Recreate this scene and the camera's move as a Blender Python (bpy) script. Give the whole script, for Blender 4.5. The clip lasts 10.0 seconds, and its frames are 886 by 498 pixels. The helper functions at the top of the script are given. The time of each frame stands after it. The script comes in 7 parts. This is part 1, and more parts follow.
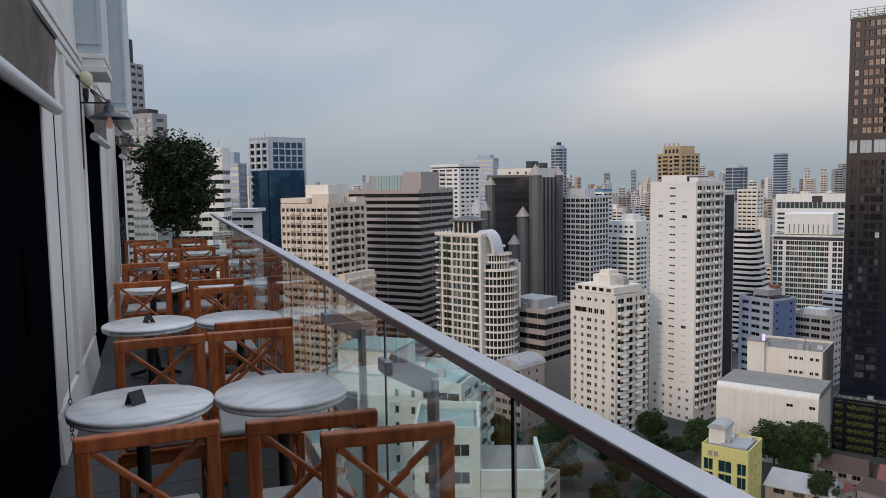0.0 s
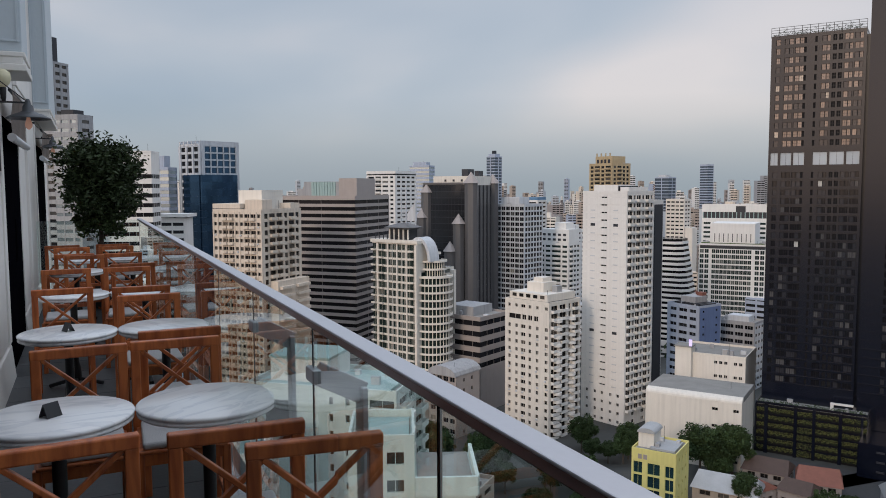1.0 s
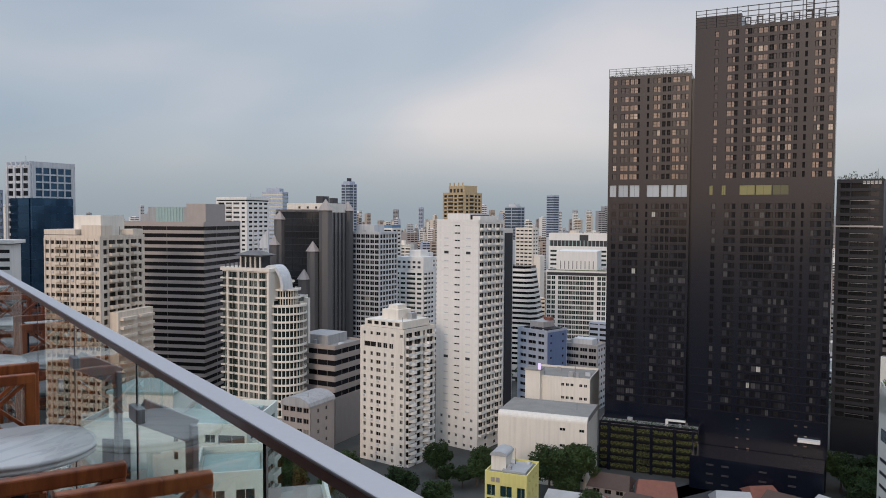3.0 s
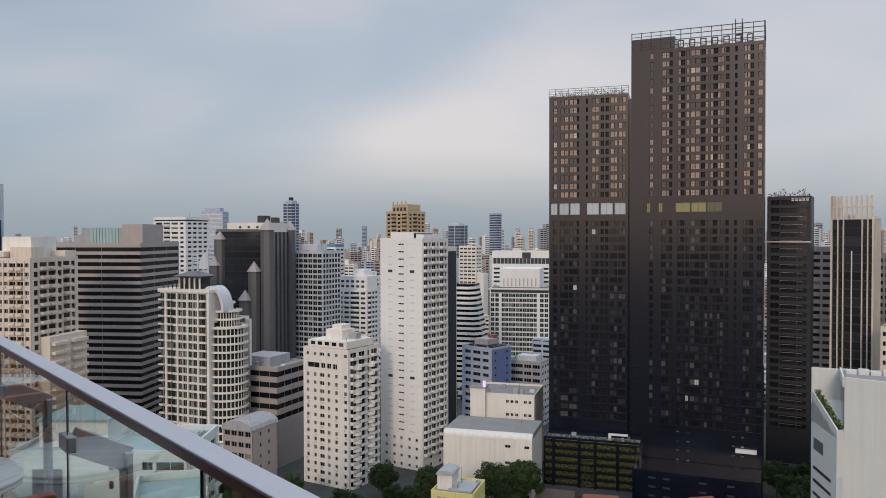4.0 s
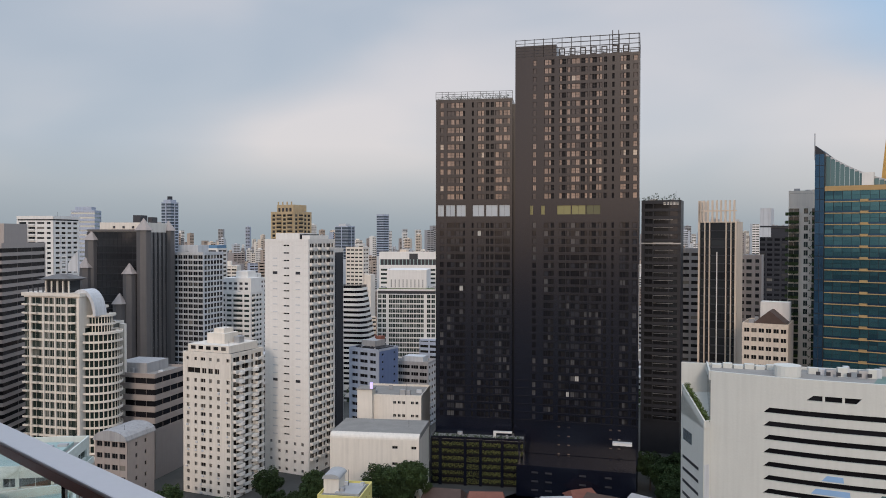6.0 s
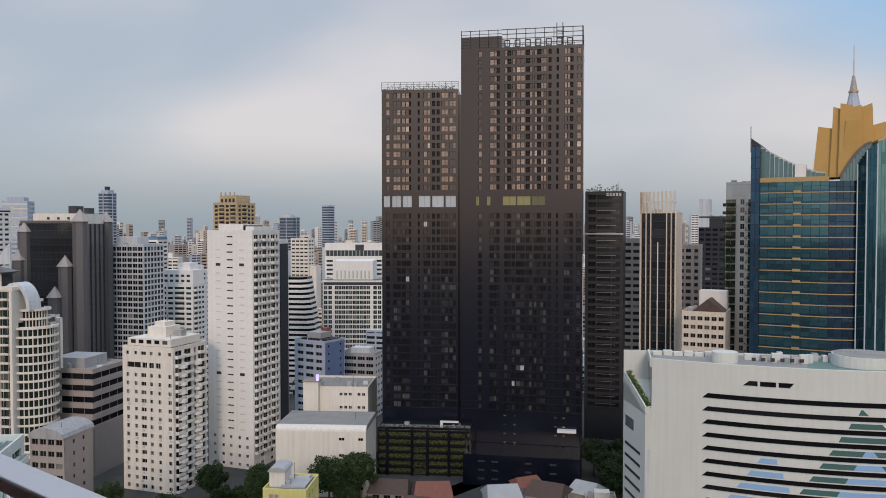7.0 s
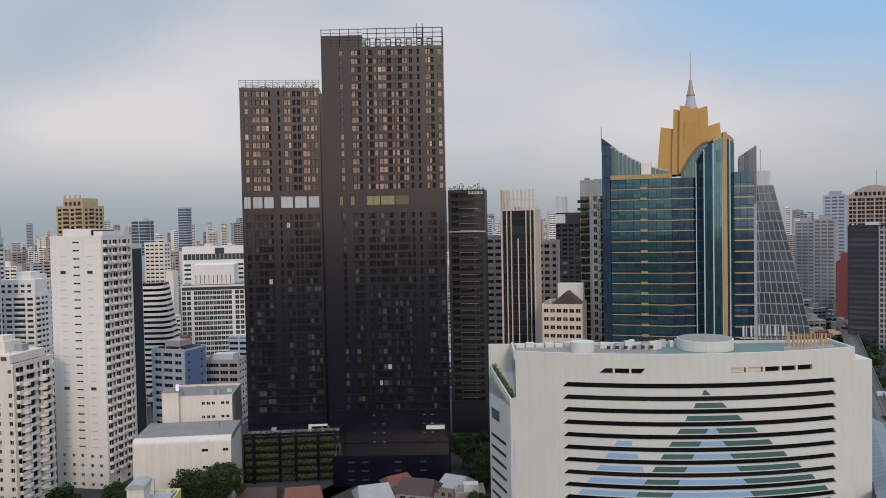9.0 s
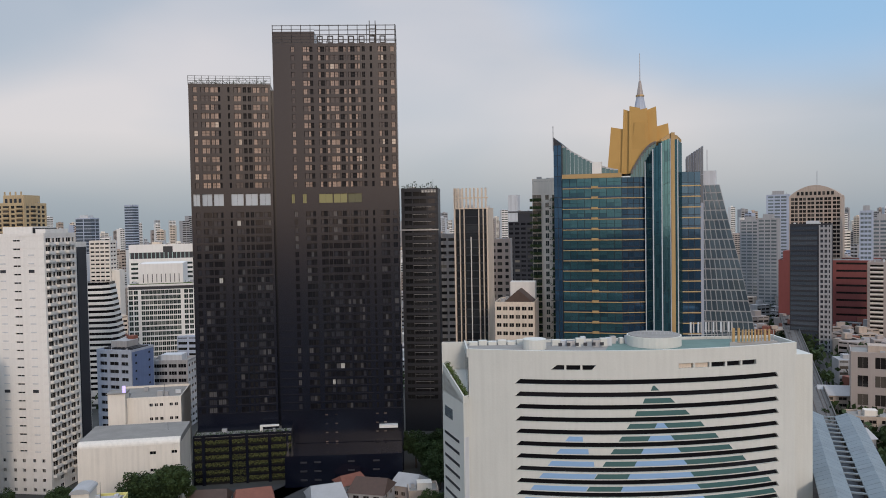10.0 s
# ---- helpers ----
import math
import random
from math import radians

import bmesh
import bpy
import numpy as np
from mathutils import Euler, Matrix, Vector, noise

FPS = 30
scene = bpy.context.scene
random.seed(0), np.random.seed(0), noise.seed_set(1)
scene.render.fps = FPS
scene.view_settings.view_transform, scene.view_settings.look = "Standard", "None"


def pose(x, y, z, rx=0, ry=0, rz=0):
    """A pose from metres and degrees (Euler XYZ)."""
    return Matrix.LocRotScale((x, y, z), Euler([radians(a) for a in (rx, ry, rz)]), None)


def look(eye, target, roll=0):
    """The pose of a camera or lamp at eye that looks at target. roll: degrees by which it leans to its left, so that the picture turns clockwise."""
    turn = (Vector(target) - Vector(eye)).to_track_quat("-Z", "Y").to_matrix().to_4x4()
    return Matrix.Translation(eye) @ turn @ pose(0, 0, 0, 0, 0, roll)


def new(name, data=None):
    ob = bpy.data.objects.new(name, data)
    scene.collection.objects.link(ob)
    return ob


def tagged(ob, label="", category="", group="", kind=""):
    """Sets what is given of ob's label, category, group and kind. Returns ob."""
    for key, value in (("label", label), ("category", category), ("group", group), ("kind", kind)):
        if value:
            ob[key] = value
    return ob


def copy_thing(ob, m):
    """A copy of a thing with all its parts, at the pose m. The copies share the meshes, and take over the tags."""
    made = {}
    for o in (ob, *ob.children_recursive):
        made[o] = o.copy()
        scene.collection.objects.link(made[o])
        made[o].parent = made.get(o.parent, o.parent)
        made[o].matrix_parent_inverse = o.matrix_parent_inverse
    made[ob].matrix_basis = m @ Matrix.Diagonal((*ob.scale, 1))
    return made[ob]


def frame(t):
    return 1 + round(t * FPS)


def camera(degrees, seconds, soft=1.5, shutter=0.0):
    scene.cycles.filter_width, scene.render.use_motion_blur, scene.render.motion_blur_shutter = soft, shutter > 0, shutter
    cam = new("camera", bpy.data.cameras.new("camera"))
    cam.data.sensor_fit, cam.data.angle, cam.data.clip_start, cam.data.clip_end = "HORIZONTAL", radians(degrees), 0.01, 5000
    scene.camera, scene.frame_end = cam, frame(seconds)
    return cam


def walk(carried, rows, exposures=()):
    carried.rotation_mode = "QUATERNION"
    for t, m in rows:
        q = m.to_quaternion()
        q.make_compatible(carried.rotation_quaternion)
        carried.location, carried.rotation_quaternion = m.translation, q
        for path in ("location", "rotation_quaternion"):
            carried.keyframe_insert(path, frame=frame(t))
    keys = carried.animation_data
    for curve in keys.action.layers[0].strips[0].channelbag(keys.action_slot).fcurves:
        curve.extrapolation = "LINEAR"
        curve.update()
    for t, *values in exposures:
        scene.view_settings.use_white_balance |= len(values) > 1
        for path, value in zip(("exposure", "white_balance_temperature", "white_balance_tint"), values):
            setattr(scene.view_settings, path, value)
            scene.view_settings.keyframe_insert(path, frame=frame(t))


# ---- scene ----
cam = camera(59.83, 10.0, soft=0.95)

# ---- camera path ----
PATH = [
    (0.0, pose(0.000, 0.000, 1.57, 84.98, 0.89, -0.10)),
    (0.5, pose(0.009, 0.003, 1.57, 85.17, 0.63, -2.64)),
    (1.0, pose(0.019, 0.007, 1.57, 85.46, 0.24, -4.84)),
    (1.5, pose(0.036, 0.013, 1.57, 85.88, -0.17, -6.77)),
    (2.0, pose(0.053, 0.019, 1.57, 86.37, -0.49, -8.65)),
    (2.5, pose(0.066, 0.024, 1.57, 86.83, -0.54, -12.39)),
    (4.0, pose(0.078, 0.028, 1.57, 88.91, 0.09, -19.77)),
    (4.5, pose(0.083, 0.030, 1.57, 89.31, 0.03, -21.89)),
    (5.0, pose(0.085, 0.031, 1.57, 89.49, -0.01, -24.35)),
    (5.5, pose(0.088, 0.032, 1.57, 89.32, -0.05, -26.18)),
    (7.0, pose(0.094, 0.034, 1.57, 88.32, 0.01, -32.14)),
    (7.5, pose(0.096, 0.035, 1.57, 88.14, 0.21, -33.76)),
    (8.0, pose(0.098, 0.035, 1.57, 88.21, 0.43, -35.84)),
    (8.5, pose(0.100, 0.036, 1.57, 88.26, 0.74, -38.55)),
    (9.0, pose(0.102, 0.037, 1.57, 88.19, 1.08, -42.18)),
    (9.5, pose(0.102, 0.037, 1.57, 88.11, 1.19, -44.41)),
    (10.0, pose(0.103, 0.037, 1.57, 88.00, 0.99, -45.66)),
]
walk(cam, PATH)

# ---- world and sun ----
SUN_HEAD, SUN_EL = 214.0, 20.0
world = bpy.data.worlds.new("world")
scene.world = world
world.use_nodes = True
wn, wl = world.node_tree.nodes, world.node_tree.links
wn.clear()
w_out = wn.new("ShaderNodeOutputWorld")
w_bg = wn.new("ShaderNodeBackground")
w_sky = wn.new("ShaderNodeTexSky")
w_sky.sky_type, w_sky.sun_disc = "NISHITA", False
w_sky.sun_elevation, w_sky.sun_rotation = radians(SUN_EL), radians(SUN_HEAD)
w_sky.air_density, w_sky.dust_density, w_sky.ozone_density = 1.2, 2.5, 1.5
w_tc = wn.new("ShaderNodeTexCoord")
w_map = wn.new("ShaderNodeMapping")
w_map.inputs["Scale"].default_value = (1.0, 1.0, 2.6)
w_map.inputs["Rotation"].default_value = (radians(6), radians(-9), radians(35))
w_noise = wn.new("ShaderNodeTexNoise")
w_noise.inputs["Scale"].default_value, w_noise.inputs["Detail"].default_value = 2.1, 4.0
w_noise.inputs["Roughness"].default_value, w_noise.inputs["Distortion"].default_value = 0.36, 0.25
w_ramp = wn.new("ShaderNodeValToRGB")
w_ramp.color_ramp.elements[0].position, w_ramp.color_ramp.elements[0].color = 0.27, (0.33, 0.42, 0.54, 1)
w_ramp.color_ramp.elements[1].position, w_ramp.color_ramp.elements[1].color = 0.76, (0.76, 0.71, 0.725, 1)
w_mid = w_ramp.color_ramp.elements.new(0.5)
w_mid.color = (0.49, 0.54, 0.625, 1)
w_sep = wn.new("ShaderNodeSeparateXYZ")
w_low = wn.new("ShaderNodeMapRange")        # haze bank near the horizon
w_low.inputs["From Min"].default_value, w_low.inputs["From Max"].default_value = 0.0, 0.115
w_haze = wn.new("ShaderNodeMix")
w_haze.data_type = "RGBA"
w_haze.inputs["A"].default_value = (0.36, 0.42, 0.475, 1)
w_gain = wn.new("ShaderNodeVectorMath")
w_gain.operation = "SCALE"
w_gain.inputs["Scale"].default_value = 0.10
w_mix = wn.new("ShaderNodeMix")
w_mix.data_type = "RGBA"
w_mix.inputs["Factor"].default_value = 0.84
wl.new(w_tc.outputs["Generated"], w_map.inputs["Vector"])
wl.new(w_map.outputs["Vector"], w_noise.inputs["Vector"])
w_side = wn.new("ShaderNodeVectorMath")      # the cloud sheet thickens to one side
w_side.operation = "DOT_PRODUCT"
w_side.inputs[1].default_value = (0.94, 0.34, 0.0)
w_add = wn.new("ShaderNodeMath")
w_add.operation = "MULTIPLY_ADD"
w_add.inputs[1].default_value = 0.25
wl.new(w_tc.outputs["Generated"], w_side.inputs[0])
wl.new(w_side.outputs["Value"], w_add.inputs[0])
wl.new(w_noise.outputs["Fac"], w_add.inputs[2])
w_off = wn.new("ShaderNodeMath")
w_off.operation = "SUBTRACT"
w_off.inputs[1].default_value = 0.095
wl.new(w_add.outputs[0], w_off.inputs[0])
wl.new(w_off.outputs[0], w_ramp.inputs["Fac"])
w_flat = wn.new("ShaderNodeVectorMath")      # clouds and gaps lie flat: stretch the height
w_flat.operation = "MULTIPLY"
w_flat.inputs[1].default_value = (1.0, 1.0, 2.6)
w_unit = wn.new("ShaderNodeVectorMath")
w_unit.operation = "NORMALIZE"
w_gap = wn.new("ShaderNodeVectorMath")       # a blue opening in the cloud sheet
w_gap.operation = "DOT_PRODUCT"
GAP_AZ, GAP_EL = radians(74), math.atan(2.6 * math.tan(radians(17)))
w_gap.inputs[1].default_value = (math.sin(GAP_AZ) * math.cos(GAP_EL), math.cos(GAP_AZ) * math.cos(GAP_EL), math.sin(GAP_EL))
w_gapr = wn.new("ShaderNodeMapRange")
w_gapr.interpolation_type = "SMOOTHSTEP"
w_gapr.inputs["From Min"].default_value, w_gapr.inputs["From Max"].default_value = 0.93, 0.995
w_gapr.inputs["To Max"].default_value = 1.0
w_blue = wn.new("ShaderNodeMix")
w_blue.data_type = "RGBA"
w_blue.inputs["B"].default_value = (0.33, 0.55, 0.82, 1)
wl.new(w_tc.outputs["Generated"], w_flat.inputs[0])
wl.new(w_flat.outputs["Vector"], w_unit.inputs[0])
wl.new(w_unit.outputs["Vector"], w_gap.inputs[0])
wl.new(w_gap.outputs["Value"], w_gapr.inputs["Value"])
wl.new(w_gapr.outputs["Result"], w_blue.inputs["Factor"])
wl.new(w_ramp.outputs["Color"], w_blue.inputs["A"])
wl.new(w_tc.outputs["Generated"], w_sep.inputs["Vector"])
wl.new(w_sep.outputs["Z"], w_low.inputs["Value"])
wl.new(w_low.outputs["Result"], w_haze.inputs["Factor"])
wl.new(w_blue.outputs["Result"], w_haze.inputs["B"])
wl.new(w_sky.outputs["Color"], w_gain.inputs["Vector"])
wl.new(w_gain.outputs["Vector"], w_mix.inputs["A"])
wl.new(w_haze.outputs["Result"], w_mix.inputs["B"])
w_sun = wn.new("ShaderNodeVectorMath")       # evening glow of the low sky round the sun
w_sun.operation = "DOT_PRODUCT"
w_sun.inputs[1].default_value = (math.sin(radians(227)) * math.cos(radians(6)), math.cos(radians(227)) * math.cos(radians(6)), math.sin(radians(6)))
w_glow = wn.new("ShaderNodeMapRange")
w_glow.interpolation_type = "SMOOTHSTEP"
w_glow.inputs["From Min"].default_value, w_glow.inputs["From Max"].default_value = 0.90, 1.0
w_warm = wn.new("ShaderNodeVectorMath")
w_warm.operation = "SCALE"
w_warm.inputs[0].default_value = (1.15, 0.76, 0.56)
w_sum = wn.new("ShaderNodeVectorMath")
w_sum.operation = "ADD"
wl.new(w_tc.outputs["Generated"], w_sun.inputs[0])
wl.new(w_sun.outputs["Value"], w_glow.inputs["Value"])
wl.new(w_glow.outputs["Result"], w_warm.inputs["Scale"])
wl.new(w_mix.outputs["Result"], w_sum.inputs[0])
wl.new(w_warm.outputs["Vector"], w_sum.inputs[1])
wl.new(w_sum.outputs["Vector"], w_bg.inputs["Color"])
w_high = wn.new("ShaderNodeMapRange")       # an overcast dome grows brighter towards the zenith
w_high.interpolation_type = "SMOOTHSTEP"
w_high.inputs["From Min"].default_value, w_high.inputs["From Max"].default_value = 0.30, 0.95
w_high.inputs["To Min"].default_value, w_high.inputs["To Max"].default_value = 1.0, 2.7
wl.new(w_sep.outputs["Z"], w_high.inputs["Value"])
wl.new(w_high.outputs["Result"], w_bg.inputs["Strength"])
wl.new(w_bg.outputs["Background"], w_out.inputs["Surface"])

sun = new("sun", bpy.data.lights.new("sun", "SUN"))
sun.data.energy, sun.data.angle, sun.data.color = 1.06, radians(10), (1.0, 0.82, 0.68)
sun_way = Vector((math.sin(radians(SUN_HEAD)) * math.cos(radians(SUN_EL)), math.cos(radians(SUN_HEAD)) * math.cos(radians(SUN_EL)), math.sin(radians(SUN_EL))))
sun.matrix_world = look(sun_way * 50, (0, 0, 0))


# ---- materials ----
def surface(name, color, rough=0.7, metal=0.0, var=0.12, size=0.5, streak=0.0, bump=0.15, fine=8.0, rnd=0.0, spec=0.5):
    """A worn surface: blotches of the given size in metres, rain streaks, fine grain and relief."""
    m = bpy.data.materials.new(name)
    m.use_nodes = True
    n, l = m.node_tree.nodes, m.node_tree.links
    b = n["Principled BSDF"]
    b.inputs["Roughness"].default_value, b.inputs["Metallic"].default_value = rough, metal
    b.inputs["Specular IOR Level"].default_value = spec
    tc = n.new("ShaderNodeTexCoord")
    big, small = n.new("ShaderNodeTexNoise"), n.new("ShaderNodeTexNoise")
    big.inputs["Scale"].default_value, big.inputs["Detail"].default_value = 1.0 / size, 4
    small.inputs["Scale"].default_value, small.inputs["Detail"].default_value = fine / size, 3
    l.new(tc.outputs["Object"], big.inputs["Vector"])
    l.new(tc.outputs["Object"], small.inputs["Vector"])
    mul = n.new("ShaderNodeMath")
    mul.operation = "MULTIPLY_ADD"
    l.new(big.outputs["Fac"], mul.inputs[0])
    mul.inputs[1].default_value = 2.0 * var
    mul.inputs[2].default_value = 1.0 - var
    grain = n.new("ShaderNodeMath")
    grain.operation = "MULTIPLY_ADD"
    l.new(small.outputs["Fac"], grain.inputs[0])
    grain.inputs[1].default_value = var
    grain.inputs[2].default_value = 1.0 - var / 2
    tot = n.new("ShaderNodeMath")
    tot.operation = "MULTIPLY"
    l.new(mul.outputs[0], tot.inputs[0])
    l.new(grain.outputs[0], tot.inputs[1])
    last = tot
    if streak:
        mp = n.new("ShaderNodeMapping")
        mp.inputs["Scale"].default_value = (1.1, 1.1, 0.06)
        st = n.new("ShaderNodeTexNoise")
        st.inputs["Scale"].default_value, st.inputs["Detail"].default_value = 1.0, 5
        l.new(tc.outputs["Object"], mp.inputs["Vector"])
        l.new(mp.outputs["Vector"], st.inputs["Vector"])
        sr = n.new("ShaderNodeMapRange")
        sr.inputs["From Min"].default_value, sr.inputs["From Max"].default_value = 0.42, 0.7
        sr.inputs["To Min"].default_value, sr.inputs["To Max"].default_value = 1.0, 1.0 - streak
        l.new(st.outputs["Fac"], sr.inputs["Value"])
        s2 = n.new("ShaderNodeMath")
        s2.operation = "MULTIPLY"
        l.new(last.outputs[0], s2.inputs[0])
        l.new(sr.outputs["Result"], s2.inputs[1])
        last = s2
    if rnd:
        geo = n.new("ShaderNodeNewGeometry")
        info = n.new("ShaderNodeObjectInfo")
        add = n.new("ShaderNodeMath")
        add.operation = "ADD"
        l.new(geo.outputs["Random Per Island"], add.inputs[0])
        l.new(info.outputs["Random"], add.inputs[1])
        rr = n.new("ShaderNodeMapRange")
        rr.inputs["From Max"].default_value = 2.0
        rr.inputs["To Min"].default_value, rr.inputs["To Max"].default_value = 1.0 - rnd, 1.0 + rnd
        l.new(add.outputs[0], rr.inputs["Value"])
        s3 = n.new("ShaderNodeMath")
        s3.operation = "MULTIPLY"
        l.new(last.outputs[0], s3.inputs[0])
        l.new(rr.outputs["Result"], s3.inputs[1])
        last = s3
    col = n.new("ShaderNodeVectorMath")
    col.operation = "SCALE"
    col.inputs[0].default_value = color
    l.new(last.outputs[0], col.inputs["Scale"])
    l.new(col.outputs["Vector"], b.inputs["Base Color"])
    if bump:
        bp = n.new("ShaderNodeBump")
        bp.inputs["Strength"].default_value, bp.inputs["Distance"].default_value = bump, size * 0.03
        l.new(small.outputs["Fac"], bp.inputs["Height"])
        l.new(bp.outputs["Normal"], b.inputs["Normal"])
    return m


def window_glass(name, colors, rough=0.06, metal=0.0, spec=0.35):
    """Opaque window glazing seen from outside; each pane draws one of the given tones (room dark, curtain, blind,
    painted reflection, lit room).
    """
    m = bpy.data.materials.new(name)
    m.use_nodes = True
    n, l = m.node_tree.nodes, m.node_tree.links
    b = n["Principled BSDF"]
    b.inputs["Roughness"].default_value, b.inputs["Metallic"].default_value = rough, metal
    b.inputs["Specular IOR Level"].default_value = spec
    geo, info = n.new("ShaderNodeNewGeometry"), n.new("ShaderNodeObjectInfo")
    add, fr = n.new("ShaderNodeMath"), n.new("ShaderNodeMath")
    add.operation, fr.operation = "ADD", "FRACT"
    l.new(geo.outputs["Random Per Island"], add.inputs[0])
    l.new(info.outputs["Random"], add.inputs[1])
    l.new(add.outputs[0], fr.inputs[0])
    ramp = n.new("ShaderNodeValToRGB")
    ramp.color_ramp.interpolation = "CONSTANT"
    total, at = sum(c[1] for c in colors), 0.0
    for i, (c, share) in enumerate(colors):
        e = ramp.color_ramp.elements[0] if i == 0 else ramp.color_ramp.elements.new(at)
        e.position, e.color = at, (*c, 1)
        at += share / total
    ramp.color_ramp.elements.remove(ramp.color_ramp.elements[-1]) if len(ramp.color_ramp.elements) > len(colors) else None
    l.new(fr.outputs[0], ramp.inputs["Fac"])
    wob = n.new("ShaderNodeTexNoise")
    wob.inputs["Scale"].default_value = 0.35
    tc = n.new("ShaderNodeTexCoord")
    l.new(tc.outputs["Object"], wob.inputs["Vector"])
    bp = n.new("ShaderNodeBump")
    bp.inputs["Strength"].default_value, bp.inputs["Distance"].default_value = 0.12, 0.05
    l.new(wob.outputs["Fac"], bp.inputs["Height"])
    l.new(bp.outputs["Normal"], b.inputs["Normal"])
    l.new(ramp.outputs["Color"], b.inputs["Base Color"])
    return m


M = {}
M["white"] = surface("white render", (0.76, 0.74, 0.71), 0.8, var=0.07, size=6, streak=0.07, fine=14)
M["white2"] = surface("warm white render", (0.74, 0.69, 0.62), 0.8, var=0.08, size=5, streak=0.1, fine=14)
M["cream"] = surface("cream render", (0.70, 0.60, 0.50), 0.8, var=0.08, size=5, streak=0.15, fine=14)
M["beige"] = surface("beige render", (0.44, 0.36, 0.30), 0.8, var=0.08, size=5, streak=0.15, fine=14)
M["grey"] = surface("grey concrete", (0.36, 0.36, 0.37), 0.85, var=0.1, size=4, streak=0.2, fine=14)
M["pale"] = surface("pale grey render", (0.55, 0.57, 0.60), 0.8, var=0.08, size=5, streak=0.18, fine=14)
M["stone"] = surface("brown-grey granite", (0.36, 0.315, 0.295), 0.45, var=0.08, size=3, streak=0.05, fine=20)
M["gold_wall"] = surface("ochre render", (0.47, 0.36, 0.215), 0.75, var=0.1, size=5, streak=0.2, fine=14)
M["yellow"] = surface("pale yellow render", (0.74, 0.66, 0.24), 0.75, var=0.06, size=3, streak=0.1, fine=14)
M["blue_wall"] = surface("slate blue cladding", (0.13, 0.19, 0.36), 0.6, var=0.08, size=4, streak=0.1, fine=14)
M["bluegrey"] = surface("blue-grey render", (0.40, 0.45, 0.55), 0.75, var=0.08, size=4, streak=0.15, fine=14)
M["black"] = surface("dark brown-black cladding", (0.0042, 0.0060, 0.0140), 0.2, var=0.12, size=5, streak=0.0, fine=20, rnd=0.12, spec=0.5, bump=0.04)
M["black_rail"] = surface("black steel", (0.03, 0.03, 0.034), 0.5, 0.3, var=0.1, size=1)
M["charcoal"] = surface("charcoal cladding", (0.034, 0.036, 0.044), 0.45, var=0.1, size=4, fine=18, spec=0.3)
# near-black colour for cores, slot panes and a painted recess shade
M["dark"] = surface("near-black interior and recess shade", (0.012, 0.012, 0.014), 0.7, var=0.1, size=3, spec=0.15)
M["red"] = surface("red-brown cladding", (0.19, 0.05, 0.045), 0.75, var=0.1, size=4, streak=0.1)
M["roof"] = surface("roof screed", (0.27, 0.26, 0.245), 0.9, var=0.25, size=5, fine=9)
M["roof_white"] = surface("pale sheet roof", (0.38, 0.385, 0.395), 0.6, var=0.2, size=4, fine=9)
M["roof_red"] = surface("red-brown tiled roof", (0.22, 0.085, 0.06), 0.8, var=0.25, size=1.2, fine=9)
M["roof_brown"] = surface("dark brown tiled roof", (0.085, 0.055, 0.045), 0.8, var=0.25, size=1.2, fine=9)
M["roof_blue"] = surface("blue sheet roof", (0.10, 0.22, 0.36), 0.5, var=0.15, size=3, fine=9)
M["roof_teal"] = surface("faded turquoise roof", (0.30, 0.41, 0.40), 0.7, var=0.15, size=3, fine=9)
M["gold"] = surface("golden metal cladding", (0.47, 0.285, 0.085), 0.55, 0.25, var=0.08, size=3, fine=12, bump=0.05)
M["gold_band"] = surface("bronze-gold spandrel", (0.42, 0.28, 0.125), 0.5, 0.2, var=0.1, size=3, fine=12)
M["steel"] = surface("grey steel", (0.45, 0.46, 0.48), 0.4, 0.7, var=0.1, size=1)
M["asphalt"] = surface("asphalt", (0.055, 0.055, 0.057), 0.9, var=0.2, size=8)
M["hedge"] = surface("hedge leaf", (0.075, 0.115, 0.03), 0.8, var=0.4, size=0.8, fine=6, rnd=0.4)
M["leaf"] = surface("dark tropical leaf", (0.034, 0.056, 0.020), 0.7, var=0.3, size=1.5, fine=5, rnd=0.55, bump=0, spec=0.2)
M["creeper"] = surface("yellow-green creeper", (0.12, 0.125, 0.035), 0.8, var=0.4, size=1.5, fine=6, rnd=0.35)
M["green_white"] = surface("pale green-white render", (0.60, 0.655, 0.62), 0.8, var=0.07, size=5, streak=0.1, fine=14)
M["dark_stone"] = surface("dark grey polished granite", (0.115, 0.11, 0.112), 0.4, var=0.1, size=3, streak=0.1, fine=20)
M["hotel_white"] = surface("cool white render", (0.61, 0.615, 0.575), 0.8, var=0.05, size=7, streak=0.05, fine=14)
M["viaduct"] = surface("weathered dark concrete", (0.13, 0.125, 0.12), 0.85, var=0.2, size=4, streak=0.3, fine=9)
M["station_roof"] = surface("blue-grey station sheet", (0.20, 0.24, 0.265), 0.45, 0.1, var=0.18, size=3, fine=9, rnd=0.12)
M["roof_green"] = surface("dull green roof coating", (0.13, 0.21, 0.19), 0.7, var=0.2, size=3, fine=9)
M["hotel_blue"] = surface("sky blue painted panel", (0.25, 0.42, 0.66), 0.6, var=0.06, size=4)
M["hotel_green"] = surface("dark teal painted panel", (0.045, 0.12, 0.12), 0.6, var=0.06, size=4)
M["glass"] = window_glass("window glass", [((0.012, 0.013, 0.016), 6), ((0.025, 0.027, 0.03), 3), ((0.07, 0.07, 0.068), 1.2), ((0.2, 0.19, 0.17), 0.4)])
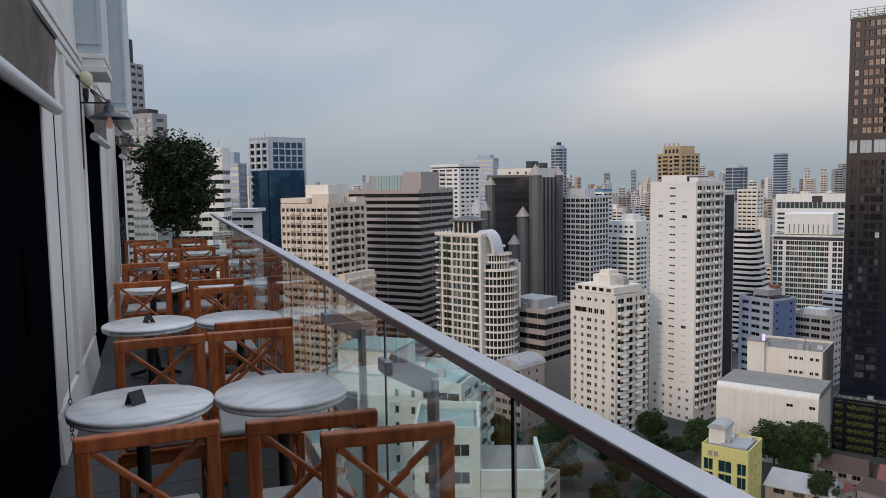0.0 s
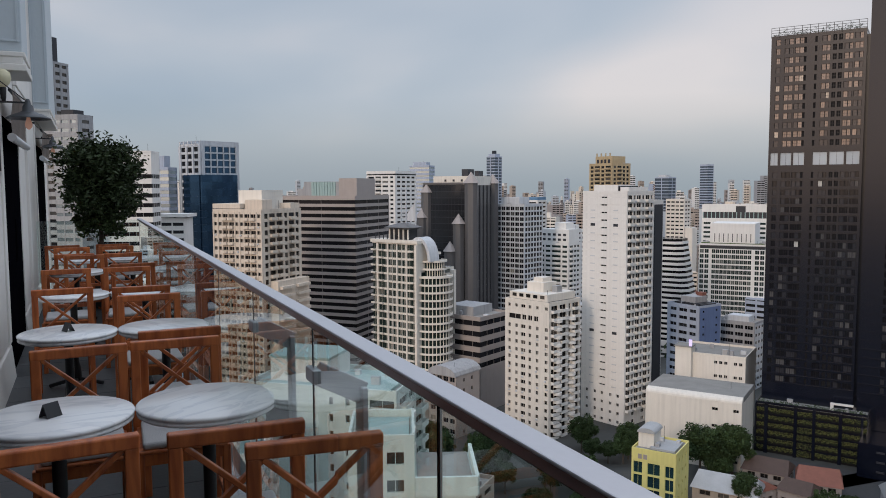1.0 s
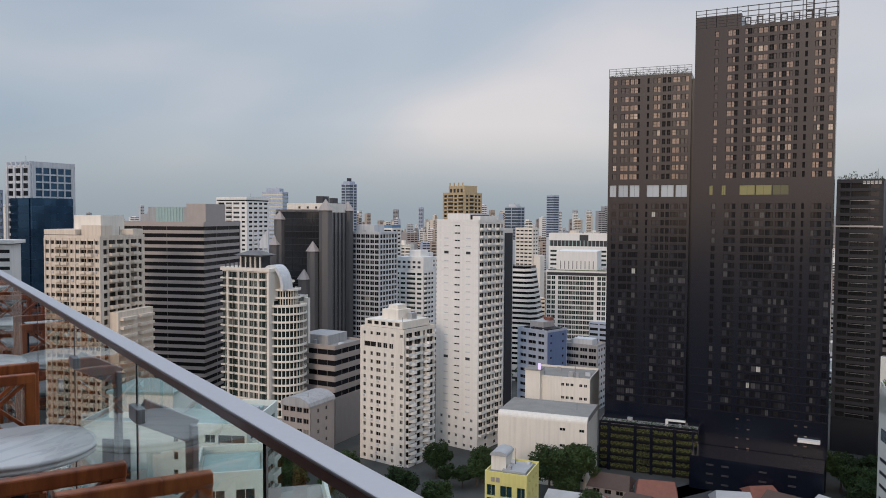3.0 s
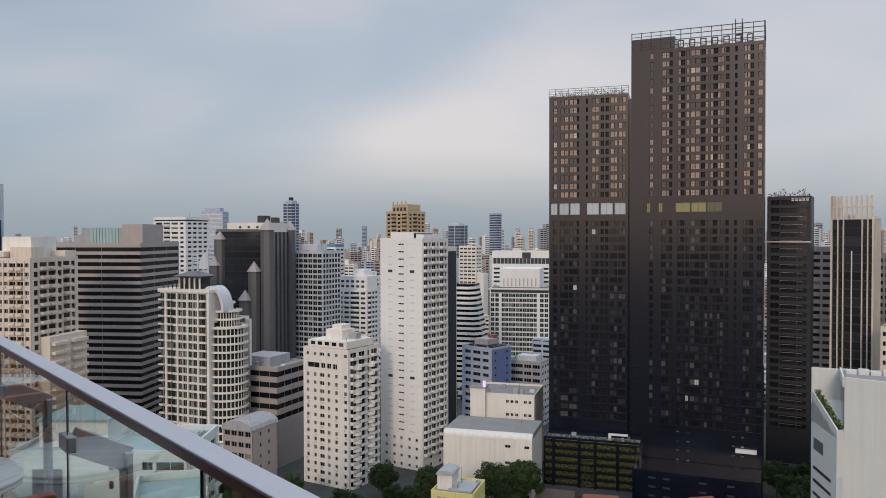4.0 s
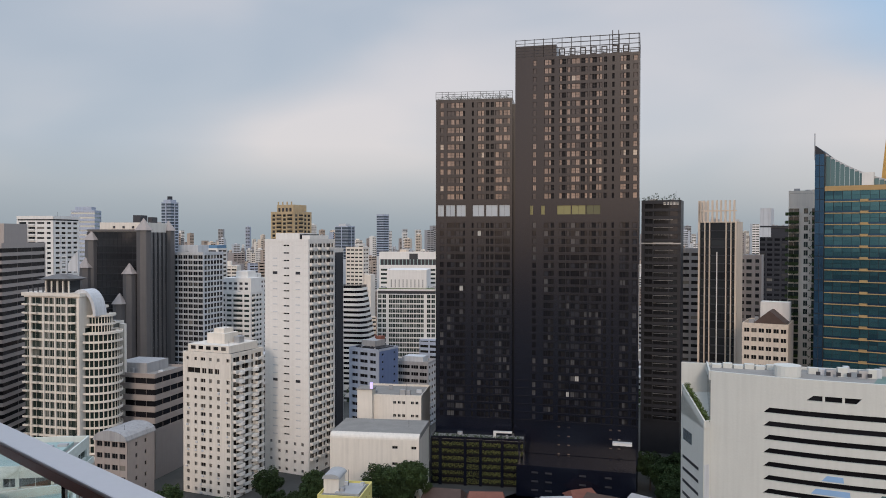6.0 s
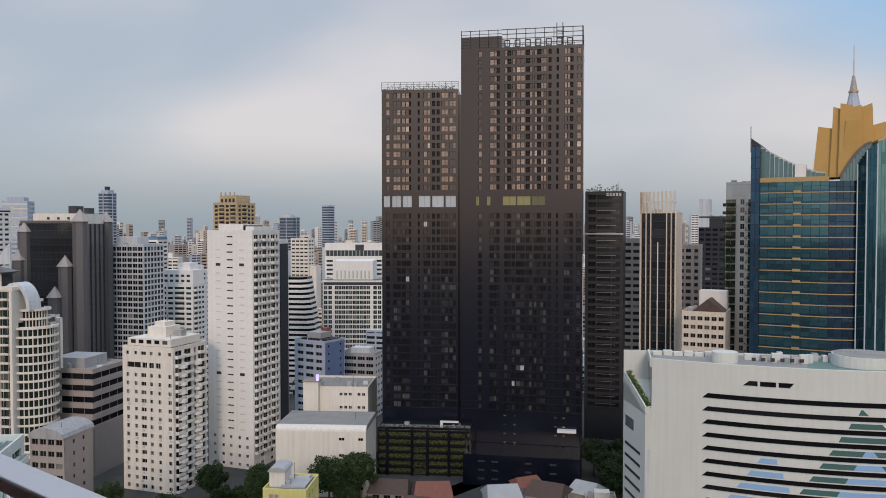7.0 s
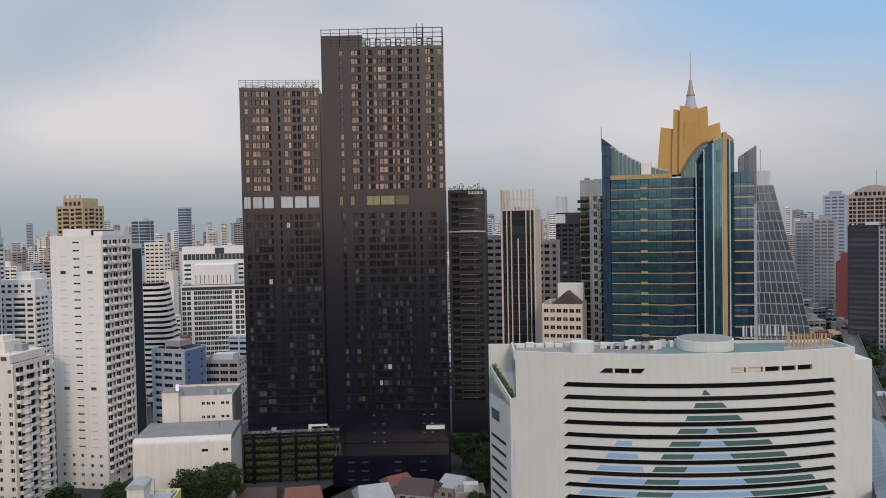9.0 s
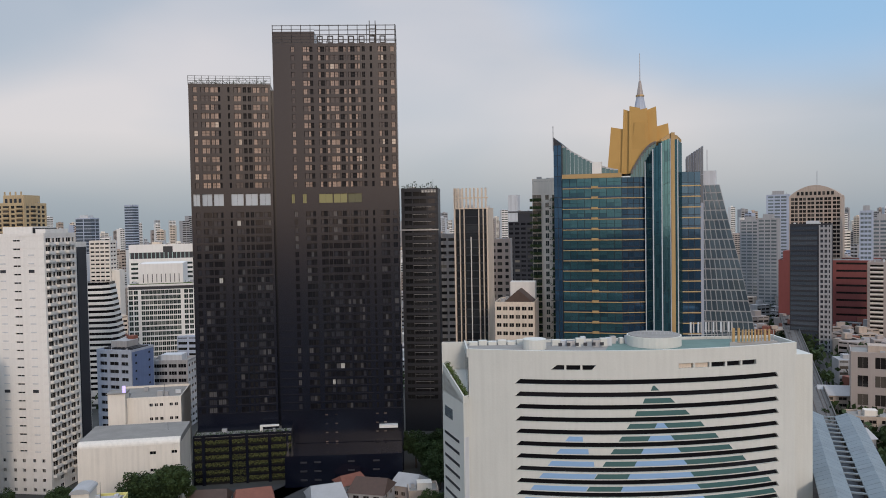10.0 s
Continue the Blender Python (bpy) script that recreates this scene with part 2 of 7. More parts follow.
M["glass_warm"] = window_glass("old window glass", [((0.013, 0.012, 0.012), 6), ((0.03, 0.027, 0.025), 2), ((0.09, 0.08, 0.07), 0.8)])
# the warm sky mirrored by the upper storeys is put into these tones
M["glass_tower"] = window_glass("tower window glass with warm reflection tint", [((0.20, 0.165, 0.15), 4), ((0.26, 0.215, 0.195), 3), ((0.07, 0.066, 0.07), 3), ((0.4, 0.37, 0.34), 0.3)], 0.05, 0.4)
M["glass_black"] = window_glass("smoked glass", [((0.008, 0.008, 0.01), 5), ((0.014, 0.014, 0.017), 3)], 0.1, 0.0, 0.18)
# same windows lower down, toned darker; the rare pale tone paints lit rooms
M["glass_low"] = window_glass("tower window without warm reflection tint", [((0.008, 0.008, 0.011), 26), ((0.034, 0.035, 0.043), 14), ((0.085, 0.085, 0.09), 6), ((0.5, 0.5, 0.48), 0.7)], 0.08, 0.0, 0.3)
M["glass_teal"] = window_glass("teal curtain glass", [((0.06, 0.15, 0.18), 4), ((0.052, 0.135, 0.165), 3), ((0.068, 0.165, 0.195), 2), ((0.04, 0.10, 0.13), 0.6)], 0.07, 0.75)
M["glass_navy"] = window_glass("navy curtain glass", [((0.042, 0.09, 0.155), 3), ((0.05, 0.105, 0.175), 3), ((0.034, 0.075, 0.13), 2)], 0.06, 0.75)
# greyed, paler tones carry the haze of distance in the base colour
M["glass_slate"] = window_glass("slate curtain glass with haze in its tones", [((0.10, 0.125, 0.155), 3), ((0.12, 0.145, 0.175), 3), ((0.08, 0.10, 0.13), 2)], 0.12, 0.4)
M["glass_slope"] = window_glass("blue-grey sloping glass", [((0.13, 0.175, 0.205), 3), ((0.15, 0.20, 0.235), 3), ((0.11, 0.15, 0.18), 2)], 0.08, 0.7)
M["glass_sail"] = window_glass("pale teal screen glass", [((0.11, 0.19, 0.20), 3), ((0.13, 0.21, 0.22), 2)], 0.12, 0.5)
M["glass_grey"] = window_glass("grey curtain glass", [((0.31, 0.37, 0.40), 3), ((0.35, 0.41, 0.44), 3), ((0.27, 0.325, 0.355), 2)], 0.1, 0.65)
M["glass_dark"] = window_glass("dark grey curtain glass", [((0.045, 0.048, 0.053), 4), ((0.06, 0.063, 0.068), 3), ((0.035, 0.037, 0.042), 3)], 0.1, 0.6)
# the lobby's indoor light is painted as yellow-green pane tones
M["glass_lobby"] = window_glass("lobby glass with yellow-green light in its tones", [((0.20, 0.205, 0.10), 2), ((0.09, 0.10, 0.06), 2), ((0.30, 0.30, 0.2), 1)], 0.15, 0.2)
M["glass_green"] = window_glass("green-tinted window glass", [((0.016, 0.028, 0.026), 4), ((0.04, 0.055, 0.05), 3), ((0.12, 0.13, 0.12), 0.8)])
# bright look of the sky lobby is put into pale base tones
M["atrium"] = window_glass("sky-lobby glass with brightness in its tones", [((0.42, 0.46, 0.50), 1), ((0.38, 0.42, 0.46), 1)], 0.4, 0.1, 0.2)

m_screen = bpy.data.materials.new("lit advertising screen")
m_screen.use_nodes = True
m_screen.node_tree.nodes["Principled BSDF"].inputs["Base Color"].default_value = (0.6, 0.5, 0.9, 1)
m_screen.node_tree.nodes["Principled BSDF"].inputs["Emission Color"].default_value = (0.6, 0.5, 0.95, 1)
m_screen.node_tree.nodes["Principled BSDF"].inputs["Emission Strength"].default_value = 0.7
M["screen"] = m_screen


# ---- building kit ----
GROUND = -93.0


class Geo:
    """Collects boxes and prisms for one mesh."""

    def __init__(self):
        self.v, self.f, self.marks = [], [], []

    def box(self, x0, x1, y0, y1, z0, z1):
        k = len(self.v)
        self.marks.append((k, len(self.f)))
        self.v += [(x0, y0, z0), (x1, y0, z0), (x1, y1, z0), (x0, y1, z0), (x0, y0, z1), (x1, y0, z1), (x1, y1, z1), (x0, y1, z1)]
        self.f += [(k, k + 3, k + 2, k + 1), (k + 4, k + 5, k + 6, k + 7), (k, k + 1, k + 5, k + 4), (k + 1, k + 2, k + 6, k + 5), (k + 2, k + 3, k + 7, k + 6), (k + 3, k, k + 4, k + 7)]

    def slab(self, a, b, z0, z1, n0, n1):
        """A box along the plan line a-b, from n0 to n1 to its right-hand side (seen from a to b)."""
        ax, ay, bx, by = *a, *b
        ln = math.hypot(bx - ax, by - ay)
        nx, ny = (by - ay) / ln, -(bx - ax) / ln
        self.prism([(ax + nx * n1, ay + ny * n1), (bx + nx * n1, by + ny * n1), (bx + nx * n0, by + ny * n0), (ax + nx * n0, ay + ny * n0)], z0, z1)

    def prism(self, pts, z0, tops):
        """A prism over a plan polygon given anticlockwise; tops is one height or a height per corner."""
        k, n = len(self.v), len(pts)
        self.marks.append((k, len(self.f)))
        tops = tops if isinstance(tops, (list, tuple)) else [tops] * n
        self.v += [(x, y, z0) for x, y in pts] + [(x, y, t) for (x, y), t in zip(pts, tops)]
        self.f += [tuple(range(k + n - 1, k - 1, -1)), tuple(range(k + n, k + 2 * n))]
        self.f += [(k + i, k + (i + 1) % n, k + n + (i + 1) % n, k + n + i) for i in range(n)]

    def loft(self, lower, z0, upper, z1):
        k, n = len(self.v), len(lower)
        self.marks.append((k, len(self.f)))
        self.v += [(x, y, z0) for x, y in lower] + [(x, y, z1) for x, y in upper]
        self.f += [tuple(range(k + n - 1, k - 1, -1)), tuple(range(k + n, k + 2 * n))]
        self.f += [(k + i, k + (i + 1) % n, k + n + (i + 1) % n, k + n + i) for i in range(n)]

    def leaves(self, x0, x1, y0, y1, z0, z1, count, size, seed=1):
        """Loose leaves filling a box unevenly."""
        r = random.Random(seed + int(x0 * 31 + z0 * 17))
        for _ in range(count):
            o = Vector((r.uniform(x0, x1), r.uniform(y0, y1), z0 + (z1 - z0) * r.random() ** 1.4))
            a = Vector((r.gauss(0, 1), r.gauss(0, 1), r.gauss(0, 1))).normalized() * size * r.uniform(0.6, 1.4)
            b = a.cross(Vector((r.gauss(0, 1), r.gauss(0, 1), r.gauss(0, 1)))).normalized() * size * 0.6
            k = len(self.v)
            self.v += [tuple(o - a), tuple(o + b), tuple(o + a), tuple(o - b)]
            self.f.append((k, k + 1, k + 2, k + 3))

    def islands(self):
        """The boxes and prisms one by one."""
        ends = self.marks[1:] + [(len(self.v), len(self.f))]
        for (v0, f0), (v1, f1) in zip(self.marks, ends):
            g = Geo()
            g.v = self.v[v0:v1]
            g.f = [tuple(i - v0 for i in f) for f in self.f[f0:f1]]
            yield g

    def mesh(self, name, material):
        me = bpy.data.meshes.new(name)
        me.from_pydata(self.v, [], self.f)
        me.materials.append(material)
        me.update()
        return me


def add_part(name, me, parent, label="", at=None, kind=""):
    ob = new(name, me)
    ob.parent = parent
    if at is not None:
        ob.matrix_local = at
    return tagged(ob, label, kind=kind)


def circle(cx, cy, r, n=16, a0=0.0, a1=360.0):
    full = abs(a1 - a0) >= 360
    k = n if full else n - 1
    return [(cx + r * math.cos(radians(a0 + (a1 - a0) * i / k)), cy + r * math.sin(radians(a0 + (a1 - a0) * i / k))) for i in range(n)]


JOINED = {"wall", "core", "roof", "parapet", "glazing", "rounded_eave", "arched_top", "mullion", "pane", "sloped_core", "sign_letter", "sign_rear", "slot", "ac_unit"}


class Tower:
    """A building: local x runs along its front, y goes away from the viewer's side, z up from the ground."""

    def __init__(self, name, label, cx, cy, w, d, rot, height, category="building", wall="white", core="dark", ground=GROUND, wall_label=""):
        self.root = new(name)
        self.root.matrix_world = pose(cx, cy, ground, 0, 0, -rot)
        tagged(self.root, label, category)
        self.w, self.d, self.h, self.wall = w, d, height, wall
        self.geo, self.styled, self.singles, self.core, self.wall_label = {}, set(), 0, core, wall_label
        self.shared = {}

    def g(self, part, material):
        return self.geo.setdefault((part, material), Geo())

    def frame_of(self, face):
        w, d = self.w / 2, self.d / 2
        o, u, n, ln = {"front": ((-w, -d), (1, 0), (0, -1), 2 * w), "right": ((w, -d), (0, 1), (1, 0), 2 * d),
                       "left": ((-w, d), (0, -1), (-1, 0), 2 * d), "back": ((w, d), (-1, 0), (0, 1), 2 * w)}[face]
        return o, u, n, ln

    def fbox(self, geo, face, u0, u1, z0, z1, n0, n1):
        o, u, n, _ = self.frame_of(face)
        xs = [o[0] + u[0] * a + n[0] * b for a in (u0, u1) for b in (n0, n1)]
        ys = [o[1] + u[1] * a + n[1] * b for a in (u0, u1) for b in (n0, n1)]
        geo.box(min(xs), max(xs), min(ys), max(ys), z0, z1)

    def single(self, name, face, u0, u1, z0, z1, n0, n1, material):
        """A pane or panel as a part of its own, sharing its mesh with alike ones."""
        o, u, n, _ = self.frame_of(face)
        key = (name, round(u1 - u0, 2), round(z1 - z0, 2), material, face)
        if key not in self.shared:
            q = Geo()
            hu, hn = (u1 - u0) / 2, (n1 - n0) / 2
            sx, sy = abs(u[0]) * hu + abs(n[0]) * hn, abs(u[1]) * hu + abs(n[1]) * hn
            q.box(-sx, sx, -sy, sy, 0, z1 - z0)
            self.shared[key] = q.mesh(name, M[material])
        a, b = (u0 + u1) / 2, (n0 + n1) / 2
        add_part(name, self.shared[key], self.root, at=Matrix.Translation((o[0] + u[0] * a + n[0] * b, o[1] + u[1] * a + n[1] * b, z0)))
        self.singles += 1

    def piece(self, parts, name, geo, face, u0, u1, z0, z1, n0, n1, material):
        """A wall piece: a part of its own on near buildings, joined on far ones."""
        if parts:
            self.single(name, face, u0, u1, z0, z1, n0, n1, material)
            self.singles -= 1
        else:
            self.fbox(geo, face, u0, u1, z0, z1, n0, n1)

    def balcony_boxes(self, geo, face, u, v, s0, par):
        self.fbox(geo, face, u + 0.05, v - 0.05, s0 - 0.12, s0 + 0.1, 0.004, 1.25)
        self.fbox(geo, face, u + 0.05, v - 0.05, s0 + 0.1, s0 + par, 1.1, 1.25)
        for c in (u + 0.05, v - 0.2):
            self.fbox(geo, face, c, c + 0.15, s0 + 0.1, s0 + par, 0.004, 1.1)

    def balcony(self, face, u, v, s0, par, material):
        key = ("balcony", face, round(u, 2), round(v, 2), material)
        if key not in self.shared:
            q = Geo()
            self.balcony_boxes(q, face, u, v, 0.0, par)
            self.shared[key] = q.mesh("balcony", M[material])
        add_part("balcony", self.shared[key], self.root, at=Matrix.Translation((0, 0, s0)))

    def facade(self, face, z0, z1, fh, bays, sill=0.9, wh=1.4, wall=None, glass="glass", band_out=0.0, pier=0.05, parts=0, depth=0.45, mullion=0.0, par=1.0, bal="", gap=0.04, cross=False, ac=0.0, fin="", slot=""):
        """Floors of height fh between z0 and z1. bays: (kind, width) in turn, stretched to the face.
        W window, S solid pier, F projecting fin, B balcony with a door behind, N narrow slot, P plain panel flush with the bands."""
        wall = wall or self.wall
        _, _, _, ln = self.frame_of(face)
        e = 0.0 if face in ("front", "back") else depth
        self.styled.add(face)
        q = self.g("wall", wall)
        k = (ln - 2 * e) / sum(b[1] for b in bays)
        floors = max(1, round((z1 - z0) / fh))
        fh = (z1 - z0) / floors
        wh = min(wh, fh - 0.2)
        for i in range(floors + 1):
            a = z0 + i * fh - (fh - sill - wh if i else 0)
            b = min(z0 + i * fh + sill, z1) if i < floors else z1
            if b - a > 0.03:
                self.piece(parts, "spandrel", q, face, e, ln - e, a, b, -depth, band_out, wall)
        u = e
        for kind, width in bays:
            v = u + width * k
            if kind == "S":
                self.piece(parts, "pier", q, face, u, v, z0, z1, -depth, pier, wall)
            elif kind == "P":
                for i in range(floors):
                    self.fbox(q, face, u, v, z0 + i * fh + sill, z0 + i * fh + sill + wh, -depth, -0.04)
            elif kind == "F":
                self.piece(1, "fin", q, face, u, v, z0, z1, -depth, 0.55, fin or wall)
            else:
                for i in range(floors):
                    a, b = z0 + i * fh + sill, z0 + i * fh + sill + wh
                    pane = slot if kind == "N" and slot else glass
                    if kind == "B":
                        s0 = z0 + i * fh
                        if parts:
                            self.balcony(face, u, v, s0, par, bal or wall)
                        else:
                            bg = self.g("balcony_row", bal or wall)
                            self.balcony_boxes(bg, face, u, v, s0, par)
                    if self.singles < parts:
                        self.single("window", face, u + gap, v - gap, a + 0.02, b - 0.02, -depth + 0.08, -depth + 0.14, pane)
                    else:
                        self.fbox(self.g("glazing", pane), face, u + gap, v - gap, a + 0.02, b - 0.02, -depth + 0.08, -depth + 0.14)
                    if parts and not mullion and width * k > 0.95:
                        m = self.g("mullion", wall)
                        c = (u + v) / 2
                        self.fbox(m, face, c - 0.035, c + 0.035, a, b, -depth + 0.14, -depth + 0.2)
                        if cross:
                            self.fbox(m, face, u + gap, v - gap, (a + b) / 2 - 0.035, (a + b) / 2 + 0.035, -depth + 0.14, -depth + 0.19)
                    if ac and random.random() < ac:
                        c = random.uniform(u, v)
                        self.fbox(self.g("ac_unit", "pale"), face, c - 0.4, c + 0.4, a - 0.75, a - 0.2, band_out + 0.004, band_out + 0.35)
                    if mullion:
                        m = self.g("mullion", wall)
                        c = u
                        while c < v - mullion * 0.5:
                            self.fbox(m, face, c - 0.04, c + 0.04, a, b, -depth + 0.14, -depth + 0.24)
                            c += mullion
            u = v

    def block(self, part, material, x0, x1, y0, y1, z0, z1):
        self.g(part, material).box(x0, x1, y0, y1, z0, z1)

    def finish(self, parapet=1.0, roof="roof", depth=0.45, core_top=None):
        w, d, h = self.w / 2, self.d / 2, self.h
        self.g("core", self.core).box(-w + depth, w - depth, -d + depth, d - depth, 0, h - 0.3)
        q = self.g("wall", self.wall)
        for face in ("front", "right", "left", "back"):
            _, _, _, ln = self.frame_of(face)
            e = 0.0 if face in ("front", "back") else depth
            if face not in self.styled:
                self.fbox(q, face, e, ln - e, 0, h, -depth, 0.0)
            if parapet:
                self.fbox(self.g("parapet", self.wall), face, e, ln - e, h, h + parapet, -0.25, 0.06)
        self.g("roof", roof).box(-w + depth, w - depth, -d + depth, d - depth, h - 0.28, h + 0.05)
        if self.w > 10 and self.d > 9 and h > 15:
            r = random.Random(int(self.w * 100 + self.d * 10 + h))
            for _ in range(5):
                x, y = r.uniform(-w + 1.5, w - 2.5), r.uniform(-d + 1.5, d - 2.5)
                self.g("roof_unit", r.choice(("steel", "pale", "grey"))).box(x, x + r.uniform(0.8, 2.2), y, y + r.uniform(0.8, 1.8), h + 0.05, h + r.uniform(0.9, 2.2))
            x, y = r.uniform(-w + 2, w - 2), r.uniform(-d + 2, d - 2)
            self.g("antenna", "black_rail").box(x, x + 0.09, y, y + 0.09, h + 0.05, h + r.uniform(3, 6))
        self.emit()
        return self.root

    def emit(self):
        for (part, material), geo in self.geo.items():
            if part not in JOINED and 2 <= len(geo.marks) <= 125:
                for g in geo.islands():
                    add_part(part, g.mesh(part, M[material]), self.root)
            elif geo.v:
                add_part(part, geo.mesh(part, M[material]), self.root, self.wall_label if part == "wall" else "", kind="stuff" if part in ("glazing", "balcony_row", "pane", "creeper", "hanging_plant", "roof_shrub", "garden_shrub", "roof_planting", "ac_unit", "mullion") else "")


def bays(text):
    """Bay list from a short text such as 'S.8 W1.6 S.8'."""
    return [(b[0], float(b[1:])) for b in text.split()]


# ---- ground ----
def ground_sheet():
    me = bpy.data.meshes.new("ground")
    bm = bmesh.new()
    bmesh.ops.create_circle(bm, cap_ends=True, segments=64, radius=4900)
    bm.to_mesh(me)
    m = surface("city ground", (0.062, 0.062, 0.058), 0.95, var=0.5, size=60, fine=10)
    me.materials.append(m)
    ob = new("ground", me)
    ob.location.z = GROUND
    return tagged(ob, "grey-green built-up ground of a city", "ground", kind="structure")


ground_sheet()


# ---- towers of the middle distance ----
def slim_grey_tower():
    t = Tower("apartment_tower", "slender pale grey apartment tower with stepped top", -135.4, 338.2, 10.5, 9, 19, 146, wall="grey")
    t.facade("front", 0, 147, 3.2, bays("S.5 W1.8 S.6 W1.8 S.5"))
    t.facade("right", 0, 147, 3.2, bays("S.5 W1.8 S.8 W1.8 S.5"), glass="glass_warm")
    t.block("roof_house", "charcoal", -4, 0.5, -3, 4, 147, 158)
    t.block("roof_house", "pale", -4.2, -2, -3, 4, 158, 166)
    t.finish()
    t = Tower("apartment_block", "lower pale grey apartment block with dark glazing", -125.0, 332.5, 12.5, 9, 20, 124, wall="grey")
    t.facade("front", 0, 124, 3.4, bays("W2.4 S.3 W2.4 S.6 W1.6 S.6"), glass="glass_grey")
    t.facade("right", 0, 124, 3.4, bays("S.7 W1.6 S.7"))
    t.block("roof_house", "charcoal", -3, 3, -3, 3, 124, 127)
    t.finish()


def banded_white_office():
    t = Tower("office_building", "white office building with dark ribbon windows", -117.0, 343.5, 43, 13, -0.5, 110, wall="white", core="charcoal")
    for f in ("front", "right", "left"):
        t.facade(f, 0, 102, 4.1, bays("W40"), parts=1, sill=1.2, wh=1.75, glass="glass_black", mullion=3.0, band_out=0.1)
    t.block("wall", "white", -21.5, 21.5, -6.5, 6.5, 102, 110)
    t.finish(0.8)
    t = Tower("office_block", "blue-grey glass office block with stepped top", -110.9, 421, 6, 9, 15, 105, wall="bluegrey", core="charcoal")
    t.facade("front", 0, 105, 3.5, bays("W5"), sill=0.9, wh=1.9, glass="glass_grey")
    t.facade("right", 0, 105, 3.5, bays("W5"), sill=0.9, wh=1.9, glass="glass_grey")
    t.block("roof_house", "bluegrey", -3, 0, -3, 3, 105, 112)
    t.finish()
    t = Tower("apartment_block", "low white block with wide overhanging roof", -95.3, 374.5, 12, 11, 6, 80, wall="white")
    t.facade("front", 0, 80, 3.6, bays("S.5 W4 S.4 W4 S.5"), sill=1.0, wh=1.5)
    t.block("roof_slab", "white", -7.5, 7.5, -7, 7, 81.5, 83)
    t.finish()


def blue_glass_tower():
    t = Tower("office_tower", "blue glass office tower with pale stone fins", -89.8, 425.2, 19, 24, 42.5, 117, wall="pale", core="charcoal")
    t.facade("front", 0, 117, 3.7, bays("S1 W2.4 S.8 W2.4 S.8 W2.4 S1"), sill=0.6, wh=2.4, glass="glass_black", pier=0.5)
    t.facade("right", 0, 117, 3.7, bays("S1.5 W3 S.4 W3 S.4 W3 S.4 W3 S.4 W3 S1.5"), sill=0.4, wh=2.9, glass="glass_navy", pier=0.3)
    q = t.g("curtain_wall", "glass_navy")
    for i in range(27):
        for j in range(7):
            q.box(9.6, 11.2, -13 + 3.2 * j, -9.85 + 3.2 * j, 2 + 3.7 * i, 5.65 + 3.7 * i)
    q = t.g("curtain_wall", "glass_navy")
    for i in range(27):
        q.box(-4.5, 9.5, -13.4, -12.1, 2 + 3.7 * i, 5.65 + 3.7 * i)
    for i in range(6):
        t.block("crown_fin", "pale", -9 + 3.5 * i, -8 + 3.5 * i, -12.3, 12, 117, 119.5)
    t.block("roof_house", "pale", -7, 7, -9, 9, 117, 118.6)
    t.finish()


def cream_apartments():
    t = Tower("apartment_tower", "cream apartment tower with stepped roof and balconies", -46.3, 303.2, 22.8, 24.7, 29.6, 86, wall="cream")
    t.facade("front", 0, 86, 3.05, bays("S.4 W1.2 S.5 W1.2 S.4 B1.9 S.3 B1.9 S.4 W1.2 S.5 W1.2 S.4 B1.9 S.3 B1.9 S.4 W1.2 S.4"), glass="glass_warm", parts=250, sill=0.9, wh=1.3, ac=0.18, bal="cream", par=0.85, pier=0.2)
    t.facade("right", 0, 86, 3.05, bays("S.8 W1.5 S.5 B2.6 S.5 B2.6 S.8 W1.5 S.5 B2.6 S.5 W1.5 S.8"), glass="glass_warm", bal="cream", sill=0.5, wh=1.9)
    t.block("wall", "cream", -11.4, 1.5, -12.35, 2, 87.2, 89)
    t.block("roof_house", "white2", -5, 6, -5, 8, 86, 94)
    t.block("roof_house", "cream", 2, 10, -10, -4, 86, 90.5)
    t.block("roof_house", "cream", 6, 11, 6, 12, 86, 89)
    t.block("wing", "cream", 11.5, 15, -8, 12, 0, 60)
    for i in range(19):
        t.block("wing_balcony", "cream", 15, 16.4, -7, 1, 2 + 3.05 * i, 3.1 + 3.05 * i)
        t.block("wing_balcony", "cream", 15, 16.4, 3, 11, 2 + 3.05 * i, 3.1 + 3.05 * i)
    t.finish()


def banded_brown_office():
    t = Tower("office_tower", "brown-grey stone office tower with dark ribbon windows", -20.0, 359.0, 39.7, 34.2, 26.3, 90.2, wall="stone", core="charcoal")
    for f in ("front", "right"):
        t.facade(f, 0, 90.2, 3.05, bays("W38"), parts=1, sill=0.62, wh=1.65, glass="glass_black", mullion=11.4, band_out=0.12)
    t.block("roof_house", "grey", -11, 8, -8, 10, 90, 97.6)
    for j in range(9):
        t.block("louvre", "roof_teal", -7 + 1.4 * j, -5.8 + 1.4 * j, -8.3, -8.0, 91, 97.5)
    t.block("roof_house", "stone", 8.2, 17, -10, 8, 90, 99)
    t.block("roof_house", "grey", -17, -11.2, -4, 6, 90, 94.5)
    t.finish(1.2)
    t = Tower("office_block", "low brown-grey stone office block with dark bands", 40.5, 330, 24, 22, 42.9, 40, wall="stone", core="charcoal")
    for f in ("front", "right"):
        t.facade(f, 18, 40, 4.4, bays("W22"), sill=1.4, wh=2.2, glass="glass_black", parts=1, mullion=5, band_out=0.12)
        t.facade(f, 0, 18, 9, bays("S20"))
    t.block("roof_house", "grey", -9, 5, -6, 8, 40, 44)
    t.finish(1.0)


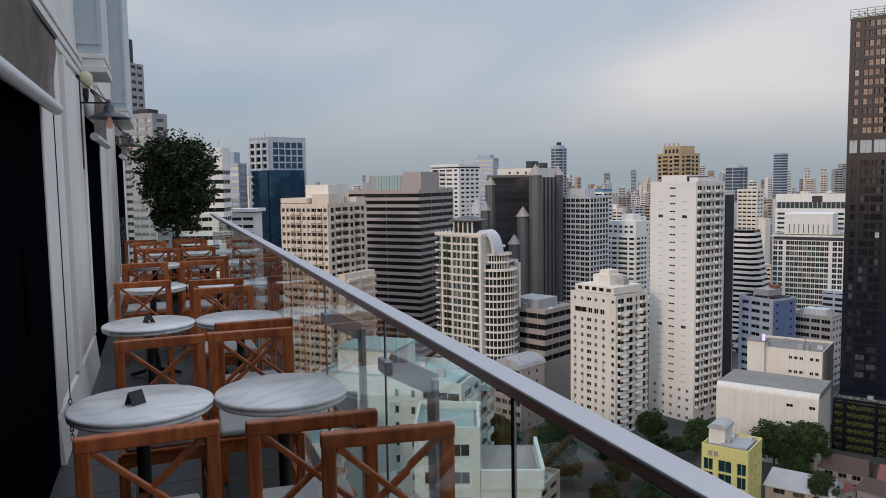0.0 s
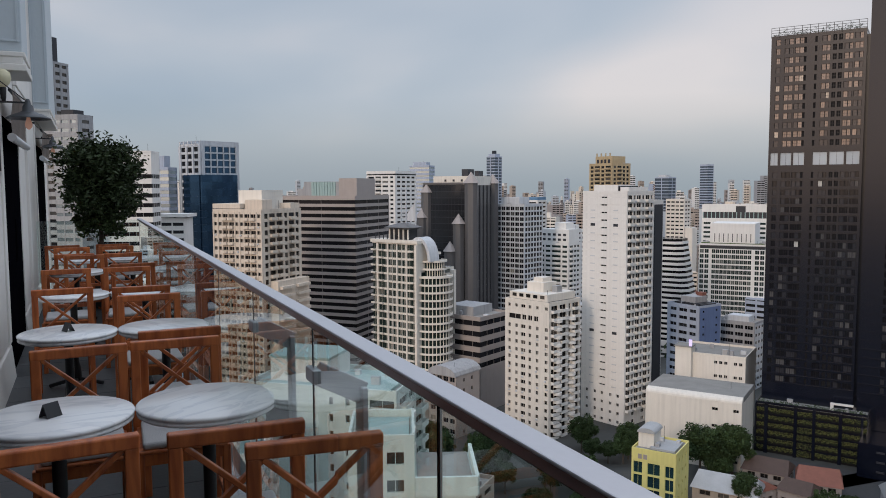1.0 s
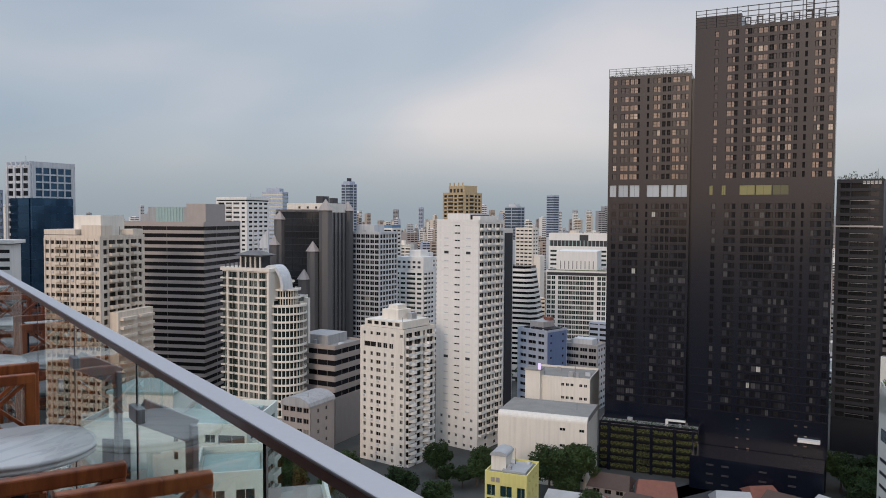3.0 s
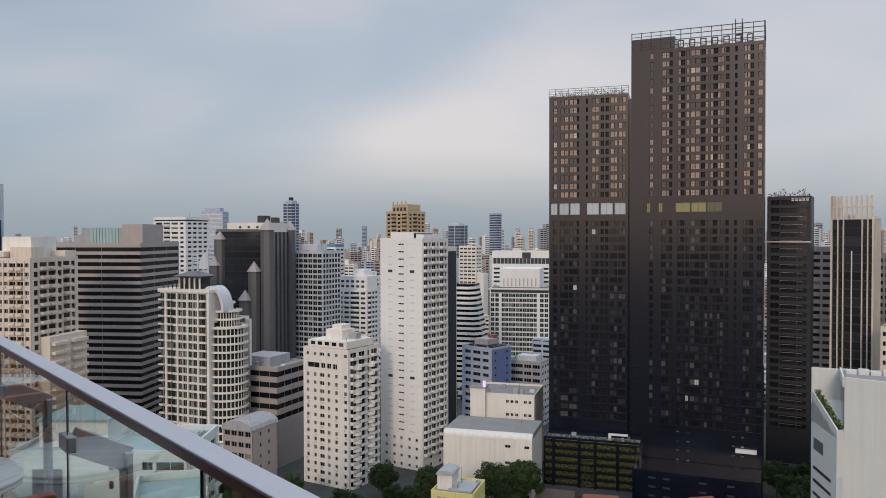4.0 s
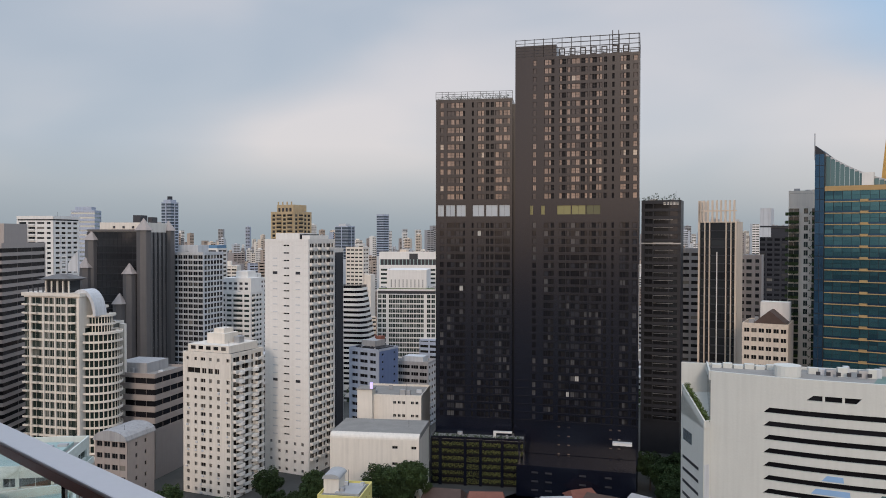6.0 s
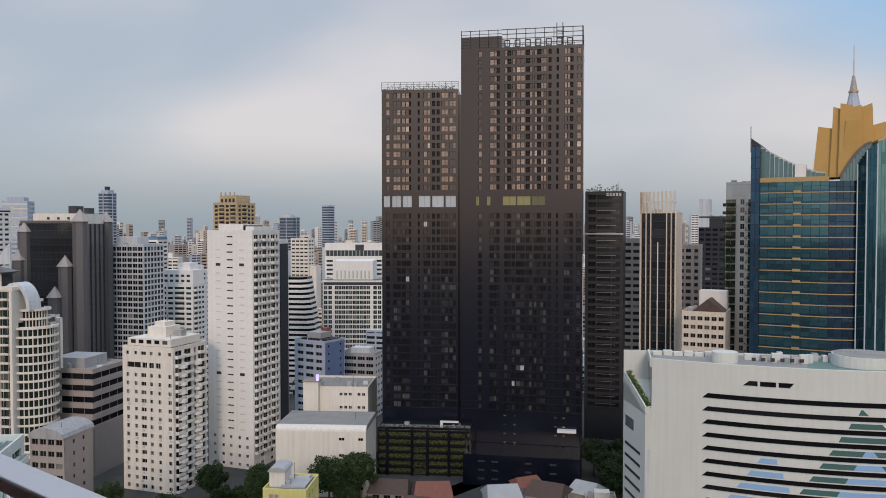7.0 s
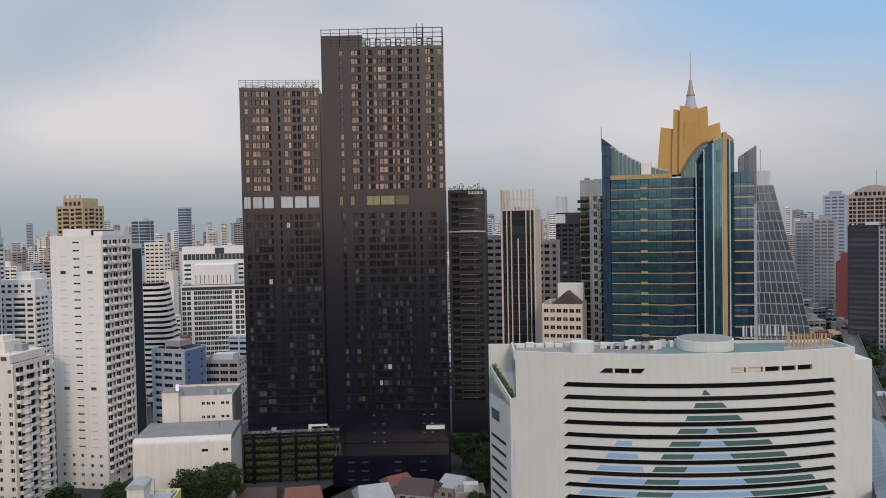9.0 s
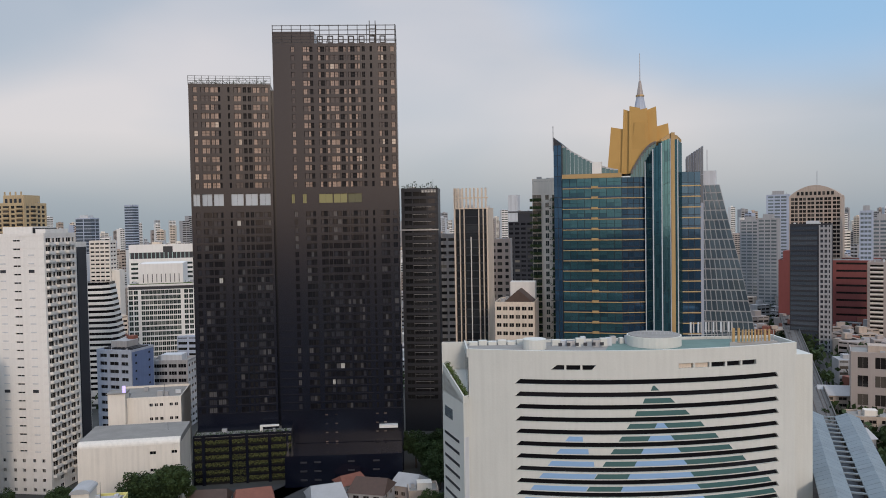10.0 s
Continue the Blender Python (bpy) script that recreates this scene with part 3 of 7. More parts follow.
def curved_condominium():
    t = Tower("condominium_tower", "white condominium tower with rounded balconies and curved roof", 14.9, 326.9, 24.7, 24.3, 42.9, 61, wall="white2", core="charcoal")
    t.facade("front", 14, 72, 3.15, bays("B2.0 S.9 B2.6 W1.5 S.6 W1.8 S.15 W1.8 S.6 W1.8 S.15 W1.8 S.6 W1.5 B2.2 S.9"), sill=0.3, wh=2.4, glass="glass_green", parts=230, pier=0.25, par=0.5)
    t.facade("right", 14, 61, 3.15, bays("S1 W2 S.6 W2 S.6 W2 S.6 W2 S1"), sill=0.7, wh=1.7, glass="glass_green")
    # upper front slab and its top frame
    t.block("core", "charcoal", -11.9, 11.9, -11.7, -4.5, 60.5, 71.8)
    t.block("end_wall", "white2", 11.95, 12.35, -11.7, -4.4, 60.5, 72)
    t.block("rear_wall", "white2", -12.35, 12.35, -4.4, -4.0, 60.5, 72)
    t.block("roof_slab", "white2", -12.9, 12.8, -12.9, -3.6, 72.0, 73.3)
    # rounded balcony bay, stepping back at its top
    def bay(r, z0, floors):
        arc, core = circle(12.35, -2.5, r, 15, -90, 90), circle(12.35, -2.5, r - 1.4, 15, -90, 90)
        top = z0 + 3.15 * floors
        t.g("bay_glazing", "glass_green").prism(core, z0, top)
        for a in core[1:-1]:
            t.g("bay_post", "white2").prism(circle(a[0] + 0.05, a[1], 0.2, 6), z0, top)
        for i in range(floors + 1):
            z = z0 + 3.15 * i
            t.g("curved_balcony", "white2").prism(arc, z - 0.2, z + 0.1)
            t.g("curved_parapet", "white2").prism(arc + circle(12.35, -2.5, r - 0.2, 15, -90, 90)[::-1], z + 0.1, z + 0.6)
    bay(8.5, 14, 14)
    bay(6.2, 58.1, 2)
    bay(3.6, 64.4, 1)
    t.block("stair_fin", "white2", 13.2, 15.2, 8.6, 10.0, 10, 60)
    t.block("stair_fin", "white2", 11.6, 12.7, -13.2, -12.2, 10, 71.5)
    t.block("podium", "white2", -14, 19, -17, 14, 0, 13)
    for i in range(4):
        t.block("podium_band", "charcoal", -10, 3, -17.3, -17, 2.6 + 2.4 * i, 3.7 + 2.4 * i)
    for i in range(5):
        t.block("podium_window", "glass_dark", 5 + 2.7 * i, 7.2 + 2.7 * i, -17.2, -17, 8.6, 11.6)
    # roof pavilion with an upswept eave, lattice mast and tilted dish
    t.block("pavilion", "glass_dark", -3.5, 6.5, -10.5, -5.0, 73.3, 77.6)
    for i in range(5):
        t.block("pavilion_post", "white2", -3.9 + 2.5 * i, -3.4 + 2.5 * i, -11, -10.5, 73.3, 77.6)
    t.g("pavilion_roof", "dark_stone").loft([(-5.6, -13), (8.6, -13), (8.6, -3), (-5.6, -3)], 78.4, [(-3.2, -10.6), (6.2, -10.6), (6.2, -5), (-3.2, -5)], 77.5)
    t.g("pavilion_roof", "dark_stone").loft([(-5.2, -12.6), (8.2, -12.6), (8.2, -3.4), (-5.2, -3.4)], 78.42, [(0, -9), (3, -9), (3, -7), (0, -7)], 80.2)
    for i in range(7):
        z = 80 + 2.1 * i
        for x in (0.4, 3.2):
            t.block("mast_post", "pale", x, x + 0.3, -8.4, -8.1, z, z + 2.1)
        t.block("mast_rung", "pale", 0.4, 3.5, -8.35, -8.15, z, z + 0.3)
    t.g("roof_dish", "pale").prism([(4.0, -8.4), (8.4, -8.4), (8.4, -7.6), (4.0, -7.6)], 81.0, [84.0, 89.0, 89.0, 84.0])
    # thick arched vault over the roof terrace
    q = t.g("barrel_roof", "pale")
    loop_o = [(10.6 + 6.2 * math.cos(radians(10 * i)), 64.8 + 9.8 * math.sin(radians(10 * i))) for i in range(14)]
    loop_i = [(10.6 + 5.0 * math.cos(radians(10 * i)), 64.8 + 8.4 * math.sin(radians(10 * i))) for i in range(14)]
    q.marks.append((len(q.v), len(q.f)))
    k, n = len(q.v), len(loop_o)
    for (xo, zo), (xi, zi) in zip(loop_o, loop_i):
        q.v += [(xo, -9.5, zo), (xo, -3.5, zo), (xi, -9.5, zi), (xi, -3.5, zi)]
    for i in range(n - 1):
        a, b = k + 4 * i, k + 4 * i + 4
        q.f += [(a, a + 1, b + 1, b), (a + 3, a + 2, b + 2, b + 3), (a + 2, a, b, b + 2), (a + 1, a + 3, b + 3, b + 1)]
    q.f += [(k, k + 2, k + 3, k + 1), (k + 4 * n - 4, k + 4 * n - 3, k + 4 * n - 1, k + 4 * n - 2)]
    for i in range(6):
        t.block("pergola_post", "charcoal", -11 + 2.2 * i, -10.7 + 2.2 * i, -11.8, -11.5, 73.3, 75.4)
    t.finish(0)
    # annex with a low barrel roof beside the podium
    t = Tower("annex_building", "grey annex with curved metal roof", 29.0, 293, 13, 15, 42.9, 24, wall="stone")
    t.facade("front", 0, 24, 4.2, bays("S.6 W2 S.6 W2 S.6 W2 S.6 W2 S.6"), sill=1.4, wh=1.8, parts=20)
    t.facade("right", 0, 24, 4.2, bays("S3 W1 S3 W1 S3"), wall="stone", parts=30)
    q = t.g("barrel_roof", "grey")
    for i in range(8):
        a, b = radians(180 * i / 8), radians(180 * (i + 1) / 8)
        q.prism([(-6.7 * math.cos(a), -8.3), (-6.7 * math.cos(b), -8.3), (-6.7 * math.cos(b), 8.3), (-6.7 * math.cos(a), 8.3)], 23.6, [24 + 3.2 * math.sin(a), 24 + 3.2 * math.sin(b), 24 + 3.2 * math.sin(b), 24 + 3.2 * math.sin(a)])
    t.finish(0)


def back_row():
    t = Tower("apartment_tower", "white apartment tower with dark balcony recesses", 10.5, 578.4, 27, 26, 39.3, 105, wall="white")
    t.facade("front", 0, 104, 3.3, bays("S1 W3 S.7 B3 S.7 W3 S1 W1.6 S1"))
    t.facade("right", 0, 104, 3.3, bays("S.7 W1.6 S.7 W1.6 S.7 W1.6 S.7 W1.6 S.7"))
    t.finish(2.0)
    t = Tower("office_tower", "grey office tower with a flat stepped top", 40.9, 709, 19, 15, 23.8, 114, wall="bluegrey", core="charcoal")
    for f in ("front", "right"):
        t.facade(f, 0, 114, 3.6, bays("W18"), sill=1.3, wh=1.5, glass="glass_grey")
    t.block("roof_house", "bluegrey", -7, 6, -5, 5, 114, 118)
    t.finish()
    # grid apartment block
    t = Tower("apartment_tower", "grey-white apartment tower with a regular window grid", 81.6, 447.1, 23.3, 19, 45.9, 84, wall="pale")
    t.facade("front", 0, 84, 3.0, bays("S.5 " + "W2.3 S.35 " * 7), sill=0.55, wh=2.05, parts=196, ac=0.1)
    t.facade("right", 0, 84, 3.0, bays("S.5 " + "W2.3 S.35 " * 6), sill=0.55, wh=2.05)
    t.block("roof_house", "pale", -8, 5, -5, 5, 84, 89)
    t.finish(1.2)
    t = Tower("apartment_tower", "white apartment block with a blue sheet roof", 115.7, 603.5, 31, 17, 36.8, 84, wall="white")
    t.facade("front", 0, 84, 3.1, bays("S.6 W3 S.6 W3 S.6 W3 S.6 W3 S.6"), sill=1.0)
    t.facade("right", 0, 84, 3.1, bays("S.6 W3 S.6 W3 S.6"), sill=1.0)
    t.block("roof_cap", "roof_blue", -15, 15, -8, 8, 84.2, 87)
    t.finish(0.8)
    t = Tower("apartment_tower", "white stepped apartment tower with balconies", 110.9, 469.6, 24.5, 14.6, 44.1, 60, wall="white")
    t.facade("front", 0, 60, 3.0, bays("S.5 B3 S.5 W1.6 S.5 B3 S.5 W1.6 S.5"), glass="glass_green")
    t.facade("right", 0, 60, 3.0, bays("S.5 B2.5 S.5 W1.6 S.5 W1.6 S.5"), glass="glass_green")
    t.block("upper_step", "white", -8, 11.5, -5.5, 7, 60, 69)
    t.block("upper_step", "white", 0, 8, -3, 6, 69, 73)
    for i in range(5):
        t.block("step_window", "charcoal", -7 + 3.6 * i, -5 + 3.6 * i, -5.65, -5.4, 62, 63.4)
        t.block("step_window", "charcoal", -7 + 3.6 * i, -5 + 3.6 * i, -5.65, -5.4, 65, 66.4)
    t.finish()
    t = Tower("apartment_block", "white apartment block between taller towers", 127, 500, 16, 16, 44, 66, wall="white")
    t.facade("front", 0, 66, 3.0, bays("S.5 W1.8 S.5 W1.8 S.5 W1.8 S.5"))
    t.facade("right", 0, 66, 3.0, bays("S.5 W1.8 S.5 W1.8 S.5"))
    t.block("roof_house", "white", -4, 4, -4, 4, 66, 70)
    t.finish()


def turret_tower():
    t = Tower("office_tower", "dark glass office tower with pointed corner turrets", 45.9, 437.4, 29.8, 29.6, 31.9, 96.5, wall="dark_stone", core="charcoal")
    t.facade("front", 0, 96, 3.6, bays("S1.5 W24 S1"), sill=0.25, wh=3.25, glass="glass_dark", pier=0.5, wall="charcoal", parts=1, mullion=2.0)
    t.facade("right", 0, 96, 3.6, bays("S1.4 N1 S1.4 N1 S1.4 N1 S1.4 N1 S1.4 N1 S1.4"), sill=0.3, wh=3.2, glass="glass_black", pier=0.6, parts=1)
    t.block("crown", "white2", -9, 15, -13.5, 13, 96, 101)
    for i in range(3):
        t.block("crown_slot", "charcoal", -2 + 5 * i, -0.8 + 5 * i, -13.65, -13.4, 98, 99.2)

    def turret(x, y, top, r=3.2):
        t.g("turret", "dark_stone").prism(circle(x, y, r, 8, 22.5), 0, top)
        q = t.g("turret_roof", "stone")
        ring = circle(x, y, r * 1.25, 8, 22.5)
        q.loft(ring, top, circle(x, y, 0.15, 8, 22.5), top + r * 1.7)
    turret(-13, -14, 92)
    turret(15, 14.5, 97)
    turret(15, -15.2, 97, 3.6)
    turret(8.5, -17.5, 75)
    turret(4.5, -20, 60)
    turret(-15, -16, 78)
    t.block("plant_box", "charcoal", 4, 8, -4, 4, 101, 105)
    t.block("plant_box", "charcoal", 11, 13.5, -2, 4, 101, 104)
    t.finish(1.0)


def white_apartments():
    t = Tower("apartment_tower", "white mid-rise apartment tower with stepped curved balconies", 63.5, 292.5, 21.6, 19.4, 50.7, 51, wall="white2", wall_label="rain-streaked white rendered wall")
    t.facade("front", 0, 43, 3.07, bays("S1.2 W.9 S1.7 W.9 S1.2 W1.6 S1.2 W.9 S1.7 W.9 S2.2 W1 S.5"), sill=1.0, wh=1.4, glass="glass_warm", parts=130, pier=0.02, ac=0.18)
    t.facade("front", 43, 48, 5, bays("S1.6 W4.5 S.5 W1.6 S.6 W1.6 S.6 W1.6 S4"), sill=1.3, wh=1.9, glass="glass_warm", parts=150)
    t.facade("front", 48, 51, 3, bays("S1.2 W.9 S1.7 W.9 S1.2 W1.6 S1.2 W.9 S1.7 W.9 S2.2 W1 S.5"), sill=0.9, wh=1.2, glass="glass_warm", parts=170)
    t.facade("right", 0, 51, 3.07, bays("S.6 B3.2 S.9 B3.2 S1.2 W1.2 S.8 B3.2 S.6"), sill=0.4, wh=2.1, glass="glass_warm", bal="white", parts=240, ac=0.18)
    for i in range(15):
        for c in (3.5, -5.0):
            t.g("round_balcony", "white").prism(circle(10.9, c, 2.0, 9, -90, 90), 1.2 + 3.07 * i, 2.25 + 3.07 * i)
    t.block("penthouse", "white2", -9.5, 9, -8.5, 8.5, 51.9, 54.6)
    for i in range(5):
        t.block("penthouse_window", "glass_warm", -8 + 3.4 * i, -6 + 3.4 * i, -8.62, -8.4, 52.8, 54.1)
    t.block("roof_house", "white2", -4.5, 3.5, -4, 4, 54.6, 58.3)
    t.block("roof_house", "white2", -2.5, 2, -2.5, 3, 58.3, 60)
    t.block("water_tank", "steel", 4.5, 7, 0, 3, 54.6, 57)
    for i in range(4):
        t.block("antenna", "black_rail", -2 + i, -1.94 + i, 0, 0.06, 60, 62.5)
    t.finish(1.0)

    t = Tower("apartment_tower", "tall slim white apartment tower with balcony side", 96.6, 303.7, 21.1, 18.6, 53.2, 92, wall="white", wall_label="bright white rendered wall with faint floor joints")
    t.facade("front", 14, 92, 3.05, bays("P.2 P2 P2.4 P3.2 W2.3 P3.2 P2.4 P2 P.2"), sill=1.3, wh=0.55, glass="glass", parts=40, pier=0.0)
    t.facade("front", 0, 14, 3.5, bays("S2 W1 S2.4 W1 S2 W1 S2.4 W1 S2 W1 S2"), sill=1.0, wh=1.2, parts=70, pier=0.02)
    for i in range(24):
        for c, dark in ((4.0, i in (7, 21)), (15.0, i in (7, 21))):
            t.fbox(t.g("vent_panel", "charcoal" if dark else "pale"), "front", c, c + 2.2, 15.1 + 3.05 * i, 15.5 + 3.05 * i + (0.7 if dark else 0), -0.02, 0.03)
    t.facade("right", 6, 92, 3.05, bays("S.4 B2.6 S.4 W1.4 S.4 B2.6 S.5 W1.4 S.5 B2.6 S.4 W1.3 S.4"), sill=0.5, wh=1.9, parts=250, glass="glass_warm", bal="white", par=0.9, ac=0.18)
    t.facade("right", 0, 6, 3, bays("S4 W2 S4 W2 S4"), parts=250)
    t.block("roof_house", "white", -7.5, 4, -6, 6, 92, 95.5)
    t.block("roof_house", "white", 5.2, 9, -6, 7, 92, 94.6)
    t.block("roof_rail", "black_rail", 4.2, 4.4, -6, 7, 92, 95)
    t.finish(1.1)

    t = Tower("narrow_tower", "narrow black and white blade tower", 120.5, 328.4, 4.4, 8, 50.2, 88, wall="white", core="charcoal")
    t.block("black_fin", "charcoal", -2.4, -0.2, -4.6, -3.9, 0, 88.4)
    t.block("dark_side", "charcoal", 2.2, 2.6, -3.6, 3, 0, 87)
    t.finish()


def gold_and_far():
    t = Tower("apartment_tower", "ochre apartment tower with stepped parapets", 186.1, 608.2, 23.4, 22.3, 57.2, 112, wall="gold_wall")
    t.facade("front", 0, 112, 3.2, bays("S.7 W1.6 S.7 B2.8 S.7 W1.6 S.7 B2.8 S.7"), glass="glass_warm", bal="gold_wall", sill=0.6, wh=1.9)
    t.facade("right", 0, 112, 3.2, bays("S.7 W1.6 S.7 B2.8 S.7 W1.6 S.7 W1.6 S.7"), glass="glass_warm", bal="gold_wall", sill=0.6, wh=1.9)
    t.block("upper_step", "gold_wall", -8, 9, -8, 8, 112, 119)
    for i in range(4):
        t.block("step_window", "charcoal", -6.5 + 3.8 * i, -4.5 + 3.8 * i, -8.15, -7.9, 113.5, 116.5)
        t.block("finial", "gold_wall", -7.5 + 4.5 * i, -6.7 + 4.5 * i, -7.8, -7, 119, 121.5)
    # this wing's shade is put into its charcoal colour
    t.block("shade_wing", "charcoal", -15, -11.8, -6, 8, 0, 92)
    t.finish(1.4)
    t = Tower("office_tower", "far slate glass tower with a small crown", 144.0, 948.7, 13.4, 13.8, 48.7, 132, wall="bluegrey", core="charcoal")
    for f in ("front", "right"):
        t.facade(f, 0, 132, 3.6, bays("W5 S.8 W5"), sill=0.6, wh=2.5, glass="glass_slate", pier=0.4)
    t.block("crown", "bluegrey", -5, 5, -5, 5, 132, 136)
    t.block("crown", "charcoal", -2, 2, -2, 2, 136, 140)
    t.finish()
    t = Tower("office_tower", "far bright blue glass tower", 343.1, 898.8, 18.4, 17.1, 51.1, 105, wall="bluegrey", core="charcoal")
    for f in ("front", "right"):
        t.facade(f, 0, 105, 3.8, bays("W6 S.5 W6"), sill=0.5, wh=3, glass="glass_slate")
    t.block("roof_house", "pale", -6, 4, -5, 5, 105, 109)
    t.finish()
    t = Tower("apartment_tower", "far white apartment tower with stepped flanks", 241.0, 602.2, 15.8, 11.6, 47.2, 84, wall="white2")
    t.facade("front", 0, 84, 3.1, bays("S.5 W2 S.5 W2 S.5 W2 S.5 W2 S.5"), sill=1.0, wh=1.2)
    t.facade("right", 0, 84, 3.1, bays("S.5 W2 S.5 W2 S.5"), sill=1.0, wh=1.2)
    t.block("wing", "white2", 8, 14, -4, 5, 0, 62)
    t.finish()
    t = Tower("office_tower", "far slim dark blue tower", 464.3, 1059, 14, 12, 63.7, 124, wall="bluegrey", core="charcoal")
    for f in ("front", "right"):
        t.facade(f, 0, 124, 3.6, bays("W5"), sill=0.8, wh=2.3, glass="glass_slate")
    t.finish(2)
    # stepped block with white curved bands
    root = Tower("apartment_block", "white stepped apartment block with dark ribbon windows", 163, 418, 18, 16, 40, 40, wall="white", core="charcoal")
    for i in range(20):
        grow = max(0, 9 - i * 0.45)
        root.g("band", "white").prism([(-9, -8), (5 + grow, -8), (8 + grow, -4), (8 + grow, 6), (-9, 8)], 8 + 2.9 * i, 9.5 + 2.9 * i)
        root.g("glazing", "glass_black").prism([(-8.6, -7.6), (4.6 + grow, -7.6), (7.5 + grow, -4), (7.5 + grow, 5.6), (-8.6, 7.6)], 9.5 + 2.9 * i, 10.9 + 2.9 * i)
    root.facade("front", 0, 8, 4, bays("W10"))
    root.finish()
    t = Tower("condominium_tower", "white and green condominium with a central glazed grid", 216.1, 449.5, 37, 34, 32.6, 60, wall="white", core="charcoal")
    t.facade("front", 0, 58, 3.0, bays("S.5 W2 S.5 W2 S1.6 " + "W1.8 S.18 " * 10 + "S1.6 W2 S.5 W2 S.5"), sill=0.35, wh=2.25, glass="glass_green", parts=220)
    t.facade("right", 0, 58, 3.0, bays("S.5 W2 S.5 W2 S.5 W2 S.5 W2 S.5"), glass="glass_green")
    t.block("upper_step", "white", -12.5, 12.5, -15.5, 12, 60, 73)
    for i in range(9):
        t.block("slot", "charcoal", -10 + 2.5 * i, -9.6 + 2.5 * i, -15.6, -15.4, 62, 67)
    t.block("roof_garden", "hedge", -17.5, 17.5, -16, -13, 60.1, 61.4)
    t.finish()
    t = Tower("condominium_tower", "white condominium slab with green roof frame", 238, 490, 46, 14, 30, 82, wall="white", core="charcoal")
    t.facade("front", 0, 72, 3.0, bays("S.5 " + "W2 S.5 " * 8), glass="glass_green")
    t.block("wall", "white", -23, 23, -7, 7, 72, 74)
    t.block("crown", "white", -23, -2, -7, 5, 78, 82)
    t.block("crown", "white", 4, 23, -7, 5, 78, 82)
    for i in range(18):
        t.block("crown_post", "roof_teal", -22.5 + 2.6 * i, -22 + 2.6 * i, -6.6, -6.1, 74, 78)
    t.finish()


def low_buildings():
    t = Tower("office_block", "slate blue mid-rise block with pale window bays", 143.3, 337.2, 17.7, 15.1, 61.4, 41, wall="bluegrey")
    t.facade("front", 0, 41, 3.4, bays("S1 W2 S.8 W2.6 S.8 W2 S1"), sill=1.0, wh=1.5, parts=60)
    t.facade("right", 0, 41, 3.4, bays("S1 W.8 S4 W.8 S1"), wall="blue_wall", sill=1.2, wh=1.0)
    t.block("roof_house", "grey", -5, 3, -3, 5, 41, 45)
    t.block("water_tank", "roof_red", -1, 2, 3, 6, 45, 46.5)
    for i in range(8):
        t.block("plant", "charcoal", -7 + 2 * i, -6 + 2 * i, -5, 5, 41, 42.4)
    t.finish()
    t = Tower("office_block", "low grey office block with dark glazed bay", 171, 348.5, 18, 13, 47, 31, wall="grey")
    t.facade("front", 0, 31, 3.4, bays("S.6 W6 S.6 W3 S.6 W3 S.6"), sill=0.9, wh=1.7, glass="glass_black", mullion=1.2)
    t.facade("right", 0, 31, 3.4, bays("S.6 W2 S.6 W2 S.6 W2 S.6"), wall="pale")
    t.block("roof_house", "pale", -5, 5, -3, 4, 31, 34)
    t.finish()
    # white hall with a rounded roof edge, taller rear block
    t = Tower("hall_building", "low white windowless hall with rounded roof edge", 112.4, 257.8, 32, 22, 36.2, 23, wall="white2")
    t.facade("front", 0, 23, 5.75, bays("S23 N2 S5 N1.8 S1"), sill=2.6, wh=1.0, glass="glass_black", pier=0.03, parts=12)
    q = t.g("rounded_eave", "white2")
    for i in range(5):
        a, b = radians(18 * i), radians(18 * (i + 1))
        q.prism([(-16, -11 + 2.5 * (1 - math.cos(a))), (16, -11 + 2.5 * (1 - math.cos(a))), (16, -11 + 2.5 * (1 - math.cos(b))), (-16, -11 + 2.5 * (1 - math.cos(b)))], 22.9,
                [23 + 1.8 * math.sin(a)] * 2 + [23 + 1.8 * math.sin(b)] * 2)
    t.block("roof_sheet", "roof", -16, 16, -8.5, 11, 22.9, 24.85)
    t.finish(0)
    t = Tower("hall_building", "upper white hall block with stair tower", 131, 285.6, 25, 22, 36.3, 31, wall="white2")
    t.facade("front", 0, 31, 5.2, bays("S12 N1 S.6 N1 S.6 N1 S2 N1 S.6 N1 S1"), sill=2.4, wh=1.1, glass="glass_black", pier=0.03, parts=20)
    t.block("stair_tower", "white2", -12.5, -6.5, -14, -8, 0, 34)
    t.block("roof_slab", "roof", -12.8, -6.2, -14.3, -7.7, 34, 34.5)
    t.block("screen", "screen", -7.4, -6.3, -13.9, -13.7, 34.5, 37.0)
    t.finish(0.8)
    # pale yellow building
    t = Tower("shop_house", "pale yellow building with turquoise glazing and a barrel-roofed turret", 82.3, 215.3, 12.8, 14.1, 37, 18.5, wall="yellow")
    t.facade("front", 0, 15.5, 3.9, bays("S.6 W2.6 S1.6 W3.6 S1.6 W2.4 S.6"), sill=0.3, wh=3.3, glass="glass_teal", parts=20)
    t.facade("front", 15.5, 18.5, 3, bays("S12"))
    t.facade("right", 0, 18.5, 3.7, bays("S2 W1.2 S2 W1.2 S2 W1.2 S2"), sill=1.2, wh=1.0, parts=30)
    for i in range(2):
        t.block("sign_bar", "stone", -4.5 + 1.6 * i, -3.4 + 1.6 * i, -7.25, -7.1, 16.2, 17.6)
    t.block("roof_sheet", "roof_white", -1.8, 5.4, -5, 4.5, 18.7, 19.3)
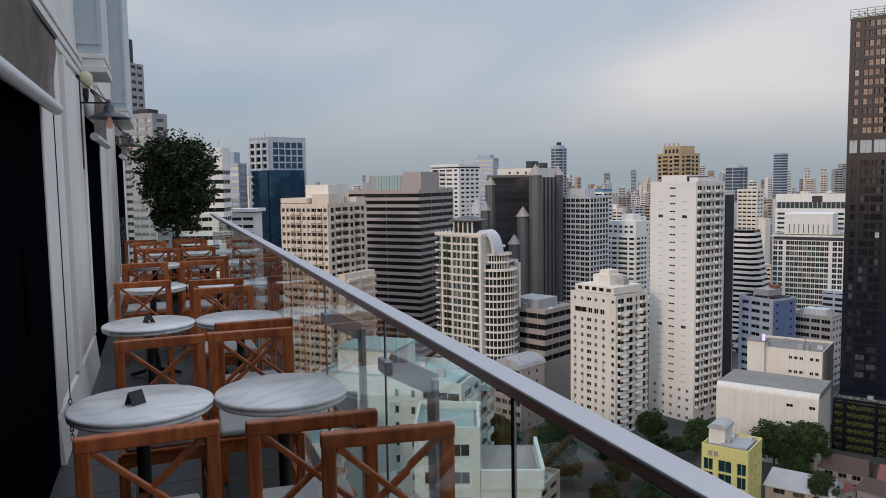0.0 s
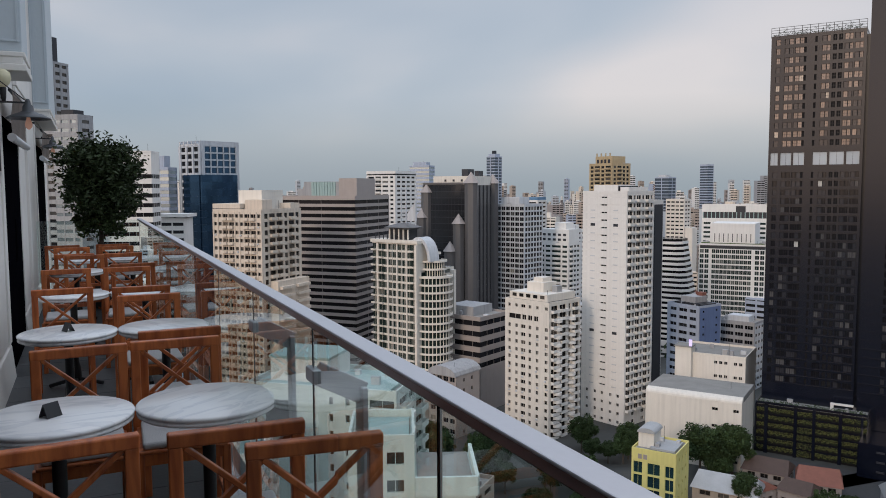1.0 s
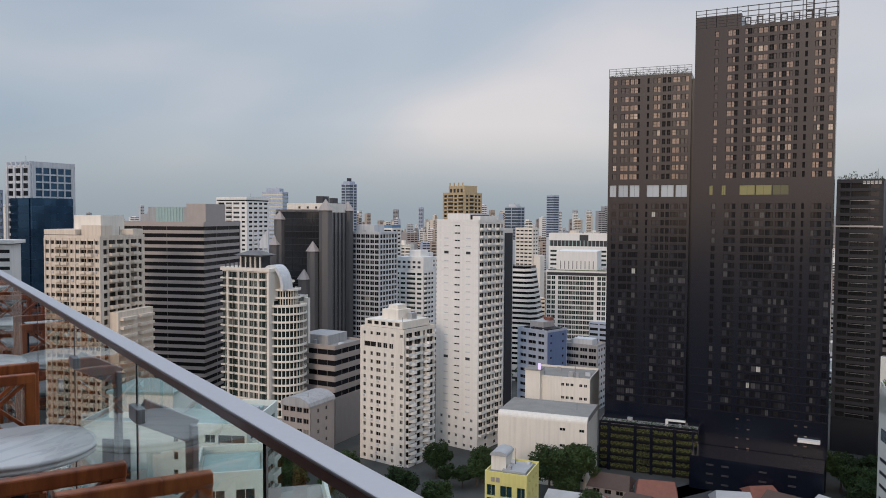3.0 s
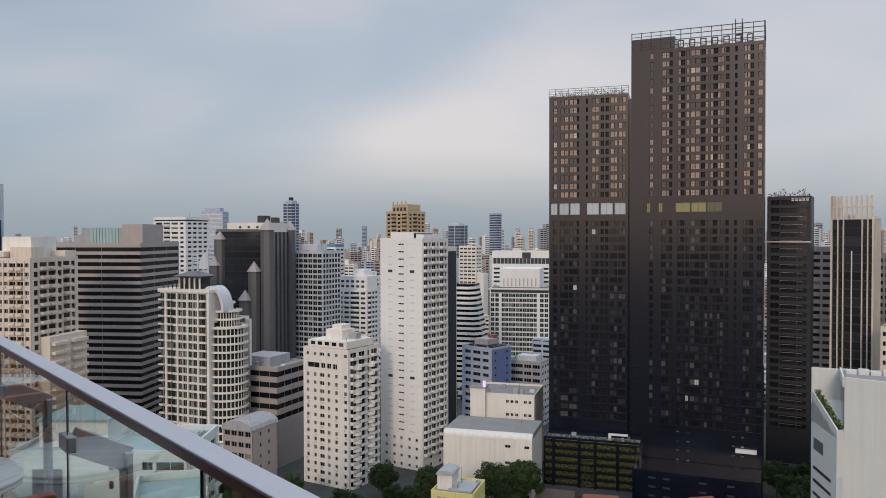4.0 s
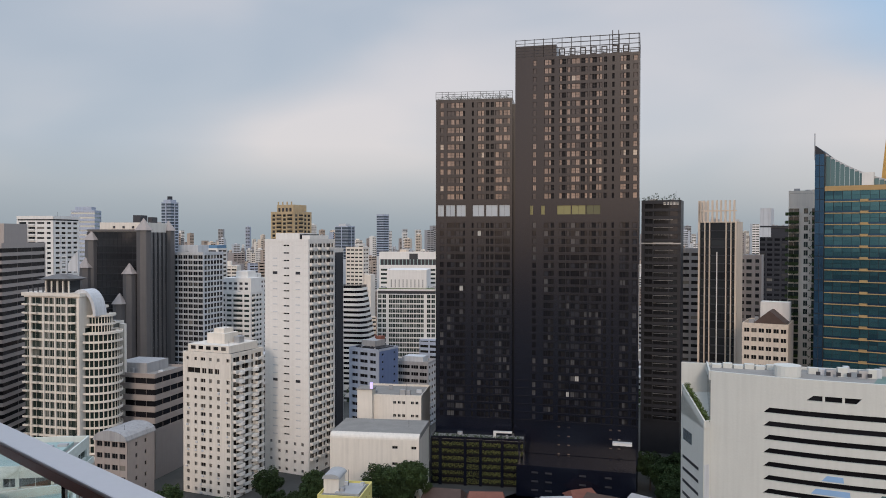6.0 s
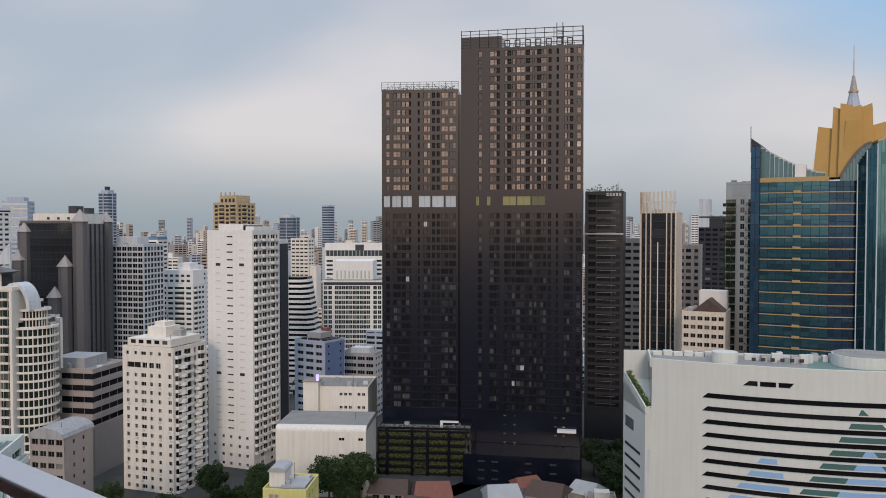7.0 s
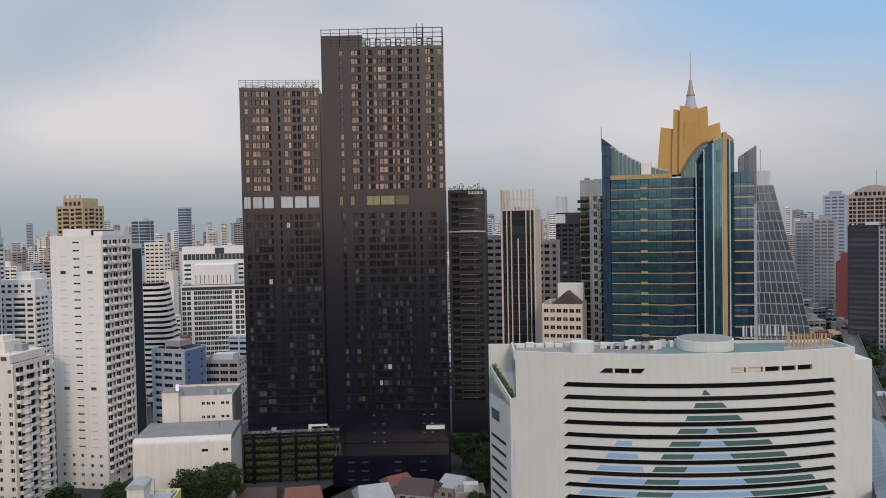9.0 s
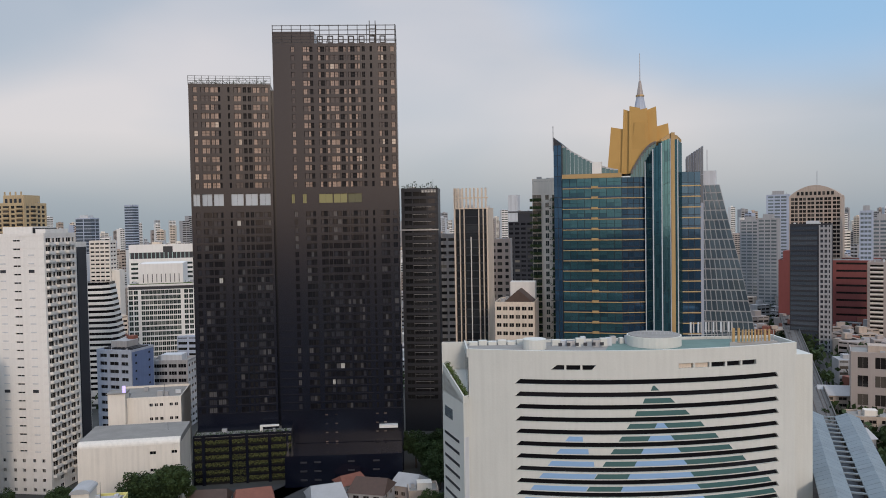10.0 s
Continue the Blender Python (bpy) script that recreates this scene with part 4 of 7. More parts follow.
    t.block("stair_turret", "white2", -5.6, -1.0, -3.5, 3.5, 18.5, 23)
    q = t.g("barrel_roof", "roof_white")
    for i in range(8):
        a, b = radians(22.5 * i), radians(22.5 * (i + 1))
        q.prism([(-3.3 - 2.7 * math.cos(a), -3.9), (-3.3 - 2.7 * math.cos(b), -3.9), (-3.3 - 2.7 * math.cos(b), 3.9), (-3.3 - 2.7 * math.cos(a), 3.9)], 22.9, [23 + 1.3 * math.sin(a), 23 + 1.3 * math.sin(b), 23 + 1.3 * math.sin(b), 23 + 1.3 * math.sin(a)])
    t.finish(0.7)


def black_tower():
    """Twin dark tower: a lower and a higher slab on a planted podium."""
    t = Tower("residential_tower", "dark brown-black twin residential tower, lower slab with roof railing", 160.7, 269.6, 29.6, 33, 37.3, 146.5, wall="black")
    pat = "S1.1 W1 S.9 W1 W1 S.3 W1 W1 N.5 S1.8 N.5 S1 W1 W.8 S.5 N.8 S.4 N.8 S.4 W1 W.8 S.3 W1 W.8 S.6"
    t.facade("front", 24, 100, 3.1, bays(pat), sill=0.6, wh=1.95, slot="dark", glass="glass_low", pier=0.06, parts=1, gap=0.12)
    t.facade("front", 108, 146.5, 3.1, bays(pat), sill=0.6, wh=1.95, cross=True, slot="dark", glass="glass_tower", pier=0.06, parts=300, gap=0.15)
    t.facade("front", 100, 108, 8, bays("S.6 W2.2 S.7 W3.2 S.5 W3.2 S2.4 W4 S.6 W4 S.6 W3.6 S.8"), sill=2.0, wh=4.4, glass="atrium", pier=0.1, parts=300)
    t.facade("front", 0, 24, 24, bays("S29"))
    t.facade("left", 0, 145, 3.1, bays("S1 W1.4 S3 W1.4 S3 W1.4 S1"), glass="glass_black")
    for i in range(25):
        t.block("floor_ledge", "black", -14.6, 14.7, -16.8, -16.6, 24.05 + 3.04 * i, 24.3 + 3.04 * i)
    t.block("link_wall", "black", 14.8, 16.6, -12.5, 12, 0, 145.5)
    q = t.g("roof_shrub", "leaf")
    for i in range(20):
        q.leaves(-14.3 + 1.4 * i, -13.2 + 1.4 * i, -16.2, -14.4, 146.6, 148.0 + 1.6 * ((i * 7) % 5) / 4, 34, 0.26, i)
    for k in range(4):
        t.block("roof_railing", "black_rail", -14.9, 14.9, -16.7, -16.55, 147.3 + 0.85 * k, 147.42 + 0.85 * k)
    for i in range(13):
        t.block("railing_post", "black_rail", -14.9 + i * 2.47, -14.75 + i * 2.47, -16.7, -16.55, 146.5, 150.0)
    t.finish(0.6)

    t = Tower("residential_tower", "dark brown-black twin residential tower, higher slab with roof frame", 190.4, 242.2, 46, 30, 43.0, 161.5, wall="black")
    pat = "S5 W1 S2.2 W1.2 W.8 N.8 S1.4 W.8 N1 S.3 W.9 S.3 W1.2 W1.2 S.3 N1 W.8 S.5 W.8 N1 W.8 W.8 S.5 N.8 S1.4 N.6 S1.6 W.8 W.8 N.8 S1 W1.2 S.5"
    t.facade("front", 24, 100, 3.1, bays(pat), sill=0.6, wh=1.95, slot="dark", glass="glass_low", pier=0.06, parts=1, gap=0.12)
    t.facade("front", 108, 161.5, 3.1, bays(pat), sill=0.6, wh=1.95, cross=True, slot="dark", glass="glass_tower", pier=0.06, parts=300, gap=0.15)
    t.facade("front", 100, 108, 8, bays("S5 N1 S2.6 N1.2 S4 W4.4 S.3 W4.4 S.3 W4.4 S12"), sill=2.6, wh=3.4, glass="glass_lobby", pier=0.1, parts=300)
    t.facade("front", 0, 24, 3.4, bays("S16 W1 S2.6 W1 S14 N1 S2 N1 S6"), sill=1.4, wh=0.5, glass="glass_tower", pier=0.02)
    t.block("podium", "black", -19.5, 22.6, -31, -15.5, 0, 11.5)
    for i in range(3):
        for x in (-14, -9, 3, 12):
            t.block("podium_louvre", "charcoal", x, x + 2.4, -31.15, -31.0, 2.4 + 3.2 * i, 3.0 + 3.2 * i)
    t.block("entrance_canopy", "white", 14, 21, -17.5, -15.1, 17.2, 18.2)
    for i in range(25):
        t.block("floor_ledge", "black", -22.9, 22.9, -15.3, -15.08, 24.05 + 3.04 * i, 24.25 + 3.04 * i)
    t.block("light_strip", "white", 23.02, 23.14, -12.3, -11.7, 48, 84)
    t.block("crown_wall", "black", -23, -7.4, -15, 8, 161.5, 166.5)
    for k in range(4):
        t.block("crown_line", "charcoal", -23.02, -7.5, -15.08, -15.0, 162.4 + 1.1 * k, 162.52 + 1.1 * k)
    for k in range(4):
        t.block("roof_frame", "black_rail", -7.4, 23, -15, -14.75, 163.4 + 1.75 * k, 163.65 + 1.75 * k)
        t.block("roof_frame", "black_rail", 22.8, 23, -15, 10, 163.4 + 1.75 * k, 163.65 + 1.75 * k)
        t.block("roof_frame", "black_rail", -7.4, 23, 9.8, 10, 163.4 + 1.75 * k, 163.6 + 1.75 * k)
    t.block("roof_frame", "black_rail", -23, -7.4, -15, -14.8, 168.6, 168.8)
    t.block("roof_frame", "black_rail", -23, -7.4, -15, -14.8, 167.3, 167.45)
    for i in range(14):
        t.block("frame_post", "black_rail", -23 + 3.5 * i, -22.75 + 3.5 * i, -15, -14.75, 161.5, 169.0)
        t.block("frame_post", "black_rail", -23 + 3.5 * i, -22.8 + 3.5 * i, 9.8, 10, 161.5, 168.8)
    for i in range(6):
        t.block("ladder_rung", "black_rail", 13, 15.5, -14.4, -14.2, 162.4 + 1.3 * i, 162.6 + 1.3 * i)
    t.block("frame_post", "black_rail", 13, 13.3, -14.4, -14.1, 161.5, 170.6)
    t.block("frame_post", "black_rail", 15.2, 15.5, -14.4, -14.1, 161.5, 170.6)
    for i in range(7):
        x = -6.5 + 3.9 * i
        for x0, x1, z0, z1 in ((x, x + 0.4, 162.2, 165.0), (x + 1.8, x + 2.2, 162.2, 165.0), (x + 0.4, x + 1.8, 164.6, 165.0), (x + 0.4, x + 1.8, 162.2, 162.6)):
            t.block("sign_letter", "black_rail", x0, x1, -14.6, -14.3, z0, z1)
    t.finish(0.6)

    # planted car-park podium
    t = Tower("car_park", "dark podium with planted green car-park screens", 152.4, 254.9, 35.5, 14, 37.3, 17.5, wall="black")
    t.styled.add("front")
    BAYS = ((-17.2, -14.6), (-13.4, -5.0), (-3.9, 0.9), (1.9, 9.0), (10.1, 15.6), (16.4, 17.5))
    for i in range(6):
        z = 0.4 + 2.75 * i
        t.fbox(t.g("deck", "black"), "front", 0, 35.5, z + 2.1, z + 2.6, -0.45, 0.0)
        for j, (x0, x1) in enumerate(BAYS):
            n = max(2, round((x1 - x0) / 0.9))
            for m in range(n):
                u0, u1 = x0 + (x1 - x0) * m / n, x0 + (x1 - x0) * (m + 1) / n
                drop = 0.9 + 0.5 * math.sin(m * 1.7 + i * 2.3 + j) ** 2 + (0.8 if j == 2 and i < 4 else 0.0)
                t.g("creeper", "creeper").leaves(u0, u1, -7.5, -7.0, z + 2.2 - drop, z + 2.3, 34, 0.2, i * 19 + j * 5 + m)
                t.g("creeper", "leaf").leaves(u0, u1, -7.4, -7.0, z + 1.2 - drop * 0.5, z + 1.9, 12, 0.2, i * 7 + j + m)
    for x0, x1 in zip([-17.75] + [q[1] for q in BAYS], [q[0] for q in BAYS] + [17.75]):
        t.block("pier", "black", x0, x1, -7.75, -6.5, 0, 17.5)
    t.g("roof_planting", "leaf").leaves(-17, 17, -6.8, -4.2, 17.3, 18.9, 900, 0.3)
    t.block("canopy", "white", 6, 13, -5, -4, 19.8, 20.4)
    t.block("canopy", "white", 6, 7, -5, -4.2, 17.5, 19.8)
    t.finish(0.8)


def right_hand_towers():
    t = Tower("residential_tower", "dark glass residential tower with roof garden", 245.8, 253.9, 16.5, 14, 50, 109, wall="charcoal", core="charcoal")
    t.facade("front", 14, 109, 3.3, bays("S1.2 W3 S.4 W5.5 S.4 W3 S1.2"), sill=0.7, wh=2.0, glass="glass_dark", band_out=0.3, parts=1)
    t.facade("left", 0, 109, 3.3, bays("S1 W4 S1 W4 S1"), glass="glass_black")
    for i in range(27):
        t.block("balcony_rail", "steel", -3.2, 5.2, -7.62, -7.54, 16.2 + 3.28 * i, 16.32 + 3.28 * i)
    t.block("sky_garden", "steel", -8.4, 8.4, -7.4, -6.8, 91, 91.6)
    for i in range(9):
        t.g("roof_shrub", "leaf").leaves(-8 + 1.8 * i, -6.6 + 1.8 * i, -6.6, -4.8, 109.3, 111.2 + (i * 5 % 4) * 0.6, 46, 0.3, i)
    t.g("roof_shrub", "leaf").leaves(-8, 4, -7.2, -6, 91.6, 93.2, 160, 0.3)
    for i in range(5):
        t.block("sign_letter", "white", 1 + 1.35 * i, 2 + 1.35 * i, -7.3, -7.1, 108.0, 109.2)
    t.finish()

    t = Tower("residential_tower", "slim tower of pale stone fins over dark glass", 251.0, 226.2, 15, 12, 60, 100, wall="cream", core="charcoal")
    t.facade("front", 0, 100, 3.3, bays("F.6 W1.6 F.35 W1.4 F.35 W5.6 F.35 W1.4 F.35 W1.2 F.6"), sill=0.25, wh=2.9, glass="glass_dark", wall="charcoal", fin="cream")
    t.facade("left", 0, 100, 3.3, bays("S1 W2 S1 W2 S1"), wall="pale")
    t.block("crown", "cream", -7.5, -6.4, -6.5, 5, 100, 109)
    for i in range(9):
        t.block("crown_fin", "cream", -7.4 + 1.7 * i, -6.7 + 1.7 * i, -6.5, -5.8, 100, 109)
    t.block("crown_beam", "cream", -7.5, 7.5, -6.4, -5.9, 104.5, 105)
    t.block("light_strip", "white", -0.3, 0.1, -6.25, -6.05, 20, 88)
    t.finish(0.4)
    t = Tower("residential_tower", "lower grey residential tower behind pale fins", 262, 258, 16, 12, 50, 88, wall="grey", core="charcoal")
    t.facade("front", 0, 88, 3.1, bays("S.5 W1.5 S.5 W1.5 S.5 W1.5 S.5 W1.5 S.5"), sill=0.8, wh=1.4)
    t.facade("left", 0, 88, 3.1, bays("S.5 W1.5 S.5 W1.5 S.5"))
    t.finish()
    t = Tower("residential_tower", "mottled brown-grey residential block", 290, 245, 12, 12, 55, 85, wall="stone", core="charcoal")
    t.facade("front", 0, 85, 3.1, bays("W1.2 S.8 W.9 S.5 W1.4 S.9 W1 S.6"), sill=0.7, wh=1.6, pier=0.3)
    t.finish()
    t = Tower("residential_tower", "dark residential tower with pale upper corner", 412.7, 328.0, 17, 12, 60, 100, wall="charcoal", core="charcoal")
    t.facade("front", 0, 94, 3.1, bays("W1.2 S.4 W1.2 S.4 W1.2 S.4 W1.2 S.4"), sill=0.7, wh=1.6)
    t.block("upper_step", "pale", -8.4, -2, -6, 5, 94, 112)
    t.finish()
    t = Tower("apartment_block", "cream mid-rise block with a brown gabled roof", 241, 194.5, 15.5, 18, 58, 62, wall="cream")
    t.facade("front", 0, 62, 3.2, bays("S.6 " + "W1.6 S.6 " * 6), sill=0.9, wh=1.5, glass="glass_warm", parts=120)
    t.facade("left", 0, 62, 3.2, bays("S.8 W1.8 S.6 W1.8 S.6 W1.8 S.8"), glass="glass_warm")
    t.g("gable_roof", "roof_brown").loft([(-4, -9), (7, -9), (7, 6), (-4, 6)], 63, [(1.2, -9), (1.8, -9), (1.8, 6), (1.2, 6)], 67.5)
    t.block("roof_house", "white", -3, 7, 2, 8, 63, 70)
    t.finish(1.0)
    t = Tower("condominium_tower", "white condominium tower with hanging green balconies", 266.5, 197.5, 13, 12, 54, 111, wall="white2")
    t.facade("front", 0, 106, 3.2, bays("B2.6 S1.2 W1 S1 B3 S.4"), sill=0.4, wh=2.0, bal="leaf", glass="glass_green", parts=100)
    t.facade("left", 0, 106, 3.2, bays("S1 B3 S1"), bal="leaf", glass="glass_green")
    for i in range(33):
        for c in (0.2, 5.2):
            t.g("hanging_plant", "leaf").leaves(-6.5 + c * 1.35, -4.1 + c * 1.35, -7.6, -7.0, 0.1 + 3.2 * i, 1.4 + 3.2 * i, 26, 0.3, i)
    t.block("attic_wall", "white2", -6.5, 6.5, -6, 6, 106, 110.9)
    t.finish()


def curtain(t, part, glass, poly, z0, z1, rows, cols_per, gap=0.08, out=0.0, skip_last=True, frame="charcoal"):
    """Glass panes over the sides of a plan polygon (anticlockwise), one island each."""
    q = t.g(part, glass)
    n = len(poly)
    zs = z1 if isinstance(z1, (list, tuple)) else [z1] * n
    for i in range(n - 1 if skip_last else n):
        a, b = Vector(poly[i]), Vector(poly[(i + 1) % n])
        za, zb = zs[i], zs[(i + 1) % n]
        cols = max(1, round((b - a).length / cols_per))
        d = (b - a) / cols
        for c in range(cols):
            p0, p1 = a + d * c, a + d * (c + 1)
            top = za + (zb - za) * (c + 0.5) / cols
            r = max(1, round((top - z0) / rows))
            h = (top - z0) / r
            for k in range(r):
                e = d.normalized() * gap
                q.slab(tuple(p0 + e), tuple(p1 - e), z0 + k * h + gap, z0 + (k + 1) * h - gap, out, out + 0.12)


def teal_tower():
    """Teal glass office complex with a golden stepped crown; plan axes follow its main front."""
    t = Tower("office_tower", "teal glass office tower with gold bands and golden stepped crown", 254.0, 154.0, 2, 8, 62.0, 109.6, wall="charcoal", core="charcoal")
    t.g("body", "charcoal").prism([(-20.8, -11.45), (0.5, -11.45), (8.6, -8.25), (8.6, 10.8), (-20.8, 10.8)], 0, 109.6)
    floors = 29
    fh = 109.6 / floors
    for i in range(floors):
        z = i * fh
        for c in range(8):
            u0 = -20.8 + 2.66 * c
            t.g("pane", "glass_teal").box(u0 + 0.06, u0 + 2.58, -11.62, -11.5, z + 0.95, z + 2.3)
            t.g("pane", "glass_teal").box(u0 + 0.06, u0 + 2.58, -11.62, -11.5, z + 2.36, z + fh - 0.05)
        t.g("gold_band", "gold_band").box(-20.8, 0.5, -11.85, -11.5, z, z + 0.32)
        t.g("sill_band", "glass_navy").box(-20.8, 0.5, -11.6, -11.5, z + 0.32, z + 0.93)
        t.g("box_balcony", "gold_band").box(-10.3, -7.9, -12.6, -11.85, z, z + 0.85)
        t.g("gold_band", "gold_band").slab((0.5, -11.5), (8.6, -8.3), z, z + 0.32, 0.0, 0.3)
    curtain(t, "pane_dark", "glass_navy", [(0.5, -11.5), (8.6, -8.3)], 0, 109.6, 3.86 / 2, 2.2)
    t.g("top_band", "gold_band").box(-20.8, 0.5, -12.0, -11.5, 109.6, 111.2)
    # left fin with the swept glass sail
    fin = [(-23.8, -12.2), (-20.9, -12.2), (-20.9, 11), (-23.8, 11)]
    t.g("fin", "charcoal").prism(fin, 0, [125, 122.5, 122.5, 125])
    curtain(t, "fin_pane", "glass_navy", fin[:2], 0, 122, 3.86, 1.3, out=0.02)
    t.g("mast", "steel").prism(circle(-23.9, -12.2, 0.16, 6), 120, 129)
    for i in range(14):
        a, b = i / 14, (i + 1) / 14
        za, zb = 112.4 + 9.6 * (1 - a) ** 1.5, 112.4 + 9.6 * (1 - b) ** 1.5
        x0, x1 = -20.8 + 20.0 * a, -20.8 + 20.0 * b
        zm = (za + zb) / 2
        t.g("sail", "glass_sail").prism([(x0, -9.8), (x1 - 0.1, -9.8), (x1 - 0.1, -9.5), (x0, -9.5)], 111.2, [za, zb, zb, za])
        t.g("sail_cap", "steel").prism([(x0, -9.95), (x1, -9.95), (x1, -9.35), (x0, -9.35)], zm - 0.2, [za + 0.3, zb + 0.3, zb + 0.3, za + 0.3])
    t.block("lift_house", "white", -10.0, -6.6, -11, -8, 110.2, 115.4)
    # golden crown: slabs round a square core, each with its outer corner drawn up
    def gold_slab(x0, x1, y0, y1, top, rise, flare):
        base = [(x0, y0), (x1, y0), (x1, y1), (x0, y1)]
        mid = (x0 + x1) / 2
        dx = flare * (1 if mid < 6.6 else -1)
        k = len(t.g("golden_crown", "gold").v)
        q = t.g("golden_crown", "gold")
        q.marks.append((k, len(q.f)))
        q.v += [(x, y, 111) for x, y in base]
        for x, y in base:
            outer = (x == x0) if mid < 6.6 else (x == x1)
            q.v.append((x + dx, y + 0.5 * flare, top + (rise if outer else 0.0)))
        q.f += [(k + 3, k + 2, k + 1, k), (k + 4, k + 5, k + 6, k + 7)] + [(k + n, k + (n + 1) % 4, k + 4 + (n + 1) % 4, k + 4 + n) for n in range(4)]
    gold_slab(-5.0, 0.9, -6.0, 8.0, 127.2, 1.2, 1.5)
    gold_slab(12.3, 18.2, -6.0, 8.0, 127.4, 1.5, 1.5)
    gold_slab(0.2, 3.4, -7.0, 7.0, 133.4, 1.2, 0.9)
    gold_slab(9.4, 13.4, -7.0, 7.0, 133.6, 1.4, 0.9)
    gold_slab(2.8, 6.4, -8.2, 6.0, 134.6, 0.8, 0.5)
    gold_slab(6.8, 10.0, -8.2, 6.0, 133.8, 0.6, 0.5)
    t.g("front_rib", "gold").loft([(3.4, -7.6), (9.8, -7.6), (9.8, -5), (3.4, -5)], 109.6, [(5.0, -8.6), (8.6, -8.6), (8.6, -6), (5.0, -6)], 129.5)
    t.g("spire", "bluegrey").loft(circle(6.8, -1, 2.4, 8), 134, circle(6.8, -1, 1.3, 8), 139.6)
    t.g("spire_ring", "gold_band").prism(circle(6.8, -1, 1.55, 8), 139.6, 140.2)
    t.g("spire", "stone").loft(circle(6.8, -1, 1.25, 8), 140.2, circle(6.8, -1, 0.4, 8), 145.4)
    t.g("spire_needle", "steel").loft(circle(6.8, -1, 0.2, 6), 145.4, circle(6.8, -1, 0.1, 6), 155.5)
    # curved glass roof screen rising behind the dark bay to the rounded shaft
    for i in range(10):
        a, b = i / 10, (i + 1) / 10
        x0, x1 = 3.6 + 9.0 * a, 3.6 + 9.0 * b
        za, zb = 111.0 + 10.6 * math.sin(a * math.pi / 2), 111.0 + 10.6 * math.sin(b * math.pi / 2)
        t.g("roof_screen", "glass_sail").prism([(x0, -9.2), (x1 - 0.08, -9.2), (x1 - 0.08, -8.9), (x0, -8.9)], 109.6, [za, zb, zb, za])
        t.g("screen_cap", "dark_stone").prism([(x0, -9.5), (x1, -9.5), (x1, -8.7), (x0, -8.7)], za - 0.1, [za + 0.6, zb + 0.6, zb + 0.6, za + 0.6])
    # rounded glass shaft
    shaft = [(8.7, -9.5), (11.4, -12.6), (14.4, -13.8), (17.4, -13.4), (19.8, -11.8), (21.2, -9.0)]
    tops = [115, 119, 121.5, 122.6, 122.2, 121]
    t.g("shaft_core", "charcoal").prism(shaft + [(21.2, 10), (8.7, 10)], 0, tops + [116, 109.6])
    curtain(t, "shaft_pane", "glass_teal", shaft, 0, tops, 3.86, 0.95, gap=0.04, out=0.03)
    for p, z in ((shaft[0], 115), (shaft[1], 119), (shaft[2], 121), (shaft[3], 122.5), (shaft[4], 122.5)):
        t.g("shaft_fin", "pale").prism(circle(p[0], p[1] - 0.25, 0.22, 6), 0, z)
    t.g("gold_fin", "gold_band").prism([(17.6, -14.1), (18.9, -13.4), (18.9, -12.0), (17.6, -12.6)], 0, 124.6)
    t.g("shaft_cap", "gold_band").prism(shaft[2:] + [(21.2, -6), (12.5, -6)], 121.6, [122.2, 124.4, 123.6, 122.4, 122.2, 122.2])
    # side bay and roof structure behind
    side = [(21.2, -9.0), (27.6, -7.5)]
    t.g("side_core", "charcoal").prism(side + [(27.6, 8), (21.2, 8)], 0, 111)
    curtain(t, "side_pane", "glass_navy", side, 0, 111, 3.86, 2.1)
    for i in range(29):
        t.g("gold_band", "gold_band").slab(side[0], side[1], i * fh, i * fh + 0.4, 0, 0.3)
    t.g("rear_core", "bluegrey").prism([(23, 2), (29, 2), (29, 14), (23, 14)], 0, [117, 121, 121, 117])
    curtain(t, "rear_pane", "glass_slate", [(23, 2), (29, 2)], 100, [117, 121], 9.0, 0.9, out=0.03)
    t.finish(0)

    # neighbouring tower with a sloping curved flank
    t = Tower("office_tower", "grey-green glass tower with a sloping curved flank", 288.5, 137.0, 12, 16, 66, 100, wall="charcoal", core="charcoal")
    prof = [(0, 21.5), (30, 19.6), (55, 16.4), (75, 12.2), (90, 8.6), (101, 6.0), (107, 4.6)]
    for (za, xa), (zb, xb) in zip(prof, prof[1:]):
        t.g("sloped_core", "grey").loft([(-6, -9), (xa, -9), (xa, 8), (-6, 8)], za, [(-6, -9), (xb, -9), (xb, 8), (-6, 8)], zb)
        rows = max(1, round((zb - za) / 3.7))
        for r in range(rows):
            z0, z1 = za + (zb - za) * r / rows, za + (zb - za) * (r + 1) / rows
            e0, e1 = xa + (xb - xa) * r / rows, xa + (xb - xa) * (r + 1) / rows
            cols = max(4, round((e0 + 6) / 1.9))
            for c in range(cols):
                x0, x1 = -6 + (e0 + 6) * c / cols, -6 + (e0 + 6) * (c + 1) / cols
                y0, y1 = -6 + (e1 + 6) * c / cols, -6 + (e1 + 6) * (c + 1) / cols
                t.g("pane", "glass_slope").loft([(x0 + 0.17, -9.12), (x1 - 0.17, -9.12), (x1 - 0.17, -9.02), (x0 + 0.17, -9.02)], z0 + 0.22,
                                               [(y0 + 0.17, -9.12), (y1 - 0.17, -9.12), (y1 - 0.17, -9.02), (y0 + 0.17, -9.02)], z1 - 0.22)
    t.block("roof_house", "pale", -4.5, 3.4, -6, 4, 107, 112.5)
    t.g("mast", "steel").prism(circle(0, 0, 0.15, 6), 112.5, 121)
    t.finish(0)


